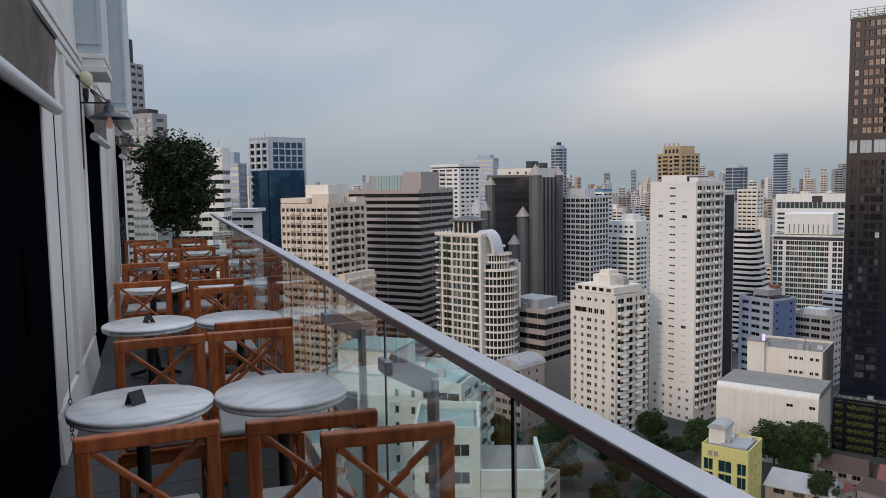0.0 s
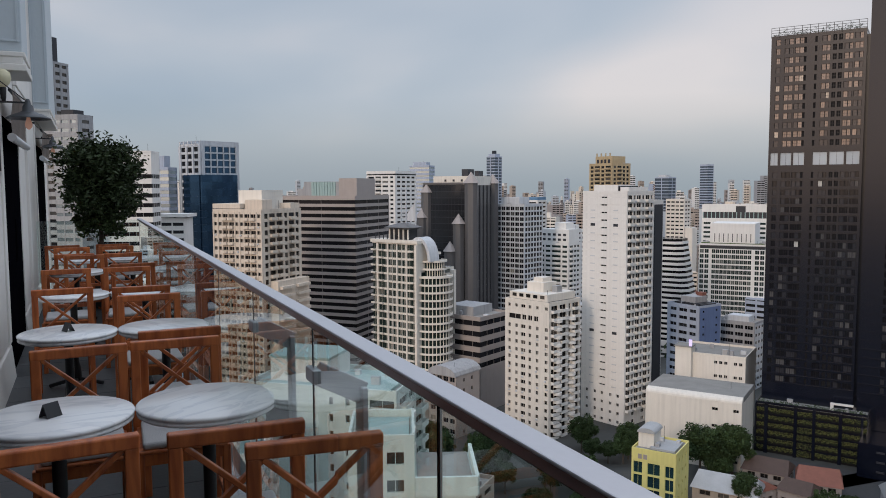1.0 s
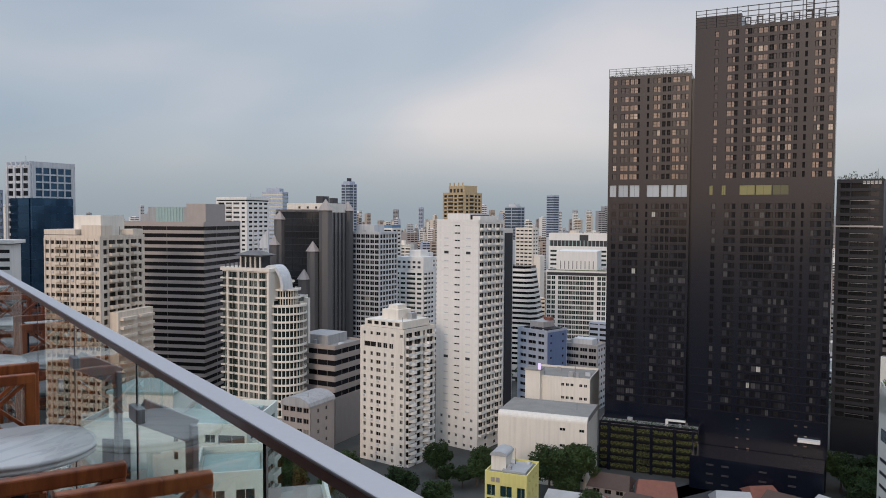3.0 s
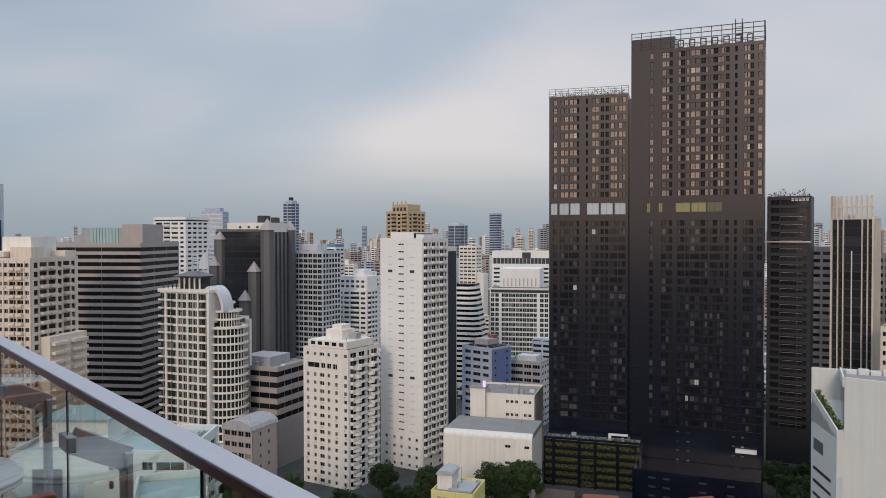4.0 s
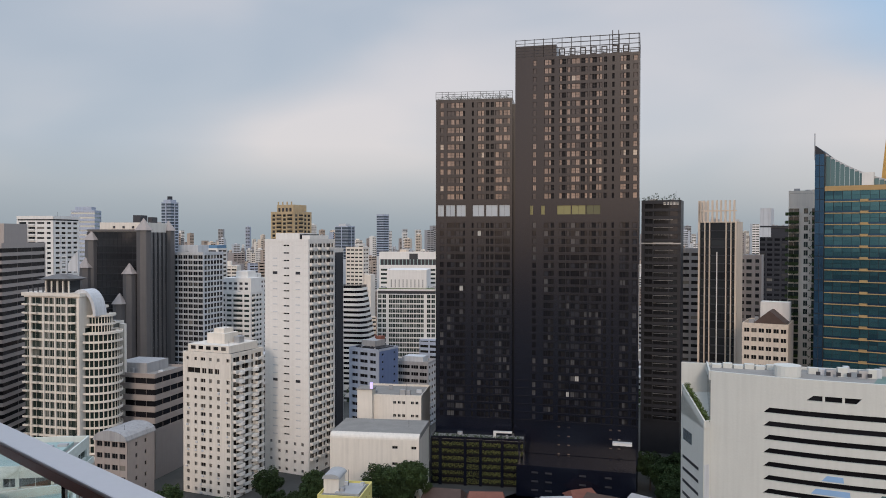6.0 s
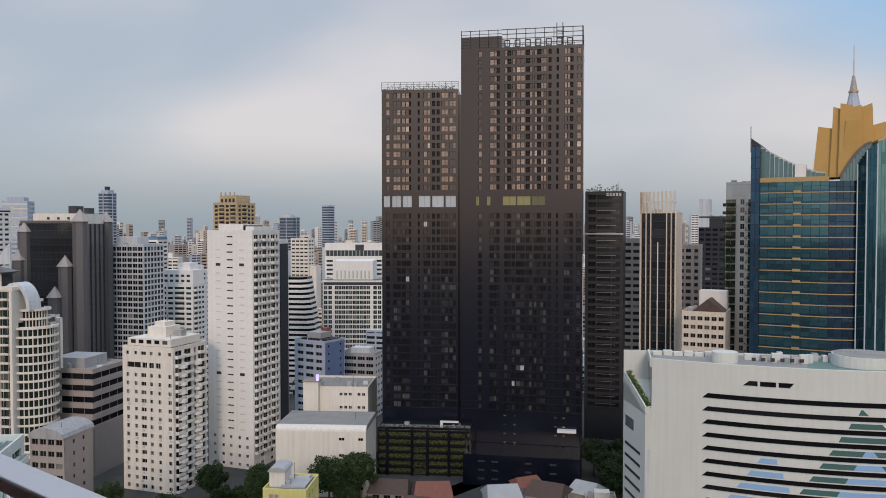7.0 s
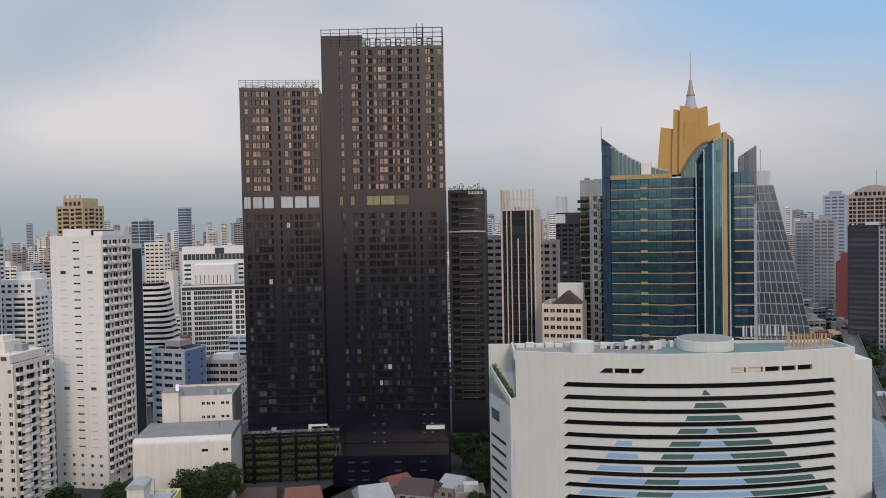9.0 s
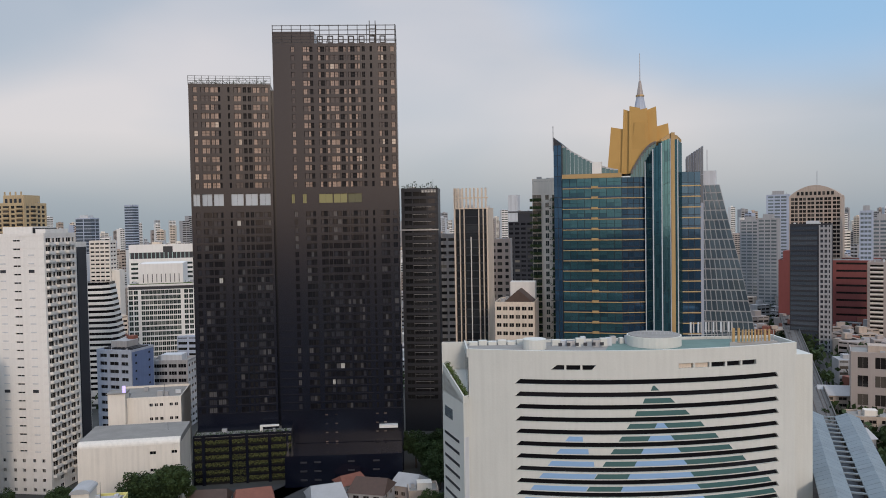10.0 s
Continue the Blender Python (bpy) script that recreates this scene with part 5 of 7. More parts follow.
def hotel():
    """White curved hotel: local x along the chord of its bowed front."""
    W, SAG = 88.0, 8.0
    rad = (W * W / 4 + SAG * SAG) / (2 * SAG)
    half = math.asin(W / 2 / rad)

    def at(u, out=0.0):
        a = -half + 2 * half * u
        return ((rad + out) * math.sin(a), -((rad + out) * math.cos(a) - rad + SAG))
    H = 59.2
    t = Tower("hotel_building", "white bowed hotel slab with dark ribbon windows and coloured strips", 182.2, 107.9, W, 26, 44.5, H, wall="hotel_white", wall_label="white rendered bowed wall")
    t.styled.update(("front", "right", "left", "back"))
    N = 40
    us = [i / N for i in range(N + 1)]
    ub0, ub1 = 0.135, 0.945

    def ring(u0, u1, z0, z1, n0, n1, part, mat, step=N, slant=(0.0, 0.0)):
        """A bowed strip from u0 to u1; slant moves the ends of its upper edge."""
        if u1 - u0 < 0.004:
            return
        k = max(1, round((u1 - u0) * step))
        loops = []
        for a, b in ((u0, u1), (u0 + slant[0], max(u1 + slant[1], u0 + slant[0] + 0.001))):
            loops.append([at(a + (b - a) * i / k, n1) for i in range(k + 1)] + [at(b - (b - a) * i / k, n0) for i in range(k + 1)])
        g = Geo()
        g.loft(loops[0], z0, loops[1], z1)
        add_part(part, g.mesh(part, M[mat]), t.root)
    fh, first = 3.28, H - 6.15
    top_z = H + 1.4
    ring(0, 1, first + 0.02, H - 3.6, -0.8, 0, "wall", "hotel_white")
    ring(0, 0.240, H - 3.6, H - 2.3, -0.8, 0, "wall", "hotel_white")
    ring(0.378, 0.61, H - 3.6, H - 2.3, -0.8, 0, "wall", "hotel_white")
    ring(0.86, 1, H - 3.6, H - 2.3, -0.8, 0, "wall", "hotel_white")
    ring(0, 1, H - 2.3, top_z, -0.8, 0, "wall", "hotel_white")
    for a, b in ((0.240, 0.378), (0.61, 0.86)):
        k = 5 if a > 0.5 else 3
        for i in range(k):
            u0 = a + (b - a) * i / k
            # two panes get cream paint in place of light from the room
            lit = a > 0.5 and i < 2
            ring(u0 + 0.006, a + (b - a) * (i + 1) / k - 0.006, H - 3.55, H - 2.35, -0.75, -0.6, "roof_window", "cream" if lit else "glass_black", 30)
            ring(u0 - 0.003, u0 + 0.003, H - 3.6, H - 2.3, -0.8, -0.05, "window_post", "hotel_white", 30)
            for q in range(1, 4) if a > 0.5 else ():
                c = u0 + (b - a) / k * q / 4
                ring(c - 0.0008, c + 0.0008, H - 3.58, H - 2.32, -0.58, -0.5, "window_bar", "hotel_white", 30)
        if a < 0.5:
            ring(a, a + 0.004, H - 3.6, H - 2.3, -0.8, 0.0, "window_end", "hotel_white", slant=(0, 0.018))
            ring(b - 0.016, b, H - 3.6, H - 2.3, -0.8, 0.0, "window_end", "hotel_white", slant=(0.012, 0))
    for i in range(18):
        top = first - i * fh
        ring(ub0, ub1, top - 1.3, top, -0.78, -0.62, "ribbon_window", "glass_black")
        ring(0, ub0, top - fh + 0.0, top + 0.02, -0.8, 0.0, "wall", "hotel_white")
        ring(ub1, 1, top - fh + 0.0, top + 0.02, -0.8, 0.0, "wall", "hotel_white")
        ring(ub0, ub1, top - fh, top - 1.3, -0.8, 0.0, "spandrel", "hotel_white")
        ring(ub0, ub0 + 0.0042, top - 1.3, top, -0.8, 0.0, "ribbon_end", "hotel_white", slant=(0, 0.016))
        ring(ub1 - 0.0042, ub1, top - 1.3, top, -0.8, 0.0, "ribbon_end", "hotel_white", slant=(-0.010, 0))
        za, zb = top - fh + 0.3, top - fh + 1.6
        i2 = i
        left, right = 0.53 - 0.0235 * i2, 0.557 + 0.0445 * i2
        right = min(right, 0.93)
        c0, c1 = 0.56 - 0.0200 * (i2 - 2), 0.56 + 0.0195 * (i2 - 2)
        if i2 >= 3:
            ring(left, c0, za, zb, 0.0, 0.05, "green_strip", "hotel_green", slant=(0.01, 0.008))
            ring(c0, c1, za, zb, 0.0, 0.05, "blue_strip", "hotel_blue", slant=(0.008, -0.012))
            ring(c1, right, za, zb, 0.0, 0.05, "green_strip", "hotel_green", slant=(-0.012, -0.012))
        else:
            ring(left, right if i2 else 0.555, za, zb, 0.0, 0.05, "green_strip", "hotel_green", slant=(0.006, -0.014))
        if i2 >= 4:
            l0, l1 = 0.283 - 0.0255 * (i2 - 4), 0.335 + 0.0155 * (i2 - 4)
            ring(max(l0, 0.14), min(l1, left - 0.001), za, zb, 0.0, 0.05, "blue_strip", "hotel_blue", slant=(0.012, 0.008 if l1 > left - 0.001 else -0.002))
    body = [at(u, -0.8) for u in us] + [(W / 2, 15.4), (-W / 2, 15.4)]
    t.g("core", "dark").prism(body, 0, H - 1.2)
    t.g("roof", "roof").prism([at(u, -0.8) for u in us] + [(W / 2 - 0.4, 15.2), (-W / 2 + 0.4, 15.2)], H - 1.2, H + 0.3)
    t.g("roof_paint", "roof_green").prism([at(u, -3) for u in us[16:39]] + [(W / 2 - 6, 14), (-2, 14)], H + 0.31, H + 0.4)
    t.g("end_wall", "hotel_white").box(W / 2 - 0.0, W / 2 + 0.6, 0, 15.4, 0, top_z)
    t.g("end_wing", "hotel_white").box(W / 2 + 0.6, W / 2 + 8, 6, 16, 0, H - 3)
    t.g("rear_wall", "hotel_white").box(-W / 2, W / 2, 15.4, 16, 0, H + 1.0)
    # flank: garden terrace with a sloping parapet, glazed rooms behind it, ribbon slots below
    t.g("flank_wall", "hotel_white").prism([(-44, 0), (-44, 15.4), (-50.8, 15.4), (-45.6, -1.5)], 0, [46.4, 52.4, 52.4, 46.4])
    t.g("flank_parapet", "hotel_white").prism([(-50.8, 15.4), (-45.6, -1.5), (-45.2, -1.5), (-50.4, 15.4)], 46.3, [54.4, 48.2, 48.2, 54.4])
    t.g("flank_parapet", "hotel_white").prism([(-45.2, -1.5), (-44, -0.1), (-44, 0.2), (-45.2, -1.2)], 46.3, 48.2)
    t.g("flank_rear", "hotel_white").box(-50.8, -44, 15.0, 15.7, 50.9, H + 0.9)
    for k in range(6):
        t.g("garden_window", "glass_green").box(-44.12, -44.0, 0.6 + 2.4 * k, 2.9 + 2.4 * k, 47.3 + 0.9 * k, H - 1.0)
    t.g("end_upper", "hotel_white").box(-44.4, -44.0, 0.2, 15, H - 0.9, top_z)
    for k in range(18):
        f = k / 17
        x, y = -50.2 + 4.6 * f, 13.6 - 13.6 * f
        zz = 52.6 - 5.6 * f
        t.g("garden_shrub", "hedge").leaves(x, x + 1.4, y - 0.4, y + 1.0, zz, zz + 2.2, 70, 0.3, k)
    for i in range(10):
        t.g("flank_slot", "charcoal").slab((-50.3, 13.6), (-46.7, 2.0), 5 + 3.28 * i, 5.8 + 3.28 * i, 0.0, 0.06)
    t.g("flank_glazing", "glass_grey").slab((-50.2, 13.4), (-48.2, 6.9), 39.6, 42.6, 0.0, 0.06)
    t.g("corner_glazing", "pale").slab((-45.4, -1.3), (-44.3, -0.3), 2, 37, 0.02, 0.1)
    # roof furniture
    t.g("roof_drum", "hotel_white").prism(circle(8, 7, 7.4, 28), H + 0.3, H + 3.2)
    t.g("drum_rim", "roof").prism(circle(8, 7, 7.0, 28), H + 3.2, H + 3.35)
    t.g("roof_drum", "hotel_white").prism(circle(-25.5, 5, 3.2, 20), H + 0.3, H + 3.0)
    rr = random.Random(17)
    for i in range(11):
        x, y = -20 + 2.1 * i + rr.uniform(-0.4, 0.4), rr.uniform(5, 10)
        t.block("roof_plant", ("hotel_white", "pale", "steel")[i % 3], x, x + rr.uniform(1.2, 2.4), y, y + 1.8, H + 0.3, H + rr.uniform(1.6, 2.6))
    for i in range(6):
        t.block("duct_opening", "charcoal", -19 + 2.3 * i, -18 + 2.3 * i, 4.6, 4.8, H + 0.8, H + 1.7)
    for i in range(10):
        x = 3 + 1.1 * i
        t.block("drum_rail", "steel", x, x + 0.07, 6.0, 6.07, H + 3.35, H + 4.2)
    t.block("drum_rail", "steel", 3, 13, 6.0, 6.07, H + 4.15, H + 4.22)
    for i in range(7):
        t.block("roof_bench", "hotel_white", -43 + 2.7 * i, -40.7 + 2.7 * i, 12, 14, H + 0.3, H + 1.2 + 0.4 * (i % 2))
    # sign: plain gold bars on a frame, and the back of its twin
    for i, wd in enumerate((2.3, 1.4, 1.4, 1.5, 0.6, 1.8)):
        x = 27.6 + (0, 2.6, 4.3, 6.0, 7.8, 8.7)[i]
        t.block("sign_bar", "gold_band", x, x + wd * 0.3, 1.0, 1.25, H + 1.7, H + 4.9 + (0.5 if i == 0 else 0))
        if wd > 1:
            t.block("sign_bar", "gold_band", x + wd * 0.62, x + wd * 0.9, 1.0, 1.25, H + 1.7, H + 4.9 + (0.5 if i == 0 else 0))
    t.block("sign_bar", "gold_band", 29, 33, 0.8, 0.95, H + 1.5, H + 1.62)
    t.block("sign_frame", "steel", 27, 40, 1.35, 1.5, H + 0.3, H + 1.6)
    for i in range(5):
        t.block("sign_post", "steel", 27.4 + 2.9 * i, 27.55 + 2.9 * i, 1.5, 1.65, H + 0.3, H + 4.6)
    for i in range(6):
        x = 20.5 + 2.2 * i
        t.block("sign_rear", "pale", x, x + 0.4, 14, 14.2, H + 2.4, H + 5.4)
        t.block("sign_rear", "steel", x + 0.9, x + 1.25, 14, 14.2, H + 2.4, H + 5.4)
        t.block("sign_post", "steel", x + 0.5, x + 0.6, 14.3, 14.4, H + 0.3, H + 5.4)
    t.block("sign_frame", "steel", 20, 34, 14.25, 14.4, H + 1.7, H + 1.85)
    t.emit()


def far_right():
    t = Tower("hotel_tower", "beige tower with arched top and glazed window grid", 700.8, 233.8, 40, 28, 78, 110.5, wall="beige")
    t.facade("front", 0, 110.5, 3.4, bays("S1.2 " + "W2.3 S.3 W2.3 S1.0 " * 6), sill=0.55, wh=2.35, glass="glass_warm", pier=0.5)
    t.facade("left", 0, 104, 3.4, bays("S1 W2 S1 W2 S1 W2 S1 W2 S1"), glass="glass_warm")
    q = t.g("arched_top", "beige")
    for i in range(10):
        a, b = -1 + 0.2 * i, -0.8 + 0.2 * i
        q.prism([(20 * a, -14), (20 * b, -14), (20 * b, 10), (20 * a, 10)], 110.5, [120.5 - 9 * a * a, 120.5 - 9 * b * b, 120.5 - 9 * b * b, 120.5 - 9 * a * a])
    for i in range(9):
        t.block("arch_window", "glass_warm", -14 + 3.3 * i, -12 + 3.3 * i, -14.3, -14.0, 112, 115)
    t.g("mast", "steel").prism(circle(0, 0, 0.25, 6), 120, 133)
    t.finish(0)
    t = Tower("office_tower", "dark glass office tower with grey stone sides", 570.8, 194.3, 26, 18, 76, 88, wall="charcoal", core="charcoal")
    t.facade("front", 0, 88, 3.5, bays("S.5 W12 S1 W1.4 S1 W1.4 S1"), sill=0.5, wh=2.4, glass="glass_slate", mullion=2)
    for x in (5.6, 8.2, 10.8, 12.6):
        t.block("stone_pier", "grey", x, x + 0.9, -9.6, -9.0, 0, 88)
    for i in range(25):
        t.block("stone_band", "grey", 6.5, 12.6, -9.4, -9.0, 1 + 3.5 * i, 2.4 + 3.5 * i)
    t.block("roof_house", "pale", -3, 5, -3, 4, 87, 91)
    t.finish()
    t = Tower("shopping_centre", "long red-brown shopping centre with flat roofs", 672, 214, 74, 40, 75, 58, wall="red")
    t.facade("front", 0, 58, 6, bays("S3 W6 S3 W6 S3"), sill=3.5, wh=1.6, glass="glass_warm")
    t.block("roof_house", "red", -34, -4, -15, 10, 58, 66)
    t.finish()
    t = Tower("apartment_block", "pale yellow low-rise block", 862.4, 282.5, 42.9, 14, 75, 20.8, wall="cream")
    t.facade("front", 0, 20.8, 3.3, bays("S.6 " + "W1.4 S.6 " * 12))
    t.block("roof_house", "white", -8, 8, -3, 3, 20.8, 23.8)
    t.finish()
    t = Tower("apartment_block", "brown brick apartment block with white balconies", 615, 152, 34, 22, 79, 60, wall="stone")
    t.facade("front", 0, 60, 3.2, bays("S.6 B3 S.6 W1.6 S.6 B3 S.6 W1.6 S.6"), bal="white2", glass="glass_warm")
    t.finish()
    t = Tower("office_block", "beige stone block with deep dark bays", 384, 98, 30, 20, 72, 33, wall="stone")
    t.facade("front", 0, 33, 8, bays("S2 W3 S2 W3 S2 W3 S2 W3 S2"), sill=2, wh=5, glass="glass_warm", parts=30)
    t.block("roof_house", "beige", -8, 8, -4, 4, 33, 36)
    t.finish()
    for x, y, w, h in ((852, 324, 22, 117), (870, 300, 26, 100), (830, 345, 20, 90), (905, 345, 18, 108), (676, 188, 9, 97), (790, 205, 22, 90), (700, 165, 16, 88), (790, 310, 20, 92)):
        t = Tower("office_tower", "far grey-blue tower block", x, y, w, 14, 78, h, wall="bluegrey" if h % 2 else "grey", core="charcoal")
        t.facade("front", 0, h, 3.5, bays("S1 W3 S.6 W3 S.6 W3 S1"), sill=0.9, wh=1.8, glass="glass_grey")
        t.block("roof_house", "grey", -w / 4, w / 4, -3, 3, h, h + 5)
        t.finish()


def railway_station():
    """Elevated railway: viaduct with two tracks running past the hotel, and the station's long roofs."""
    a, b = Vector((302.8, 97.2)), Vector((900, 345))
    way = (b - a).normalized()
    side = Vector((way.y, -way.x))
    root = new("railway_viaduct")
    tagged(root, "elevated concrete railway viaduct with two tracks", "viaduct")
    deck, rail, pier = Geo(), Geo(), Geo()
    z = GROUND + 14
    deck.slab(tuple(a - way * 116), tuple(b), z - 1.2, z, -5, 5)
    for o in (-5.0, 4.6):
        deck.slab(tuple(a - way * 116), tuple(b), z, z + 1.2, o, o + 0.4)
    for o in (-3.2, -1.7, 1.6, 3.1):
        rail.slab(tuple(a - way * 116), tuple(b), z + 0.1, z + 0.3, o, o + 0.15)
    for i in range(24):
        p = a - way * 108 + way * 28 * i
        pier.prism(circle(p.x, p.y, 1.1, 10), GROUND, z - 1.2)
    for nm, g, mt in (("deck", deck, "viaduct"), ("rails", rail, "roof_brown"), ("piers", pier, "viaduct")):
        add_part(nm, g.mesh(nm, M[mt]), root, kind="stuff" if nm == "piers" else "")
    st = new("railway_station")
    tagged(st, "elevated station with long pale blue-grey sheet roofs", "station")
    for o0, o1, rise in ((-10.0, -1.9, 1.6), (1.9, 10.0, 1.6)):
        for k in range(30):
            g = Geo()
            p, r = a - way * 112 + way * 3.6 * k, a - way * 112 + way * (3.6 * k + 3.45)
            q0 = [tuple(p + side * o0), tuple(p + side * (o0 + o1) / 2), tuple(r + side * (o0 + o1) / 2), tuple(r + side * o0)]
            g.prism(q0[::-1], z + 6.6, [z + 7, z + 7 + rise, z + 7 + rise, z + 7][::-1])
            q1 = [tuple(p + side * (o0 + o1) / 2), tuple(p + side * o1), tuple(r + side * o1), tuple(r + side * (o0 + o1) / 2)]
            g.prism(q1[::-1], z + 6.6, [z + 7 + rise, z + 7, z + 7, z + 7 + rise][::-1])
            add_part("roof_sheet", g.mesh("roof_sheet", M["station_roof"]), st)
    g = Geo()
    for k in range(16):
        for o in (-8.5, -2, 2, 8.5):
            p = a - way * 108 + way * 7 * k + side * o
            g.prism(circle(p.x, p.y, 0.25, 6), z, z + 6.8)
    g.slab(tuple(a - way * 112), tuple(a - way * 3), z - 1.6, z - 0.2, -10, 10)
    add_part("platform", g.mesh("platform", M["viaduct"]), st)
    for k in range(20):
        g = Geo()
        g.slab(tuple(a - way * (112 - 5.6 * k)), tuple(a - way * (111.2 - 5.6 * k)), z + 6.7, z + 7.1, -1.9, 1.9)
        add_part("cross_beam", g.mesh("cross_beam", M["station_roof"]), st)
    g = Geo()
    g.slab(tuple(a - way * 112), tuple(a - way * 4), z + 3.9, z + 4.1, -1.9, 1.9)
    add_part("centre_tray", g.mesh("centre_tray", M["charcoal"]), st)


def lower_white_flats():
    """White rounded flats just below the terrace, seen through the balustrade glass."""
    t = Tower("apartment_block", "white mid-rise flats with rounded balconies and turquoise roofs", -8, 150, 30, 18, 20, 57, wall="green_white", core="charcoal")
    t.facade("front", 0, 57, 3.1, bays("S15 N.7 S2.2 N.7 S1.4 W1.6 S.5 B4.2 S.4"), glass="glass_green", parts=120)
    t.facade("right", 0, 57, 3.1, bays("S.8 B3 S.8 W2 S.8 B3 S.8"), glass="glass_green", parts=150)
    for i in range(17):
        t.g("round_balcony", "white").prism(circle(15, -6, 2.6, 10, -120, 120), 3.1 * i + 3, 3.1 * i + 4.1)
    t.block("roof_sheet", "roof_teal", -14, 13, -8, 7, 57, 57.6)
    t.block("roof_house", "white", -12, 0, -5, 6, 57.6, 62)
    t.block("roof_house", "roof_teal", -12.3, 0.3, -5.3, 6.3, 62, 62.5)
    # dark panel on the front, painting the shade of a recess
    t.block("shade_recess", "dark", -11, -6, -9.3, -9.0, 48, 55)
    t.finish(1.1)
    t = Tower("apartment_block", "white flats with turquoise flat roof beside the garden", -34, 128, 30, 16, 0, 52, wall="white", core="charcoal")
    t.facade("front", 0, 52, 3.1, bays("S1 W2.6 S.8 W2.6 S1.2 B3.4 S1.2 W2.6 S1"), glass="glass_green")
    t.facade("right", 0, 52, 3.1, bays("S.8 W3 S.8 B3 S.8"), glass="glass_green")
    t.block("roof_sheet", "roof_teal", -14, 14, -7, 7, 52, 52.5)
    t.block("roof_house", "white", 0, 11, -5, 6, 52.5, 57)
    t.finish(1.1)
    t = Tower("apartment_block", "stepped white block with pale turquoise terrace parapets", 0.3, 88, 7.3, 10, 2, 66.4, wall="green_white", core="charcoal")
    t.facade("front", 0, 66.4, 3.2, bays("S1 W1.6 S1 W1.6 S1"), glass="glass_green", parts=60)
    t.facade("right", 0, 66.4, 3.2, bays("S2 W1.6 S2 W1.6 S2"), glass="glass_green", parts=90)
    t.block("roof_sheet", "roof_teal", -3.1, 3.1, -4.4, 4.4, 66.5, 66.7)
    t.block("terrace", "green_white", 3.7, 10.2, -7.5, 3.0, 0, 62.6)
    t.block("terrace_floor", "roof", 3.9, 10.0, -7.2, 2.8, 62.6, 62.75)
    t.block("terrace_parapet", "green_white", 3.7, 10.4, -7.9, -7.5, 61.6, 63.7)
    t.block("terrace_parapet", "green_white", 10.2, 10.6, -7.5, 3.0, 61.6, 63.7)
    t.finish(1.1)
    t = Tower("shop_house", "weathered cream low-rise with balconies", 17, 178, 16, 14, 30, 24, wall="beige")
    t.facade("front", 0, 24, 3.2, bays("S.6 B3 S.6 W1.6 S.6 B3 S.6"), glass="glass_warm")
    t.facade("right", 0, 24, 3.2, bays("S.6 W1.6 S.6 W1.6 S.6"), glass="glass_warm")
    t.block("roof_house", "beige", -4, 4, -3, 4, 24, 27)
    t.finish()


# ---- trees ----
def leaf_crown(name, rx, rz, clumps, leaves, size, material, seed):
    """A crown of many small leaves gathered in uneven clumps with gaps between them."""
    r = random.Random(seed)
    v, f = [], []
    for _ in range(clumps):
        while True:
            p = Vector((r.uniform(-1, 1), r.uniform(-1, 1), r.uniform(-1, 1)))
            if 0.3 < p.length < 1.0:
                break
        c = Vector((p.x * rx * 0.85, p.y * rx * 0.85, p.z * rz * 0.85))
        cr = r.uniform(0.14, 0.32) * rx
        for _ in range(leaves):
            d = Vector((r.gauss(0, 1), r.gauss(0, 1), r.gauss(0, 0.8))).normalized() * cr * r.uniform(0.5, 1.0)
            o = c + d
            a = Vector((r.gauss(0, 1), r.gauss(0, 1), r.gauss(0, 0.6))).normalized()
            b = a.cross(Vector((r.gauss(0, 1), r.gauss(0, 1), r.gauss(0, 1)))).normalized()
            s = size * r.uniform(0.6, 1.3)
            k = len(v)
            v += [tuple(o - a * s), tuple(o + b * s * 0.42), tuple(o + a * s), tuple(o - b * s * 0.42)]
            f.append((k, k + 1, k + 2, k + 3))
    me = bpy.data.meshes.new(name)
    me.from_pydata(v, [], f)
    me.materials.append(material)
    me.update()
    return me


def trunk_mesh(name, h, r0, limbs, spread, material, seed):
    r = random.Random(seed)
    bm = bmesh.new()

    def limb(a, b, ra, rb, n=7):
        d = b - a
        m = Matrix.Translation((a + b) / 2) @ d.to_track_quat("Z", "Y").to_matrix().to_4x4()
        bmesh.ops.create_cone(bm, segments=n, radius1=ra, radius2=rb, depth=d.length, matrix=m)
    top = Vector((0, 0, h))
    limb(Vector((0, 0, 0)), top, r0, r0 * 0.6)
    for i in range(limbs):
        a = 2 * math.pi * i / limbs + r.uniform(-0.3, 0.3)
        s = top * r.uniform(0.7, 1.0)
        e = s + Vector((math.cos(a) * spread, math.sin(a) * spread, spread * r.uniform(0.6, 1.4)))
        limb(s, e, r0 * 0.45, r0 * 0.12, 5)
    me = bpy.data.meshes.new(name)
    bm.to_mesh(me)
    bm.free()
    me.materials.append(material)
    return me


M["leaf_potted"] = surface("glossy dark green leaf", (0.034, 0.052, 0.018), 0.6, var=0.3, size=0.3, fine=5, rnd=0.5, bump=0, spec=0.25)
M["bark"] = surface("bark", (0.09, 0.07, 0.055), 0.9, var=0.3, size=0.4)


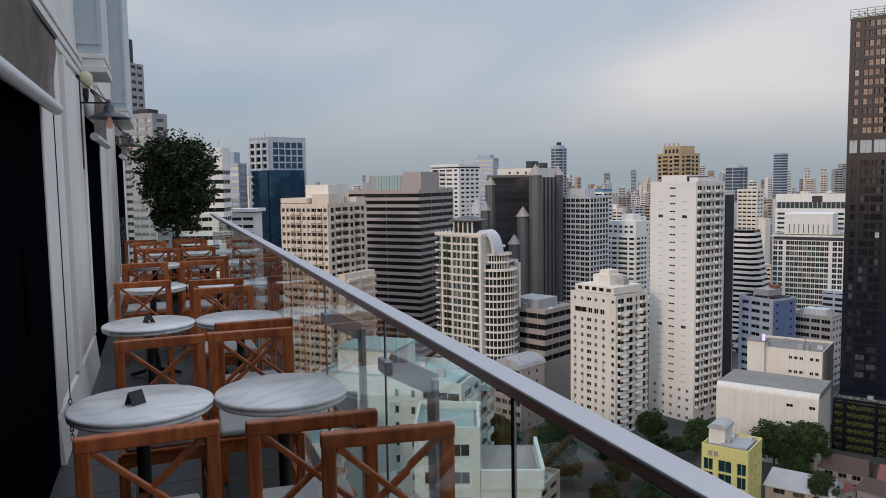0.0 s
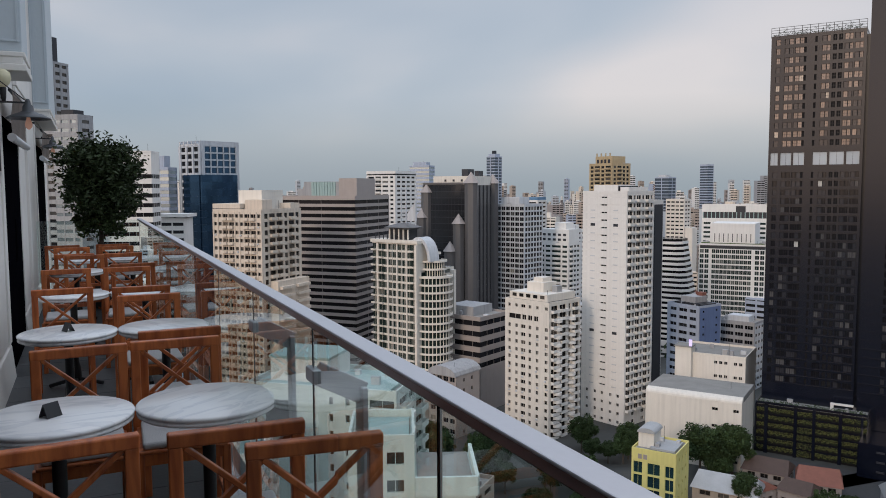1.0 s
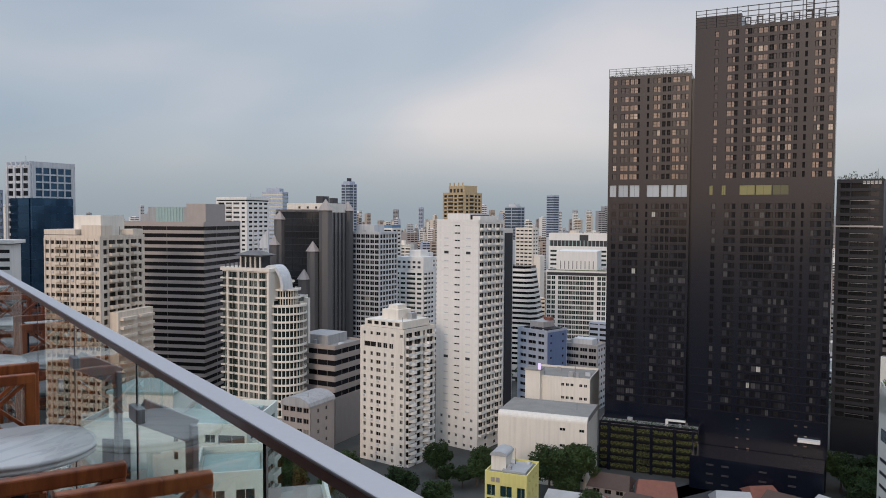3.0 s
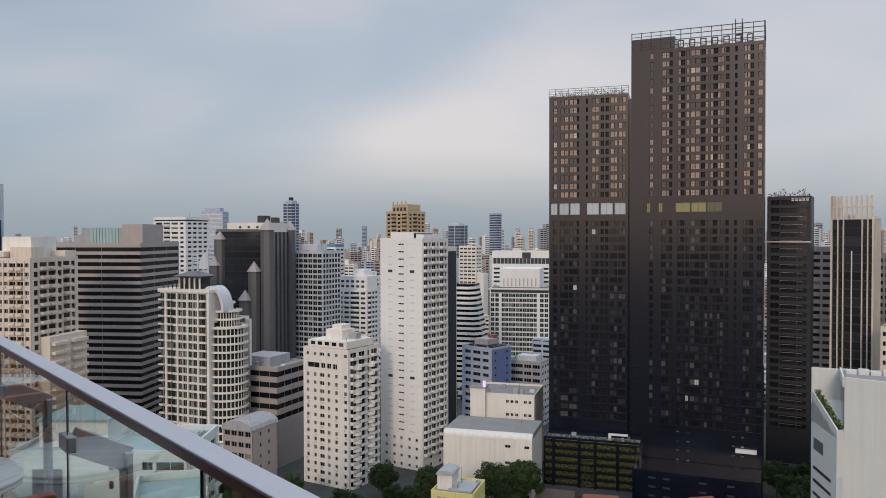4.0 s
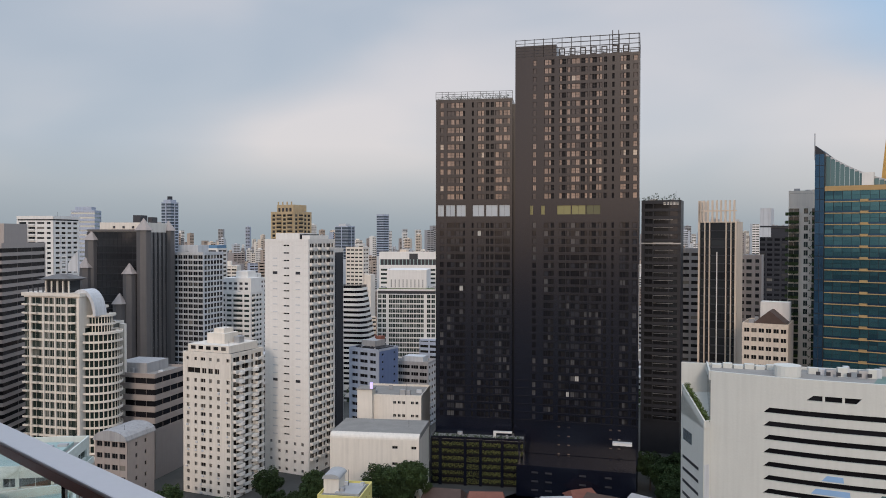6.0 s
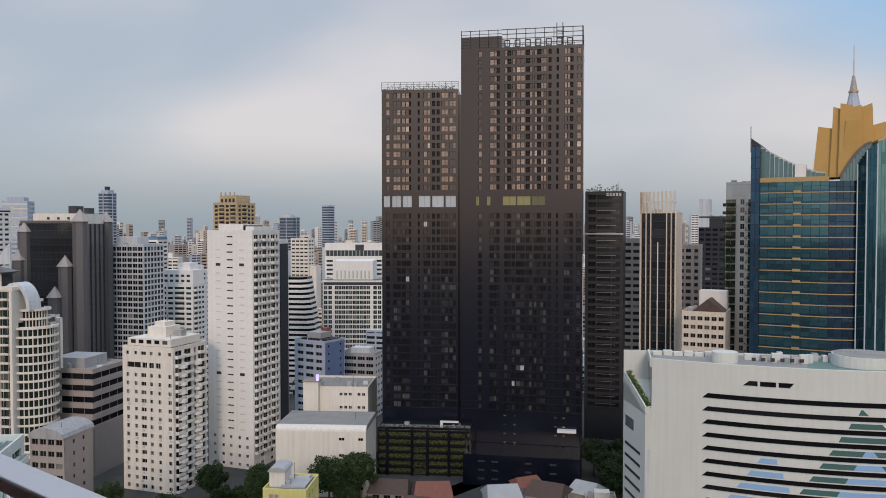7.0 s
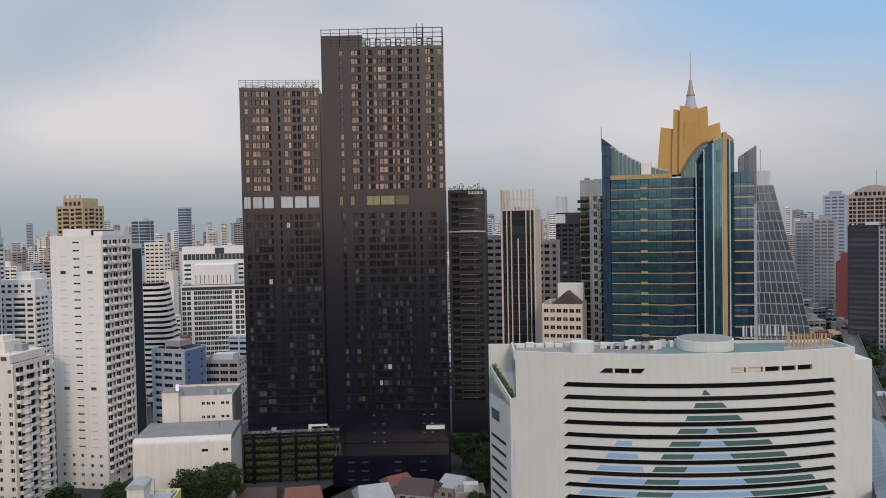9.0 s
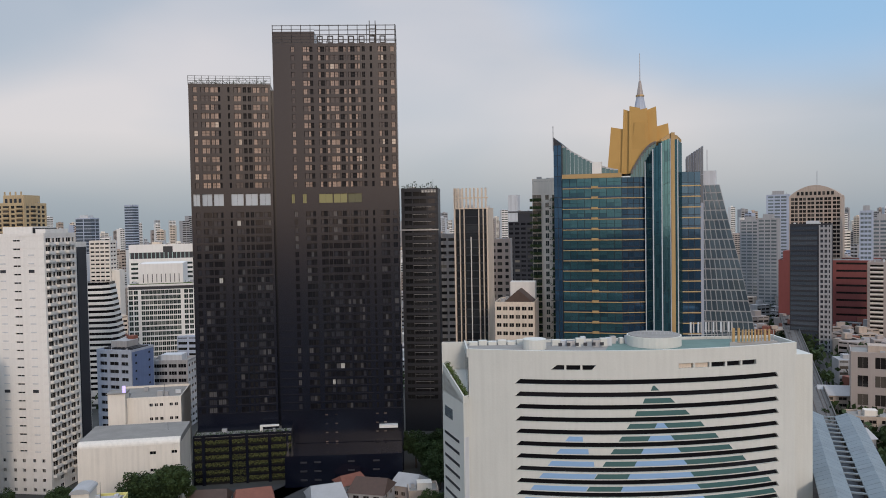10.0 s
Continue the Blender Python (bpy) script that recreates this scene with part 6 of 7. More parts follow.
def street_trees():
    kinds = []
    for k in range(3):
        ob = new("tree")
        tagged(ob, "dark green broad-leaved street tree", "tree", "city trees")
        add_part("trunk", trunk_mesh("trunk", 5, 0.35, 6, 3.0, M["bark"], k), ob)
        add_part("crown", leaf_crown("crown", 5.2, 4.2, 70, 110, 0.36, M["leaf"], 10 + k), ob, at=Matrix.Translation((0, 0, 8.2)))
        kinds.append(ob)
    spots = []
    r = random.Random(5)

    def row(az0, az1, d0, d1, n):
        for _ in range(n):
            spots.append((r.uniform(az0, az1), r.uniform(d0, d1), r.uniform(0.7, 1.25)))
    row(23.6, 26.0, 254, 262, 7)      # grove before the white hall
    for k in range(len(spots)):
        spots[k] = (spots[k][0], spots[k][1], spots[k][2] * 1.2)
    row(14.5, 18.8, 262, 276, 8)      # foot of the white towers
    row(2, 9, 235, 270, 14)
    row(8, 18, 190, 240, 16)
    row(-6, 12, 150, 200, 12)
    row(42.8, 46.0, 268, 300, 12)     # beside the hotel
    row(26.5, 28, 235, 250, 2)
    row(44, 46.5, 212, 240, 6)
    row(71.5, 77, 200, 330, 16)
    row(24, 27, 400, 440, 8)
    row(66, 76, 420, 640, 10)
    row(69, 78, 330, 700, 40)
    row(28, 42, 226, 232, 3)          # foot of the dark towers
    for i, (az, d, s) in enumerate(spots):
        m = Matrix.Translation((d * math.sin(radians(az)), d * math.cos(radians(az)), GROUND)) @ Matrix.Rotation(r.uniform(0, 6.28), 4, "Z")
        if i < 3:
            kinds[i].matrix_world = m @ Matrix.Scale(s, 4)
        else:
            c = copy_thing(kinds[i % 3], m)
            c.scale = (s, s, s * r.uniform(0.85, 1.15))


def small_houses():
    """Low houses with pitched roofs and flat-roofed shops around the foot of the towers."""
    r = random.Random(9)
    spec = [(28.2, 226, 13, 11, 9, "roof_brown", 40), (31.4, 222, 12, 12, 9, "roof_red", 30), (30.2, 214, 9, 9, 7, "roof_brown", 50), (36.6, 218, 11, 14, 9, "roof_white", 25),
            (40.0, 222, 12, 12, 10, "roof_brown", 60), (25.6, 205, 18, 12, 9, "roof_white", 37), (34.0, 208, 12, 8, 6, "roof_white", 44), (42.8, 232, 9, 10, 7, "roof_white", 70),
            (43.8, 225, 10, 9, 7, "roof", 40), (10.5, 176, 12, 9, 8, "roof", 15), (13.2, 182, 10, 8, 6, "roof_brown", 50), (6.5, 185, 14, 10, 7, "roof_white", 30),
            (38.4, 238, 9, 8, 6, "roof_red", 10), (27.4, 212, 9, 8, 7, "roof_red", 70), (72.5, 300, 14, 10, 9, "roof_blue", 60), (73.4, 330, 16, 10, 10, "roof_white", 40),
            (74.2, 280, 14, 12, 9, "roof", 70), (72.0, 350, 14, 12, 9, "roof_brown", 30), (72.9, 400, 20, 12, 12, "roof_white", 60), (74.6, 360, 16, 12, 12, "roof", 60)]
    for az, d, w, dp, h, roof, rot in spec:
        if 25 < az < 45:
            d, h = d + 34, h * 0.62
        x, y = d * math.sin(radians(az)), d * math.cos(radians(az))
        t = Tower("house", "low house with " + {"roof_brown": "a dark brown pitched roof", "roof_red": "a red-brown pitched roof", "roof_white": "a pale sheet pitched roof", "roof": "a flat concrete roof", "roof_blue": "a blue sheet roof"}[roof], x, y, w, dp, rot, h, "house", wall=r.choice(["beige", "grey", "stone", "stone"]))
        t.facade("front", 0, h, 3.0, bays("S1 W1.4 S1 W1.4 S1 W1.4 S1"), glass="glass_warm", parts=20)
        t.facade("right", 0, h, 3.0, bays("S1 W1.4 S1 W1.4 S1"), glass="glass_warm", parts=20)
        if roof != "roof":
            w2, d2 = w / 2 + 0.6, dp / 2 + 0.6
            t.g("pitched_roof", roof).loft([(-w2, -d2), (w2, -d2), (w2, d2), (-w2, d2)], h, [(-w2 + 1, -0.1), (w2 - 1, -0.1), (w2 - 1, 0.1), (-w2 + 1, 0.1)], h + dp * 0.3)
        else:
            t.block("roof_house", "white2", -2, 3, -2, 2, h, h + 2.4)
            t.block("water_tank", "steel", -4, -2.8, 0, 1.2, h, h + 1.6)
        t.finish(0.0 if roof != "roof" else 0.8)


def street():
    g = Geo()
    g.slab((60, 205), (175, 236), GROUND + 0.02, GROUND + 0.12, -4, 4)
    g.slab((186, 300), (224, 236), GROUND + 0.02, GROUND + 0.12, -9, 9)
    g.slab((118, 238), (192, 186), GROUND + 0.02, GROUND + 0.12, -22, 22)
    g.slab((215, 40), (900, 320), GROUND + 0.02, GROUND + 0.12, -14, 14)
    ob = new("road", g.mesh("road", M["asphalt"]))
    tagged(ob, "dark asphalt city streets", "road", kind="structure")
    cg = Geo()
    r = random.Random(3)
    for k in range(46):
        x, y = 205 + r.uniform(-12, 12), 268 + r.uniform(-8, 8)
        cg.box(x, x + 4.2, y, y + 1.8, GROUND + 0.3, GROUND + 1.0)
        cg.box(x + 0.9, x + 3.3, y + 0.1, y + 1.7, GROUND + 1.0, GROUND + 1.6)
    tagged(new("parked_cars", cg.mesh("parked_cars", surface("car paint", (0.45, 0.45, 0.46), 0.3, rnd=0.8))), "rows of parked pale and dark cars", "cars", kind="stuff")


def distant_city():
    """Many small blocks out to the horizon: walls, window bands and roofs, each a few storeys of real relief."""
    r = random.Random(21)
    tones = ["white", "white2", "pale", "grey", "beige", "cream", "bluegrey", "stone", "grey", "roof_red"]
    walls, glaz = {k: Geo() for k in dict.fromkeys(tones)}, Geo()
    greens = []

    def block(x, y, w, d, h, rot, tone):
        m = Matrix.Translation((x, y, GROUND)) @ Matrix.Rotation(rot, 4, "Z")
        def b(g, x0, x1, y0, y1, z0, z1):
            k = len(g.v)
            g.box(x0, x1, y0, y1, z0, z1)
            g.v[k:] = [tuple(m @ Vector(p)) for p in g.v[k:]]
        near = math.hypot(x, y) < 1500
        b(glaz, -w / 2 + 0.3, w / 2 - 0.3, -d / 2 + 0.3, d / 2 - 0.3, 0, h - 0.6)
        fl = max(2, round(h / 3.3)) if near else max(2, round(h / 6))
        fh = h / fl
        g = walls[tone]
        for i in range(fl):
            b(g, -w / 2, w / 2, -d / 2, d / 2, i * fh, i * fh + fh * r.uniform(0.5, 0.6))
        b(g, -w / 2, w / 2, -d / 2, d / 2, h - 0.8, h)
        nb = max(2, int(w / 5)) if near else 2
        for i in range(nb + 1):
            px = -w / 2 + w * i / nb
            b(g, max(px - 0.5, -w / 2) + 0.01, min(px + 0.5, w / 2) - 0.01, -d / 2 - 0.05, d / 2 + 0.05, 0, h - 0.4)
        if r.random() < 0.6:
            b(g, -w / 5, w / 6, -d / 5, d / 5, h, h + r.uniform(2, 5))
    n = 0
    while n < 4300:
        az = r.uniform(-24, 80)
        d = 430 * math.exp(r.random() ** 0.8 * 2.35)
        if az < -8 and d < 600:
            continue
        x, y = d * math.sin(radians(az)), d * math.cos(radians(az))
        tall = r.random()
        h = r.uniform(8, 22) if tall < 0.72 else r.uniform(22, 48) if tall < 0.93 else r.uniform(48, 78)
        if d < 650:
            h = min(h, 30)
        if d > 2000 and r.random() < 0.16:
            h = r.uniform(70, 130)
        w, dp = r.uniform(8, 22), r.uniform(7, 15)
        if az > 62 and d < 1000:
            h, w = min(h, 14), min(w, 15)
        if 69.5 < az < 73.5 and d < 800 and abs(az - 71.2) < 1.0:
            continue
        if h > 45:
            w, dp = r.uniform(14, 26), r.uniform(12, 20)
        block(x, y, w, dp, h, -radians(az) + r.choice([0.3, 0.5, -0.4, 0.7]) + r.uniform(-0.1, 0.1), r.choice(["grey", "stone", "beige", "roof_red", "grey", "stone"] if az > 62 and d < 1000 else tones if h < 22 else tones[:8]))
        n += 1
    for k in walls:
        ob = new("distant_buildings", walls[k].mesh("distant_buildings", M[k]))
        tagged(ob, "dense low and mid-rise city blocks reaching the horizon", "buildings", kind="stuff")
    tagged(new("distant_windows", glaz.mesh("distant_windows", M["glass_warm"])), "dark window bands of far city blocks", "windows", kind="stuff")
    # low greenery between the blocks
    v, f = [], []
    for _ in range(420):
        az, d = (r.uniform(-10, 78) if r.random() < 0.7 else r.uniform(64, 79)), 300 * math.exp(r.random() * 1.7)
        if d < 420 and (26.5 < az < 62 or az < 22):
            continue
        cx, cy = d * math.sin(radians(az)), d * math.cos(radians(az))
        for _ in range(70):
            o = Vector((cx + r.gauss(0, 7), cy + r.gauss(0, 7), GROUND + abs(r.gauss(6, 3))))
            a = Vector((r.gauss(0, 1), r.gauss(0, 1), r.gauss(0, 1))).normalized() * 1.7
            b2 = a.cross(Vector((r.gauss(0, 1), r.gauss(0, 1), r.gauss(0, 1)))).normalized() * 1.2
            k = len(v)
            v += [tuple(o - a), tuple(o + b2), tuple(o + a), tuple(o - b2)]
            f.append((k, k + 1, k + 2, k + 3))
    me = bpy.data.meshes.new("distant_trees")
    me.from_pydata(v, [], f)
    me.materials.append(M["leaf"])
    tagged(new("distant_trees", me), "dark green tree tops between far buildings", "trees", kind="stuff")


slim_grey_tower()
banded_white_office()
blue_glass_tower()
cream_apartments()
banded_brown_office()
curved_condominium()
back_row()
turret_tower()
white_apartments()
gold_and_far()
low_buildings()
black_tower()
right_hand_towers()
teal_tower()
hotel()
far_right()
railway_station()
lower_white_flats()
street()
distant_city()
street_trees()
small_houses()


# ---- the roof terrace: s across (towards the rail), q along, z up ----
TURN = 19.9
TR = pose(0, 0, 0, 0, 0, TURN)
WALL_S, RAIL_S, END_Q = -0.63, 0.66, 11.5


def grained_wood(name, color, dark):
    m = bpy.data.materials.new(name)
    m.use_nodes = True
    n, l = m.node_tree.nodes, m.node_tree.links
    b = n["Principled BSDF"]
    b.inputs["Roughness"].default_value = 0.42
    tc, mp = n.new("ShaderNodeTexCoord"), n.new("ShaderNodeMapping")
    mp.inputs["Scale"].default_value = (14, 14, 2.2)
    ns, fine = n.new("ShaderNodeTexNoise"), n.new("ShaderNodeTexNoise")
    ns.inputs["Scale"].default_value, ns.inputs["Detail"].default_value, ns.inputs["Distortion"].default_value = 1.6, 6, 0.8
    fine.inputs["Scale"].default_value = 60
    info = n.new("ShaderNodeObjectInfo")
    l.new(tc.outputs["Object"], mp.inputs["Vector"])
    l.new(mp.outputs["Vector"], ns.inputs["Vector"])
    l.new(mp.outputs["Vector"], fine.inputs["Vector"])
    ramp = n.new("ShaderNodeValToRGB")
    ramp.color_ramp.elements[0].position, ramp.color_ramp.elements[0].color = 0.35, (*dark, 1)
    ramp.color_ramp.elements[1].position, ramp.color_ramp.elements[1].color = 0.65, (*color, 1)
    l.new(ns.outputs["Fac"], ramp.inputs["Fac"])
    hsv = n.new("ShaderNodeHueSaturation")
    rr = n.new("ShaderNodeMapRange")
    rr.inputs["To Min"].default_value, rr.inputs["To Max"].default_value = 0.8, 1.15
    l.new(info.outputs["Random"], rr.inputs["Value"])
    l.new(rr.outputs["Result"], hsv.inputs["Value"])
    l.new(ramp.outputs["Color"], hsv.inputs["Color"])
    l.new(hsv.outputs["Color"], b.inputs["Base Color"])
    bp = n.new("ShaderNodeBump")
    bp.inputs["Strength"].default_value, bp.inputs["Distance"].default_value = 0.2, 0.002
    l.new(fine.outputs["Fac"], bp.inputs["Height"])
    l.new(bp.outputs["Normal"], b.inputs["Normal"])
    return m


def veined_marble():
    m = bpy.data.materials.new("white veined marble")
    m.use_nodes = True
    n, l = m.node_tree.nodes, m.node_tree.links
    b = n["Principled BSDF"]
    b.inputs["Roughness"].default_value = 0.22
    tc, info = n.new("ShaderNodeTexCoord"), n.new("ShaderNodeObjectInfo")
    off = n.new("ShaderNodeVectorMath")
    off.operation = "ADD"
    sc = n.new("ShaderNodeMath")
    sc.operation = "MULTIPLY"
    sc.inputs[1].default_value = 13.0
    l.new(info.outputs["Random"], sc.inputs[0])
    l.new(tc.outputs["Object"], off.inputs[0])
    l.new(sc.outputs[0], off.inputs[1])
    mp = n.new("ShaderNodeMapping")
    mp.inputs["Scale"].default_value, mp.inputs["Rotation"].default_value = (1.0, 3.2, 1.0), (0, 0, 0.4)
    l.new(off.outputs["Vector"], mp.inputs["Vector"])
    ns, cloud = n.new("ShaderNodeTexNoise"), n.new("ShaderNodeTexNoise")
    ns.inputs["Scale"].default_value, ns.inputs["Detail"].default_value, ns.inputs["Distortion"].default_value = 3.2, 8, 1.6
    cloud.inputs["Scale"].default_value = 5.0
    l.new(mp.outputs["Vector"], ns.inputs["Vector"])
    l.new(off.outputs["Vector"], cloud.inputs["Vector"])
    ramp = n.new("ShaderNodeValToRGB")
    ramp.color_ramp.elements[0].position, ramp.color_ramp.elements[0].color = 0.30, (0.76, 0.76, 0.765, 1)
    ramp.color_ramp.elements[1].position, ramp.color_ramp.elements[1].color = 0.62, (0.84, 0.83, 0.82, 1)
    for p, c in ((0.44, (0.70, 0.70, 0.715, 1)), (0.475, (0.81, 0.80, 0.80, 1))):
        e = ramp.color_ramp.elements.new(p)
        e.color = c
    l.new(ns.outputs["Fac"], ramp.inputs["Fac"])
    l.new(ramp.outputs["Color"], b.inputs["Base Color"])
    return m


def clear_glass():
    m = bpy.data.materials.new("balustrade glass")
    m.use_nodes = True
    b = m.node_tree.nodes["Principled BSDF"]
    b.inputs["Base Color"].default_value = (0.86, 0.95, 0.92, 1)
    b.inputs["Transmission Weight"].default_value = 1.0
    b.inputs["Roughness"].default_value = 0.0
    b.inputs["IOR"].default_value = 1.5
    return m


def emitter(name, color, strength):
    m = bpy.data.materials.new(name)
    m.use_nodes = True
    b = m.node_tree.nodes["Principled BSDF"]
    b.inputs["Base Color"].default_value = (*color, 1)
    b.inputs["Emission Color"].default_value = (*color, 1)
    b.inputs["Emission Strength"].default_value = strength
    return m


M["wood"] = grained_wood("oiled teak", (0.52, 0.145, 0.040), (0.27, 0.062, 0.017))
M["marble"] = veined_marble()
M["clear"] = clear_glass()
M["rail"] = surface("brushed aluminium", (0.62, 0.61, 0.64), 0.38, 0.35, var=0.06, size=0.6, fine=30, bump=0.05)
# the reddish-brown reflection on the rail's side is put into this base colour
M["rail_reflection"] = surface("metal with brown reflection tint", (0.34, 0.24, 0.23), 0.35, 0.4, var=0.1, size=0.6)
M["terrace_wall"] = surface("white painted panelling", (0.80, 0.775, 0.735), 0.55, var=0.06, size=0.8, streak=0.12, fine=16, bump=0.1)
M["panel_blue"] = surface("pale blue-grey painted panel", (0.52, 0.58, 0.62), 0.5, var=0.05, size=0.8, fine=16, bump=0.08)
M["awning"] = surface("weathered grey-brown canvas", (0.31, 0.26, 0.23), 0.9, var=0.55, size=0.3, fine=9, bump=0.2)
M["tube"] = surface("white aluminium tube", (0.66, 0.66, 0.68), 0.35, 0.2, var=0.05, size=0.3)
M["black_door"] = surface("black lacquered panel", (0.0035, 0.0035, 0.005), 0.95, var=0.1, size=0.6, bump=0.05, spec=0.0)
M["floor_tile"] = surface("dark grey terrace tile", (0.055, 0.057, 0.06), 0.55, var=0.2, size=0.4, fine=12, rnd=0.15)
M["iron"] = surface("black cast iron", (0.03, 0.03, 0.032), 0.5, 0.5, var=0.15, size=0.1)
M["cushion"] = surface("pale grey woven cushion", (0.42, 0.41, 0.41), 0.9, var=0.12, size=0.2, fine=40, bump=0.3)
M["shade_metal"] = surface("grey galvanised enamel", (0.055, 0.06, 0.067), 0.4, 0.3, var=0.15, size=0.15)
M["globe"] = emitter("opal lamp globe", (0.62, 0.58, 0.40), 0.05)
M["filament"] = emitter("warm filament bulb", (0.55, 0.30, 0.22), 0.22)
M["card"] = surface("black card", (0.015, 0.015, 0.018), 0.5, var=0.1, size=0.1)
M["pot"] = surface("dark planter", (0.05, 0.05, 0.052), 0.6, var=0.15, size=0.3)


def bevelled(bm, width=0.006, seg=2):
    bmesh.ops.bevel(bm, geom=[e for e in bm.edges if len(e.link_faces) == 2 and e.calc_face_angle() > 0.5], offset=width, segments=seg, affect="EDGES", profile=0.5)
    return bm


def cube(bm, x0, x1, y0, y1, z0, z1, m=None):
    t = Matrix.Translation(((x0 + x1) / 2, (y0 + y1) / 2, (z0 + z1) / 2)) @ Matrix.Diagonal((x1 - x0, y1 - y0, z1 - z0, 1))
    return bmesh.ops.create_cube(bm, size=1, matrix=(m @ t) if m else t)["verts"]


def bar(bm, a, b, w, h, up=(0, 1, 0)):
    """A square bar from a to b."""
    a, b = Vector(a), Vector(b)
    d = (b - a)
    z = d.normalized()
    x = Vector(up).cross(z).normalized()
    y = z.cross(x)
    rot = Matrix((x, y, z)).transposed().to_4x4()
    bmesh.ops.create_cube(bm, size=1, matrix=Matrix.Translation((a + b) / 2) @ rot @ Matrix.Diagonal((w, h, d.length, 1)))


def lathe(bm, profile, n=32):
    rings = []
    for r, z in profile:
        rings.append([bm.verts.new((r * math.cos(2 * math.pi * i / n), r * math.sin(2 * math.pi * i / n), z)) for i in range(n)])
    for a, b in zip(rings, rings[1:]):
        for i in range(n):
            f = bm.faces.new((a[i], a[(i + 1) % n], b[(i + 1) % n], b[i]))
            f.smooth = True
    bm.faces.new(rings[0][::-1])
    bm.faces.new(rings[-1])


def part(name, bm, material, parent, label="", at=None):
    me = bpy.data.meshes.new(name)
    bm.normal_update()
    bm.to_mesh(me)
    bm.free()
    me.materials.append(M[material])
    return add_part(name, me, parent, label, at)


def put(bm, name, material, label, category, kind="structure", at=None):
    me = bpy.data.meshes.new(name)
    bm.normal_update()
    bm.to_mesh(me)
    bm.free()
    me.materials.append(M[material])
    ob = new(name, me)
    ob.matrix_world = TR @ (at or Matrix())
    return tagged(ob, label, category, kind=kind)


def terrace_shell():
    bm = bmesh.new()
    cube(bm, -0.95, 0.80, -3.0, END_Q + 0.1, -0.35, -0.012)
    floor = put(bm, "floor", "pot", "dark grey tiled roof terrace floor", "floor")
    # the building that carries the terrace
    bm = bmesh.new()
    cube(bm, -16, 0.80, -12, END_Q + 0.1, GROUND, -0.36)
    put(bm, "building_base", "terrace_wall", "pale building carrying the terrace", "wall")
    tile = bmesh.new()
    cube(tile, -0.218, 0.218, -0.218, 0.218, 0, 0.012)
    bevelled(tile, 0.003, 1)
    me = bpy.data.meshes.new("tile")
    tile.to_mesh(me)
    tile.free()
    me.materials.append(M["floor_tile"])
    for i in range(3):
        for j in range(31):
            add_part("tile", me, floor, at=Matrix.Translation((-0.41 + 0.44 * i, -2.6 + 0.44 * j, -0.012)))
    # wall with three openings
    openings = ((-2.6, 4.72), (7.3, 8.95), (11.95, 14.2))
    bm = bmesh.new()
    edges = [-3.0] + [q for o in openings for q in o] + [15.5]
    for a, b in zip(edges[::2], edges[1::2]):
        cube(bm, WALL_S - 0.3, WALL_S, a, b, -0.34, 9.0)
    for a, b in openings:
        cube(bm, WALL_S - 0.3, WALL_S, a, b, 2.2, 9.0)
    put(bm, "wall_west", "terrace_wall", "white panelled wall with tall dark openings", "wall")
    bm = bmesh.new()
    cube(bm, WALL_S - 0.3, 1.3, -3.3, -3.0, -0.3, 9.0)
    put(bm, "wall_south", "terrace_wall", "plain white end wall", "wall")
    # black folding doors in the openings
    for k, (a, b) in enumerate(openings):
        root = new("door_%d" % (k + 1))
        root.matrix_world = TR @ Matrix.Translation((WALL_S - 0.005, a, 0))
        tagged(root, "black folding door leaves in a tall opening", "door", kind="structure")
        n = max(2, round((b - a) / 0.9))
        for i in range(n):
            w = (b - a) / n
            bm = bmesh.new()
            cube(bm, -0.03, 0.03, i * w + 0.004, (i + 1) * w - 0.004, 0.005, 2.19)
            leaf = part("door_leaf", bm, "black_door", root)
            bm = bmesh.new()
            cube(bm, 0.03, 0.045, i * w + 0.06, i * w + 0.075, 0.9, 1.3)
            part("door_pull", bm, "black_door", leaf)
    # pilasters: door trim, fluted panel, plinth with a sloped top
    for a, b in ((4.72, 7.3), (8.95, 11.95)):
        root = new("trim")
        root.matrix_world = TR @ Matrix.Translation((WALL_S, a, 0))
        tagged(root, "white moulded pilaster between the openings", "pilaster", kind="structure")
        w = b - a
        for y0, y1, out in ((0.0, 0.16, 0.035), (0.2, 1.02, 0.02), (1.06, 1.2, 0.05), (1.24, w - 0.2, 0.022), (w - 0.16, w, 0.035)):
            bm = bmesh.new()
            cube(bm, 0.0, out, y0, y1, 0.3, 2.45)
            part("panel", bevelled(bm, 0.005), "terrace_wall", root)
        bm = bmesh.new()
        vs = cube(bm, 0.0, 0.055, 0.0, w, 0.0, 0.3)
        for v in vs:
            if v.co.z > 0.2 and v.co.x > 0.02:
                v.co.x, v.co.z = 0.03, 0.27
        part("plinth", bevelled(bm, 0.004), "terrace_wall", root)
        bm = bmesh.new()
        for i, (zz, out) in enumerate(((2.5, 0.02), (2.56, 0.03), (2.62, 0.04))):
            cube(bm, 0.0, out, 0, w, zz, zz + 0.055)
        part("cornice", bevelled(bm, 0.006), "terrace_wall", root)
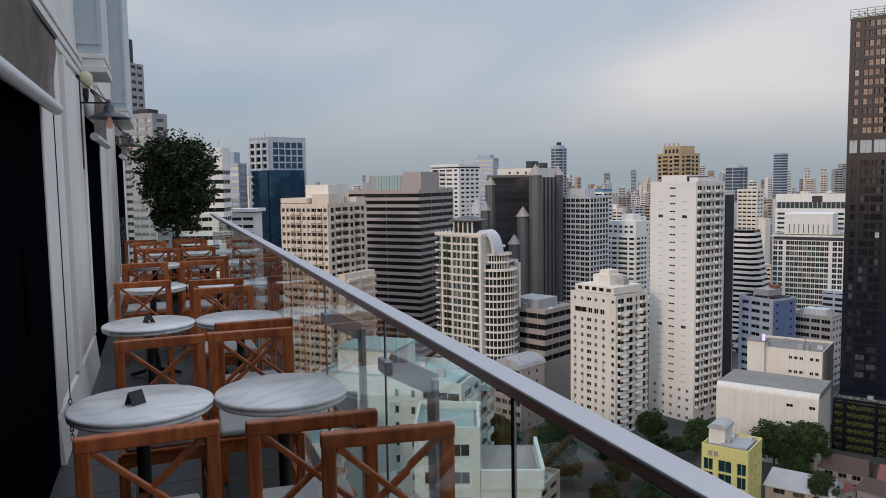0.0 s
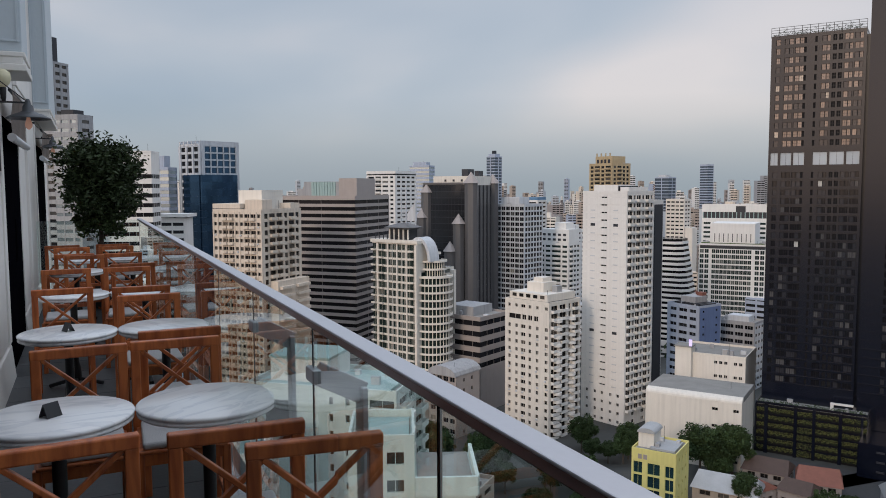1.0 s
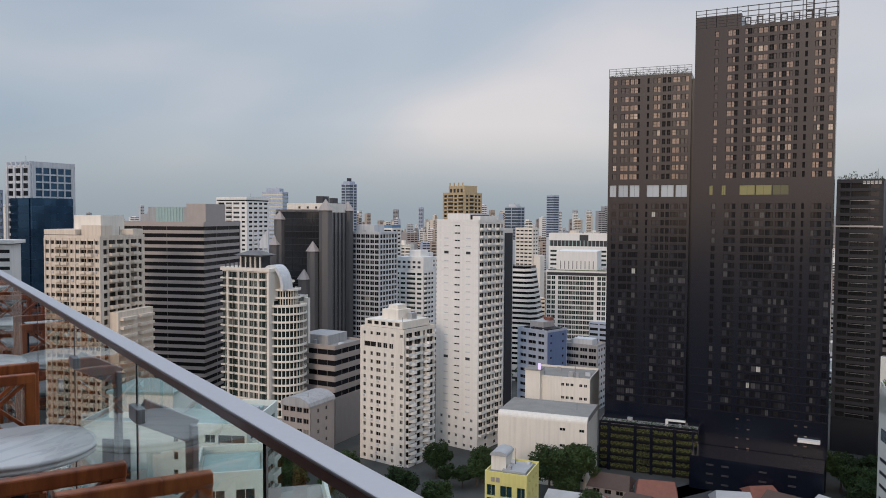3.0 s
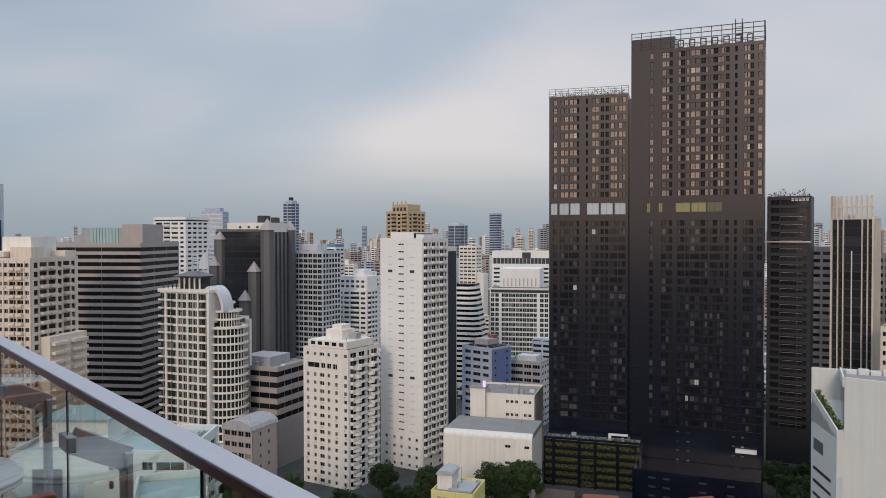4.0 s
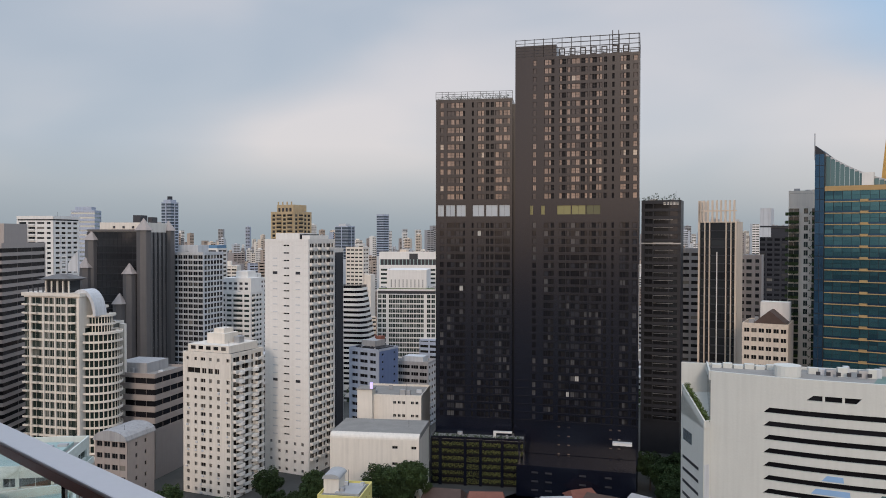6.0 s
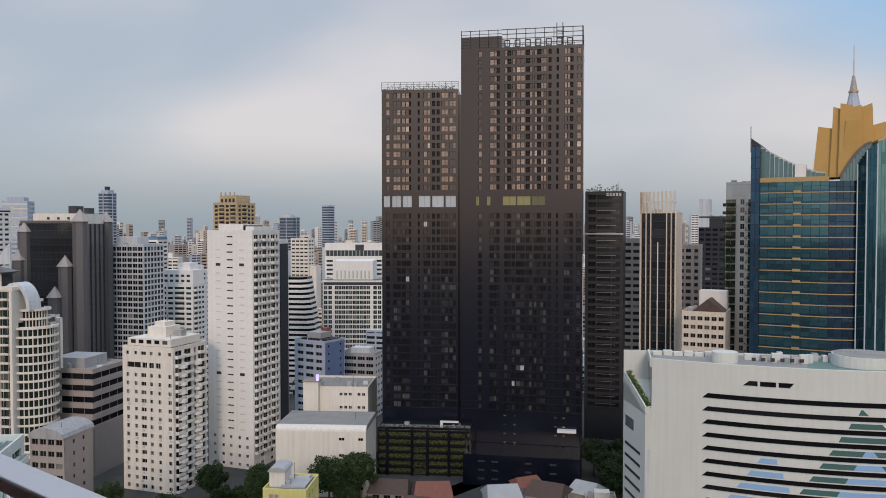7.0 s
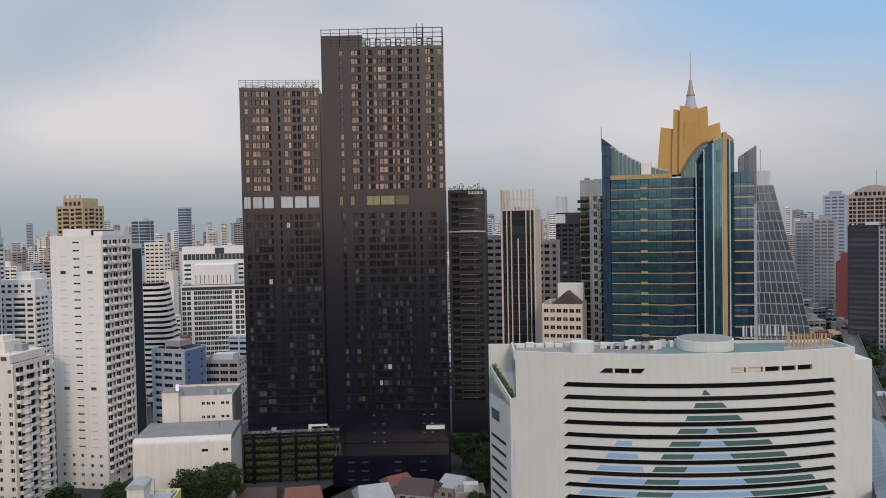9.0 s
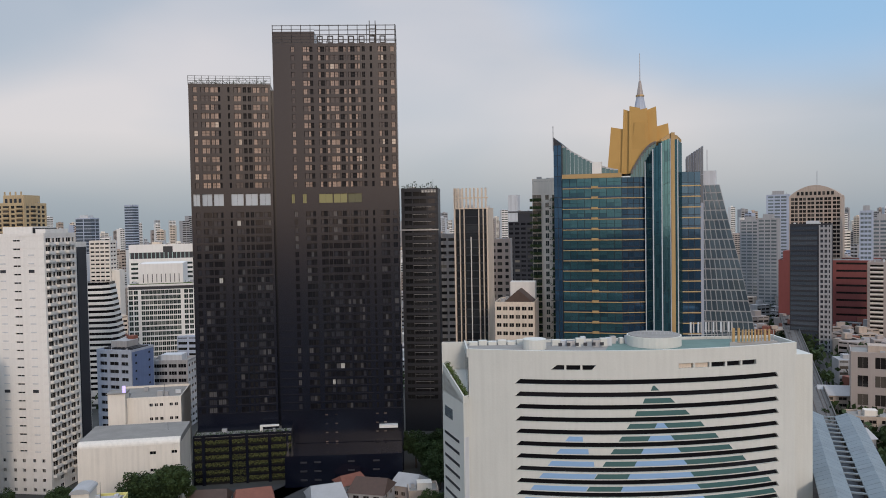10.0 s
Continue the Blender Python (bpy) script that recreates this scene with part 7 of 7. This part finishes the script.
    # pale blue-grey boxes projecting above the openings
    for a, b in ((7.32, 8.0), (12.3, 14.6)):
        root = new("bay_box")
        root.matrix_world = TR @ Matrix.Translation((WALL_S, a, 0))
        tagged(root, "pale blue-grey panelled box projecting over an opening", "bay", kind="structure")
        bm = bmesh.new()
        cube(bm, 0.0, 0.205, 0.0, b - a, 2.70, 8.5)
        part("body", bevelled(bm, 0.008), "panel_blue", root)
        for x0, x1, z0, z1 in ((0.0, 0.018, 2.78, 8.4), (0.165, 0.187, 2.78, 8.4), (0.018, 0.165, 2.78, 2.80)):
            bm = bmesh.new()
            cube(bm, x0, x1, -0.014, 0.0, z0, z1)
            part("panel_bead", bevelled(bm, 0.004), "panel_blue", root)
        for out, z0, z1, y0 in ((0.225, 2.66, 2.70, -0.025), (0.21, 2.60, 2.66, -0.015), (0.235, 2.545, 2.60, -0.03)):
            bm = bmesh.new()
            cube(bm, 0.02, out, y0, b - a, z0, z1)
            part("moulding", bevelled(bm, 0.006), "terrace_wall", root)


def awning(a, b):
    root = new("awning")
    root.matrix_world = TR @ Matrix.Translation((WALL_S, a, 0))
    tagged(root, "weathered grey-brown canvas awning with a white front tube", "awning", group="awnings over the openings")
    n, w = 24, b - a
    bm = bmesh.new()
    rows = []
    for k in range(9):
        v = k / 8
        rows.append([bm.verts.new((0.12 - 0.02 * v + 0.006 * math.sin(i * 1.3 + k), w * i / n, 2.38 - 0.37 * v + 0.004 * math.sin(i * 0.9))) for i in range(n + 1)])
    for r0, r1 in zip(rows, rows[1:]):
        for i in range(n):
            bm.faces.new((r0[i], r0[i + 1], r1[i + 1], r1[i])).smooth = True
    bmesh.ops.solidify(bm, geom=bm.faces[:], thickness=0.006)
    part("canvas", bm, "awning", root)
    bm = bmesh.new()
    bmesh.ops.create_cone(bm, cap_ends=True, segments=20, radius1=0.034, radius2=0.034, depth=w + 0.06, matrix=Matrix.Translation((0.105, w / 2, 2.0)) @ Matrix.Rotation(radians(90), 4, "X"))
    part("front_tube", bm, "tube", root, "white aluminium front tube")
    bm = bmesh.new()
    bar(bm, (0.10, 0.0, 2.39), (0.12, w + 0.01, 2.385), 0.02, 0.02)
    bar(bm, (0.0, w, 2.42), (0.125, w, 2.38), 0.02, 0.03)
    part("edge_strap", bm, "iron", root, "black edge strap")


def wall_lamp(q, z=2.27):
    root = new("wall_lamp")
    root.matrix_world = TR @ Matrix.Translation((WALL_S, q, z))
    tagged(root, "grey barn lamp on a black wall arm with a warm bulb", "lamp", group="wall lamps along the terrace")
    bm = bmesh.new()
    bar(bm, (0.03, 0, 0.0), (0.24, 0, 0.0), 0.014, 0.014)
    bar(bm, (0.03, 0, 0.18), (0.22, 0, 0.02), 0.008, 0.008)
    part("arm", bm, "iron", root)
    bm = bmesh.new()
    cube(bm, 0.0, 0.03, -0.035, 0.035, -0.55, 0.22)
    part("wall_plate", bevelled(bm, 0.004), "iron", root)
    bm = bmesh.new()
    lathe(bm, [(0.012, 0.03), (0.02, 0.012), (0.024, -0.012), (0.04, -0.03), (0.044, -0.066), (0.07, -0.082), (0.115, -0.097), (0.163, -0.122), (0.168, -0.131), (0.155, -0.127), (0.09, -0.1), (0.03, -0.088)], 28)
    shade = part("shade", bm, "shade_metal", root, "grey enamelled dish shade", at=Matrix.Translation((0.24, 0, 0)))
    bm = bmesh.new()
    lathe(bm, [(0.012, -0.1), (0.015, -0.13), (0.028, -0.17), (0.026, -0.195), (0.008, -0.215)], 16)
    part("bulb", bm, "filament", shade, "clear bulb with warm filament")


def globe_lamp(q):
    root = new("globe_lamp")
    root.matrix_world = TR @ Matrix.Translation((WALL_S + 0.06, q, 2.4))
    tagged(root, "small opal globe lamp on the wall", "lamp")
    bm = bmesh.new()
    lathe(bm, [(0.02, 0.0), (0.05, 0.03), (0.062, 0.075), (0.055, 0.12), (0.02, 0.145)], 18)
    part("globe", bm, "globe", root)
    bm = bmesh.new()
    lathe(bm, [(0.012, -0.12), (0.02, -0.08), (0.024, -0.01), (0.02, 0.004)], 12)
    cube(bm, -0.06, 0.0, -0.012, 0.012, -0.06, -0.035)
    part("socket", bm, "iron", root)


def balustrade():
    root = new("glass_balustrade")
    root.matrix_world = TR
    tagged(root, "frameless glass balustrade with a flat aluminium top rail", "balustrade")
    step, q0 = 0.97, 2.37
    joints = [q0 + step * i for i in range(-5, 10)]
    stops = [-2.95] + [j for j in joints if -2.9 < j < END_Q - 0.1] + [END_Q]
    for a, b in zip(stops, stops[1:]):
        bm = bmesh.new()
        cube(bm, RAIL_S - 0.007, RAIL_S + 0.007, a + 0.008, b - 0.008, 0.02, 1.125)
        ob = part("glass_panel", bm, "clear", root)
        ob.visible_shadow = False
        bm = bmesh.new()
        cube(bm, RAIL_S - 0.006, RAIL_S + 0.006, b - 0.0065, b + 0.0065, 0.02, 1.12)
        part("joint", bm, "iron", root, "dark seal between panels")
    bm = bmesh.new()
    cube(bm, RAIL_S - 0.026, RAIL_S + 0.031, -2.95, END_Q + 0.03, 1.157, 1.165)
    part("top_rail", bevelled(bm, 0.003), "rail", root, "flat brushed aluminium top rail")
    bm = bmesh.new()
    cube(bm, RAIL_S - 0.0245, RAIL_S + 0.0295, -2.95, END_Q + 0.02, 1.139, 1.157)
    part("rail_channel", bm, "rail_reflection", root, "channel under the rail with a brown reflection in its colour")
    bm = bmesh.new()
    cube(bm, RAIL_S - 0.05, RAIL_S + 0.06, -2.95, END_Q, -0.01, 0.03)
    part("base_channel", bm, "steel", root)
    # end panel across the terrace
    for i in range(1):
        bm = bmesh.new()
        cube(bm, WALL_S, RAIL_S - 0.012, END_Q - 0.007, END_Q + 0.007, 0.02, 1.15)
        ob = part("glass_panel", bm, "clear", root)
        ob.visible_shadow = False
    # sloped steel braces outside two of the joints
    for q in (q0, q0 + step, q0 - 2 * step):
        bm = bmesh.new()
        bar(bm, (RAIL_S + 0.01, q, 0.985), (RAIL_S + 0.17, q, 0.90), 0.02, 0.075, up=(0, 0, 1))
        bar(bm, (RAIL_S + 0.165, q, 0.925), (RAIL_S + 0.17, q, 0.0), 0.075, 0.02, up=(1, 0, 0))
        cube(bm, RAIL_S - 0.02, RAIL_S + 0.02, q - 0.045, q + 0.045, 0.955, 1.0)
        part("brace", bevelled(bm, 0.004), "steel", root, "brushed steel brace")


def table(s, q, card=False, turn=0.0):
    root = new("round_table")
    root.matrix_world = TR @ Matrix.Translation((s, q, 0)) @ Matrix.Rotation(turn, 4, "Z")
    tagged(root, "round white veined marble cafe table on a black iron pedestal", "table", group="marble tables along the terrace")
    r = 0.266
    bm = bmesh.new()
    lathe(bm, [(0.02, 0.708), (r - 0.03, 0.708), (r - 0.014, 0.710), (r - 0.004, 0.717), (r - 0.003, 0.724), (r - 0.009, 0.731), (r - 0.003, 0.7325), (r, 0.739), (r - 0.002, 0.745), (r - 0.010, 0.7495), (0.02, 0.7501)], 56)
    part("tabletop", bm, "marble", root)
    bm = bmesh.new()
    lathe(bm, [(0.10, 0.694), (0.10, 0.707), (0.03, 0.707), (0.026, 0.68), (0.024, 0.2), (0.035, 0.16), (0.04, 0.08), (0.03, 0.05)][::-1], 20)
    part("pedestal", bm, "iron", root)
    for k in range(4):
        a = math.pi / 4 + k * math.pi / 2
        bm = bmesh.new()
        bar(bm, (0.0, 0, 0.075), (0.2 * math.cos(a), 0.2 * math.sin(a), 0.02), 0.035, 0.03, up=(0, 0, 1))
        part("foot", bevelled(bm, 0.006), "iron", root)
    if card:
        cr = new("menu_card")
        cr.matrix_world = TR @ Matrix.Translation((s + card[0], q + card[1], 0.7505)) @ Matrix.Rotation(card[2], 4, "Z")
        tagged(cr, "small folded black card standing on a marble table", "card")
        bm = bmesh.new()
        bar(bm, (-0.024, 0, 0.0), (0, 0, 0.05), 0.06, 0.0022, up=(1, 0, 0))
        bar(bm, (0.024, 0, 0.0), (0, 0, 0.05), 0.06, 0.0022, up=(1, 0, 0))
        part("leaf", bm, "card", cr)


def make_chair():
    """X-back wooden chair; its back stands on the -y side, the seat reaches to +y."""
    root = new("dining_chair")
    tagged(root, "orange-brown wooden cafe chair with crossed back and pale cushion", "chair", group="wooden chairs along the terrace")
    w, h = 0.181, 0.85
    for x in (-w, w):
        bm = bmesh.new()
        cube(bm, x - 0.021, x + 0.021, -0.018, 0.018, 0.44, h - 0.04)
        bar(bm, (x, -0.03, 0.0), (x, 0, 0.46), 0.036, 0.036, up=(0, 1, 0))
        part("back_post", bevelled(bm, 0.005), "wood", root)
        bm = bmesh.new()
        bar(bm, (x, 0.40, 0.0), (x, 0.39, 0.43), 0.036, 0.036, up=(0, 1, 0))
        part("leg", bevelled(bm, 0.005), "wood", root)
        bm = bmesh.new()
        cube(bm, x - 0.012, x + 0.012, 0.018, 0.38, 0.375, 0.425)
        part("side_rail", bevelled(bm, 0.003), "wood", root)
        bm = bmesh.new()
        cube(bm, x - 0.01, x + 0.01, 0.0, 0.385, 0.16, 0.185)
        part("stretcher", bevelled(bm, 0.003), "wood", root)
    bm = bmesh.new()
    cube(bm, -w - 0.023, w + 0.023, -0.02, 0.02, h - 0.045, h)
    part("top_rail", bevelled(bm, 0.006), "wood", root)
    bm = bmesh.new()
    cube(bm, -w + 0.02, w - 0.02, -0.014, 0.014, 0.50, 0.535)
    part("lower_rail", bevelled(bm, 0.004), "wood", root)
    for sgn, y in ((1, 0.004), (-1, -0.004)):
        bm = bmesh.new()
        bar(bm, (-sgn * (w - 0.025), y, 0.53), (sgn * (w - 0.025), y, h - 0.045), 0.017, 0.028, up=(0, 1, 0))
        part("cross_bar", bevelled(bm, 0.003), "wood", root)
    bm = bmesh.new()
    cube(bm, -w + 0.012, w - 0.012, 0.385, 0.405, 0.375, 0.425)
    part("front_rail", bevelled(bm, 0.003), "wood", root)
    bm = bmesh.new()
    cube(bm, -w + 0.012, w - 0.012, -0.01, 0.01, 0.375, 0.425)
    part("back_rail", bevelled(bm, 0.003), "wood", root)
    bm = bmesh.new()
    cube(bm, -w - 0.005, w + 0.005, 0.022, 0.415, 0.426, 0.444)
    part("seat", bevelled(bm, 0.006), "wood", root)
    bm = bmesh.new()
    cube(bm, -w + 0.012, w - 0.012, 0.03, 0.405, 0.445, 0.478)
    part("cushion", bevelled(bm, 0.014, 3), "cushion", root, "pale grey woven cushion")
    return root


def potted_tree():
    root = new("potted_tree")
    root.matrix_world = TR @ Matrix.Translation((0.17, 11.2, 0))
    tagged(root, "leafy dark green potted tree at the end of the terrace", "tree")
    bm = bmesh.new()
    lathe(bm, [(0.16, 0.0), (0.2, 0.02), (0.235, 0.46), (0.25, 0.48), (0.25, 0.52), (0.22, 0.52), (0.2, 0.47)], 28)
    part("pot", bm, "pot", root, "dark round planter")
    add_part("trunk", trunk_mesh("trunk", 1.25, 0.035, 9, 0.36, M["bark"], 4), root, at=Matrix.Translation((0, 0, 0.45)))
    for k, (dz, rx, rz, cl) in enumerate(((1.86, 0.60, 0.46, 165), (1.46, 0.60, 0.30, 95), (1.14, 0.4, 0.22, 36))):
        add_part("crown", leaf_crown("crown", rx, rz, cl, 55, 0.036, M["leaf_potted"], 30 + k), root, at=Matrix.Translation((0, 0, dz)))


def pilaster_chain():
    root = new("awning_chain")
    root.matrix_world = TR @ Matrix.Translation((WALL_S + 0.075, 4.86, 0))
    tagged(root, "dark chain and hook hanging on the pilaster", "chain")
    bm = bmesh.new()
    for i in range(9):
        m = Matrix.Translation((0, 0, 0.10 + 0.026 * i)) @ Matrix.Rotation(radians(90 * (i % 2)), 4, "Z")
        for a, b in (((-0.008, 0, 0), (-0.008, 0, 0.036)), ((0.008, 0, 0), (0.008, 0, 0.036)), ((-0.008, 0, 0), (0.008, 0, 0)), ((-0.008, 0, 0.036), (0.008, 0, 0.036))):
            bar(bm, m @ Vector(a), m @ Vector(b), 0.004, 0.004, up=(0.3, 1, 0.2))
    part("links", bm, "iron", root)
    bm = bmesh.new()
    bar(bm, (0, 0, 0.34), (0, 0, 2.4), 0.006, 0.006)
    part("cord", bm, "iron", root)


terrace_shell()
for a, b in ((-2.4, 4.72), (7.3, 8.95), (11.95, 14.2)):
    awning(a, b)
wall_lamp(7.12)
wall_lamp(12.0)
globe_lamp(7.25)
balustrade()
pilaster_chain()

TABLES = [3.10, 4.92, 6.71, 8.58, 10.02]
for i, q in enumerate(TABLES):
    table(-0.11, q, card={0: (-0.02, -0.02, -0.9), 1: (0.0, 0.0, 0.5)}.get(i, False), turn=i * 1.1)
    table(0.42, q - 0.02, turn=i * 1.7 + 0.6)

chair = make_chair()
# across, along, facing and twist of each chair
places = [(-0.07, 2.40, 0, 3), (0.41, 2.35, 0, -3), (0.60, 2.14, 0, -7),
          (-0.04, 3.86, 180, 2), (0.38, 3.88, 180, -2), (0.43, 4.15, 0, 1), (-0.17, 6.22, 0, 2), (0.38, 5.62, 180, 1), (0.36, 6.12, 0, -2),
          (-0.18, 7.72, 180, 1), (0.33, 7.70, 180, -2), (0.40, 8.06, 0, 1), (-0.04, 9.30, 180, -1), (0.36, 9.42, 0, 2),
          (-0.18, 10.60, 180, -1), (0.33, 10.62, 180, 1), (-0.14, 9.52, 0, 1), (-0.30, 11.05, 0, 2), (0.30, 11.05, 0, -2)]
for k, (s, q, face, twist) in enumerate(places):
    m = TR @ Matrix.Translation((s, q, 0)) @ Matrix.Rotation(radians(face + twist), 4, "Z")
    if k == 0:
        chair.matrix_world = m
    else:
        copy_thing(chair, m)
potted_tree()
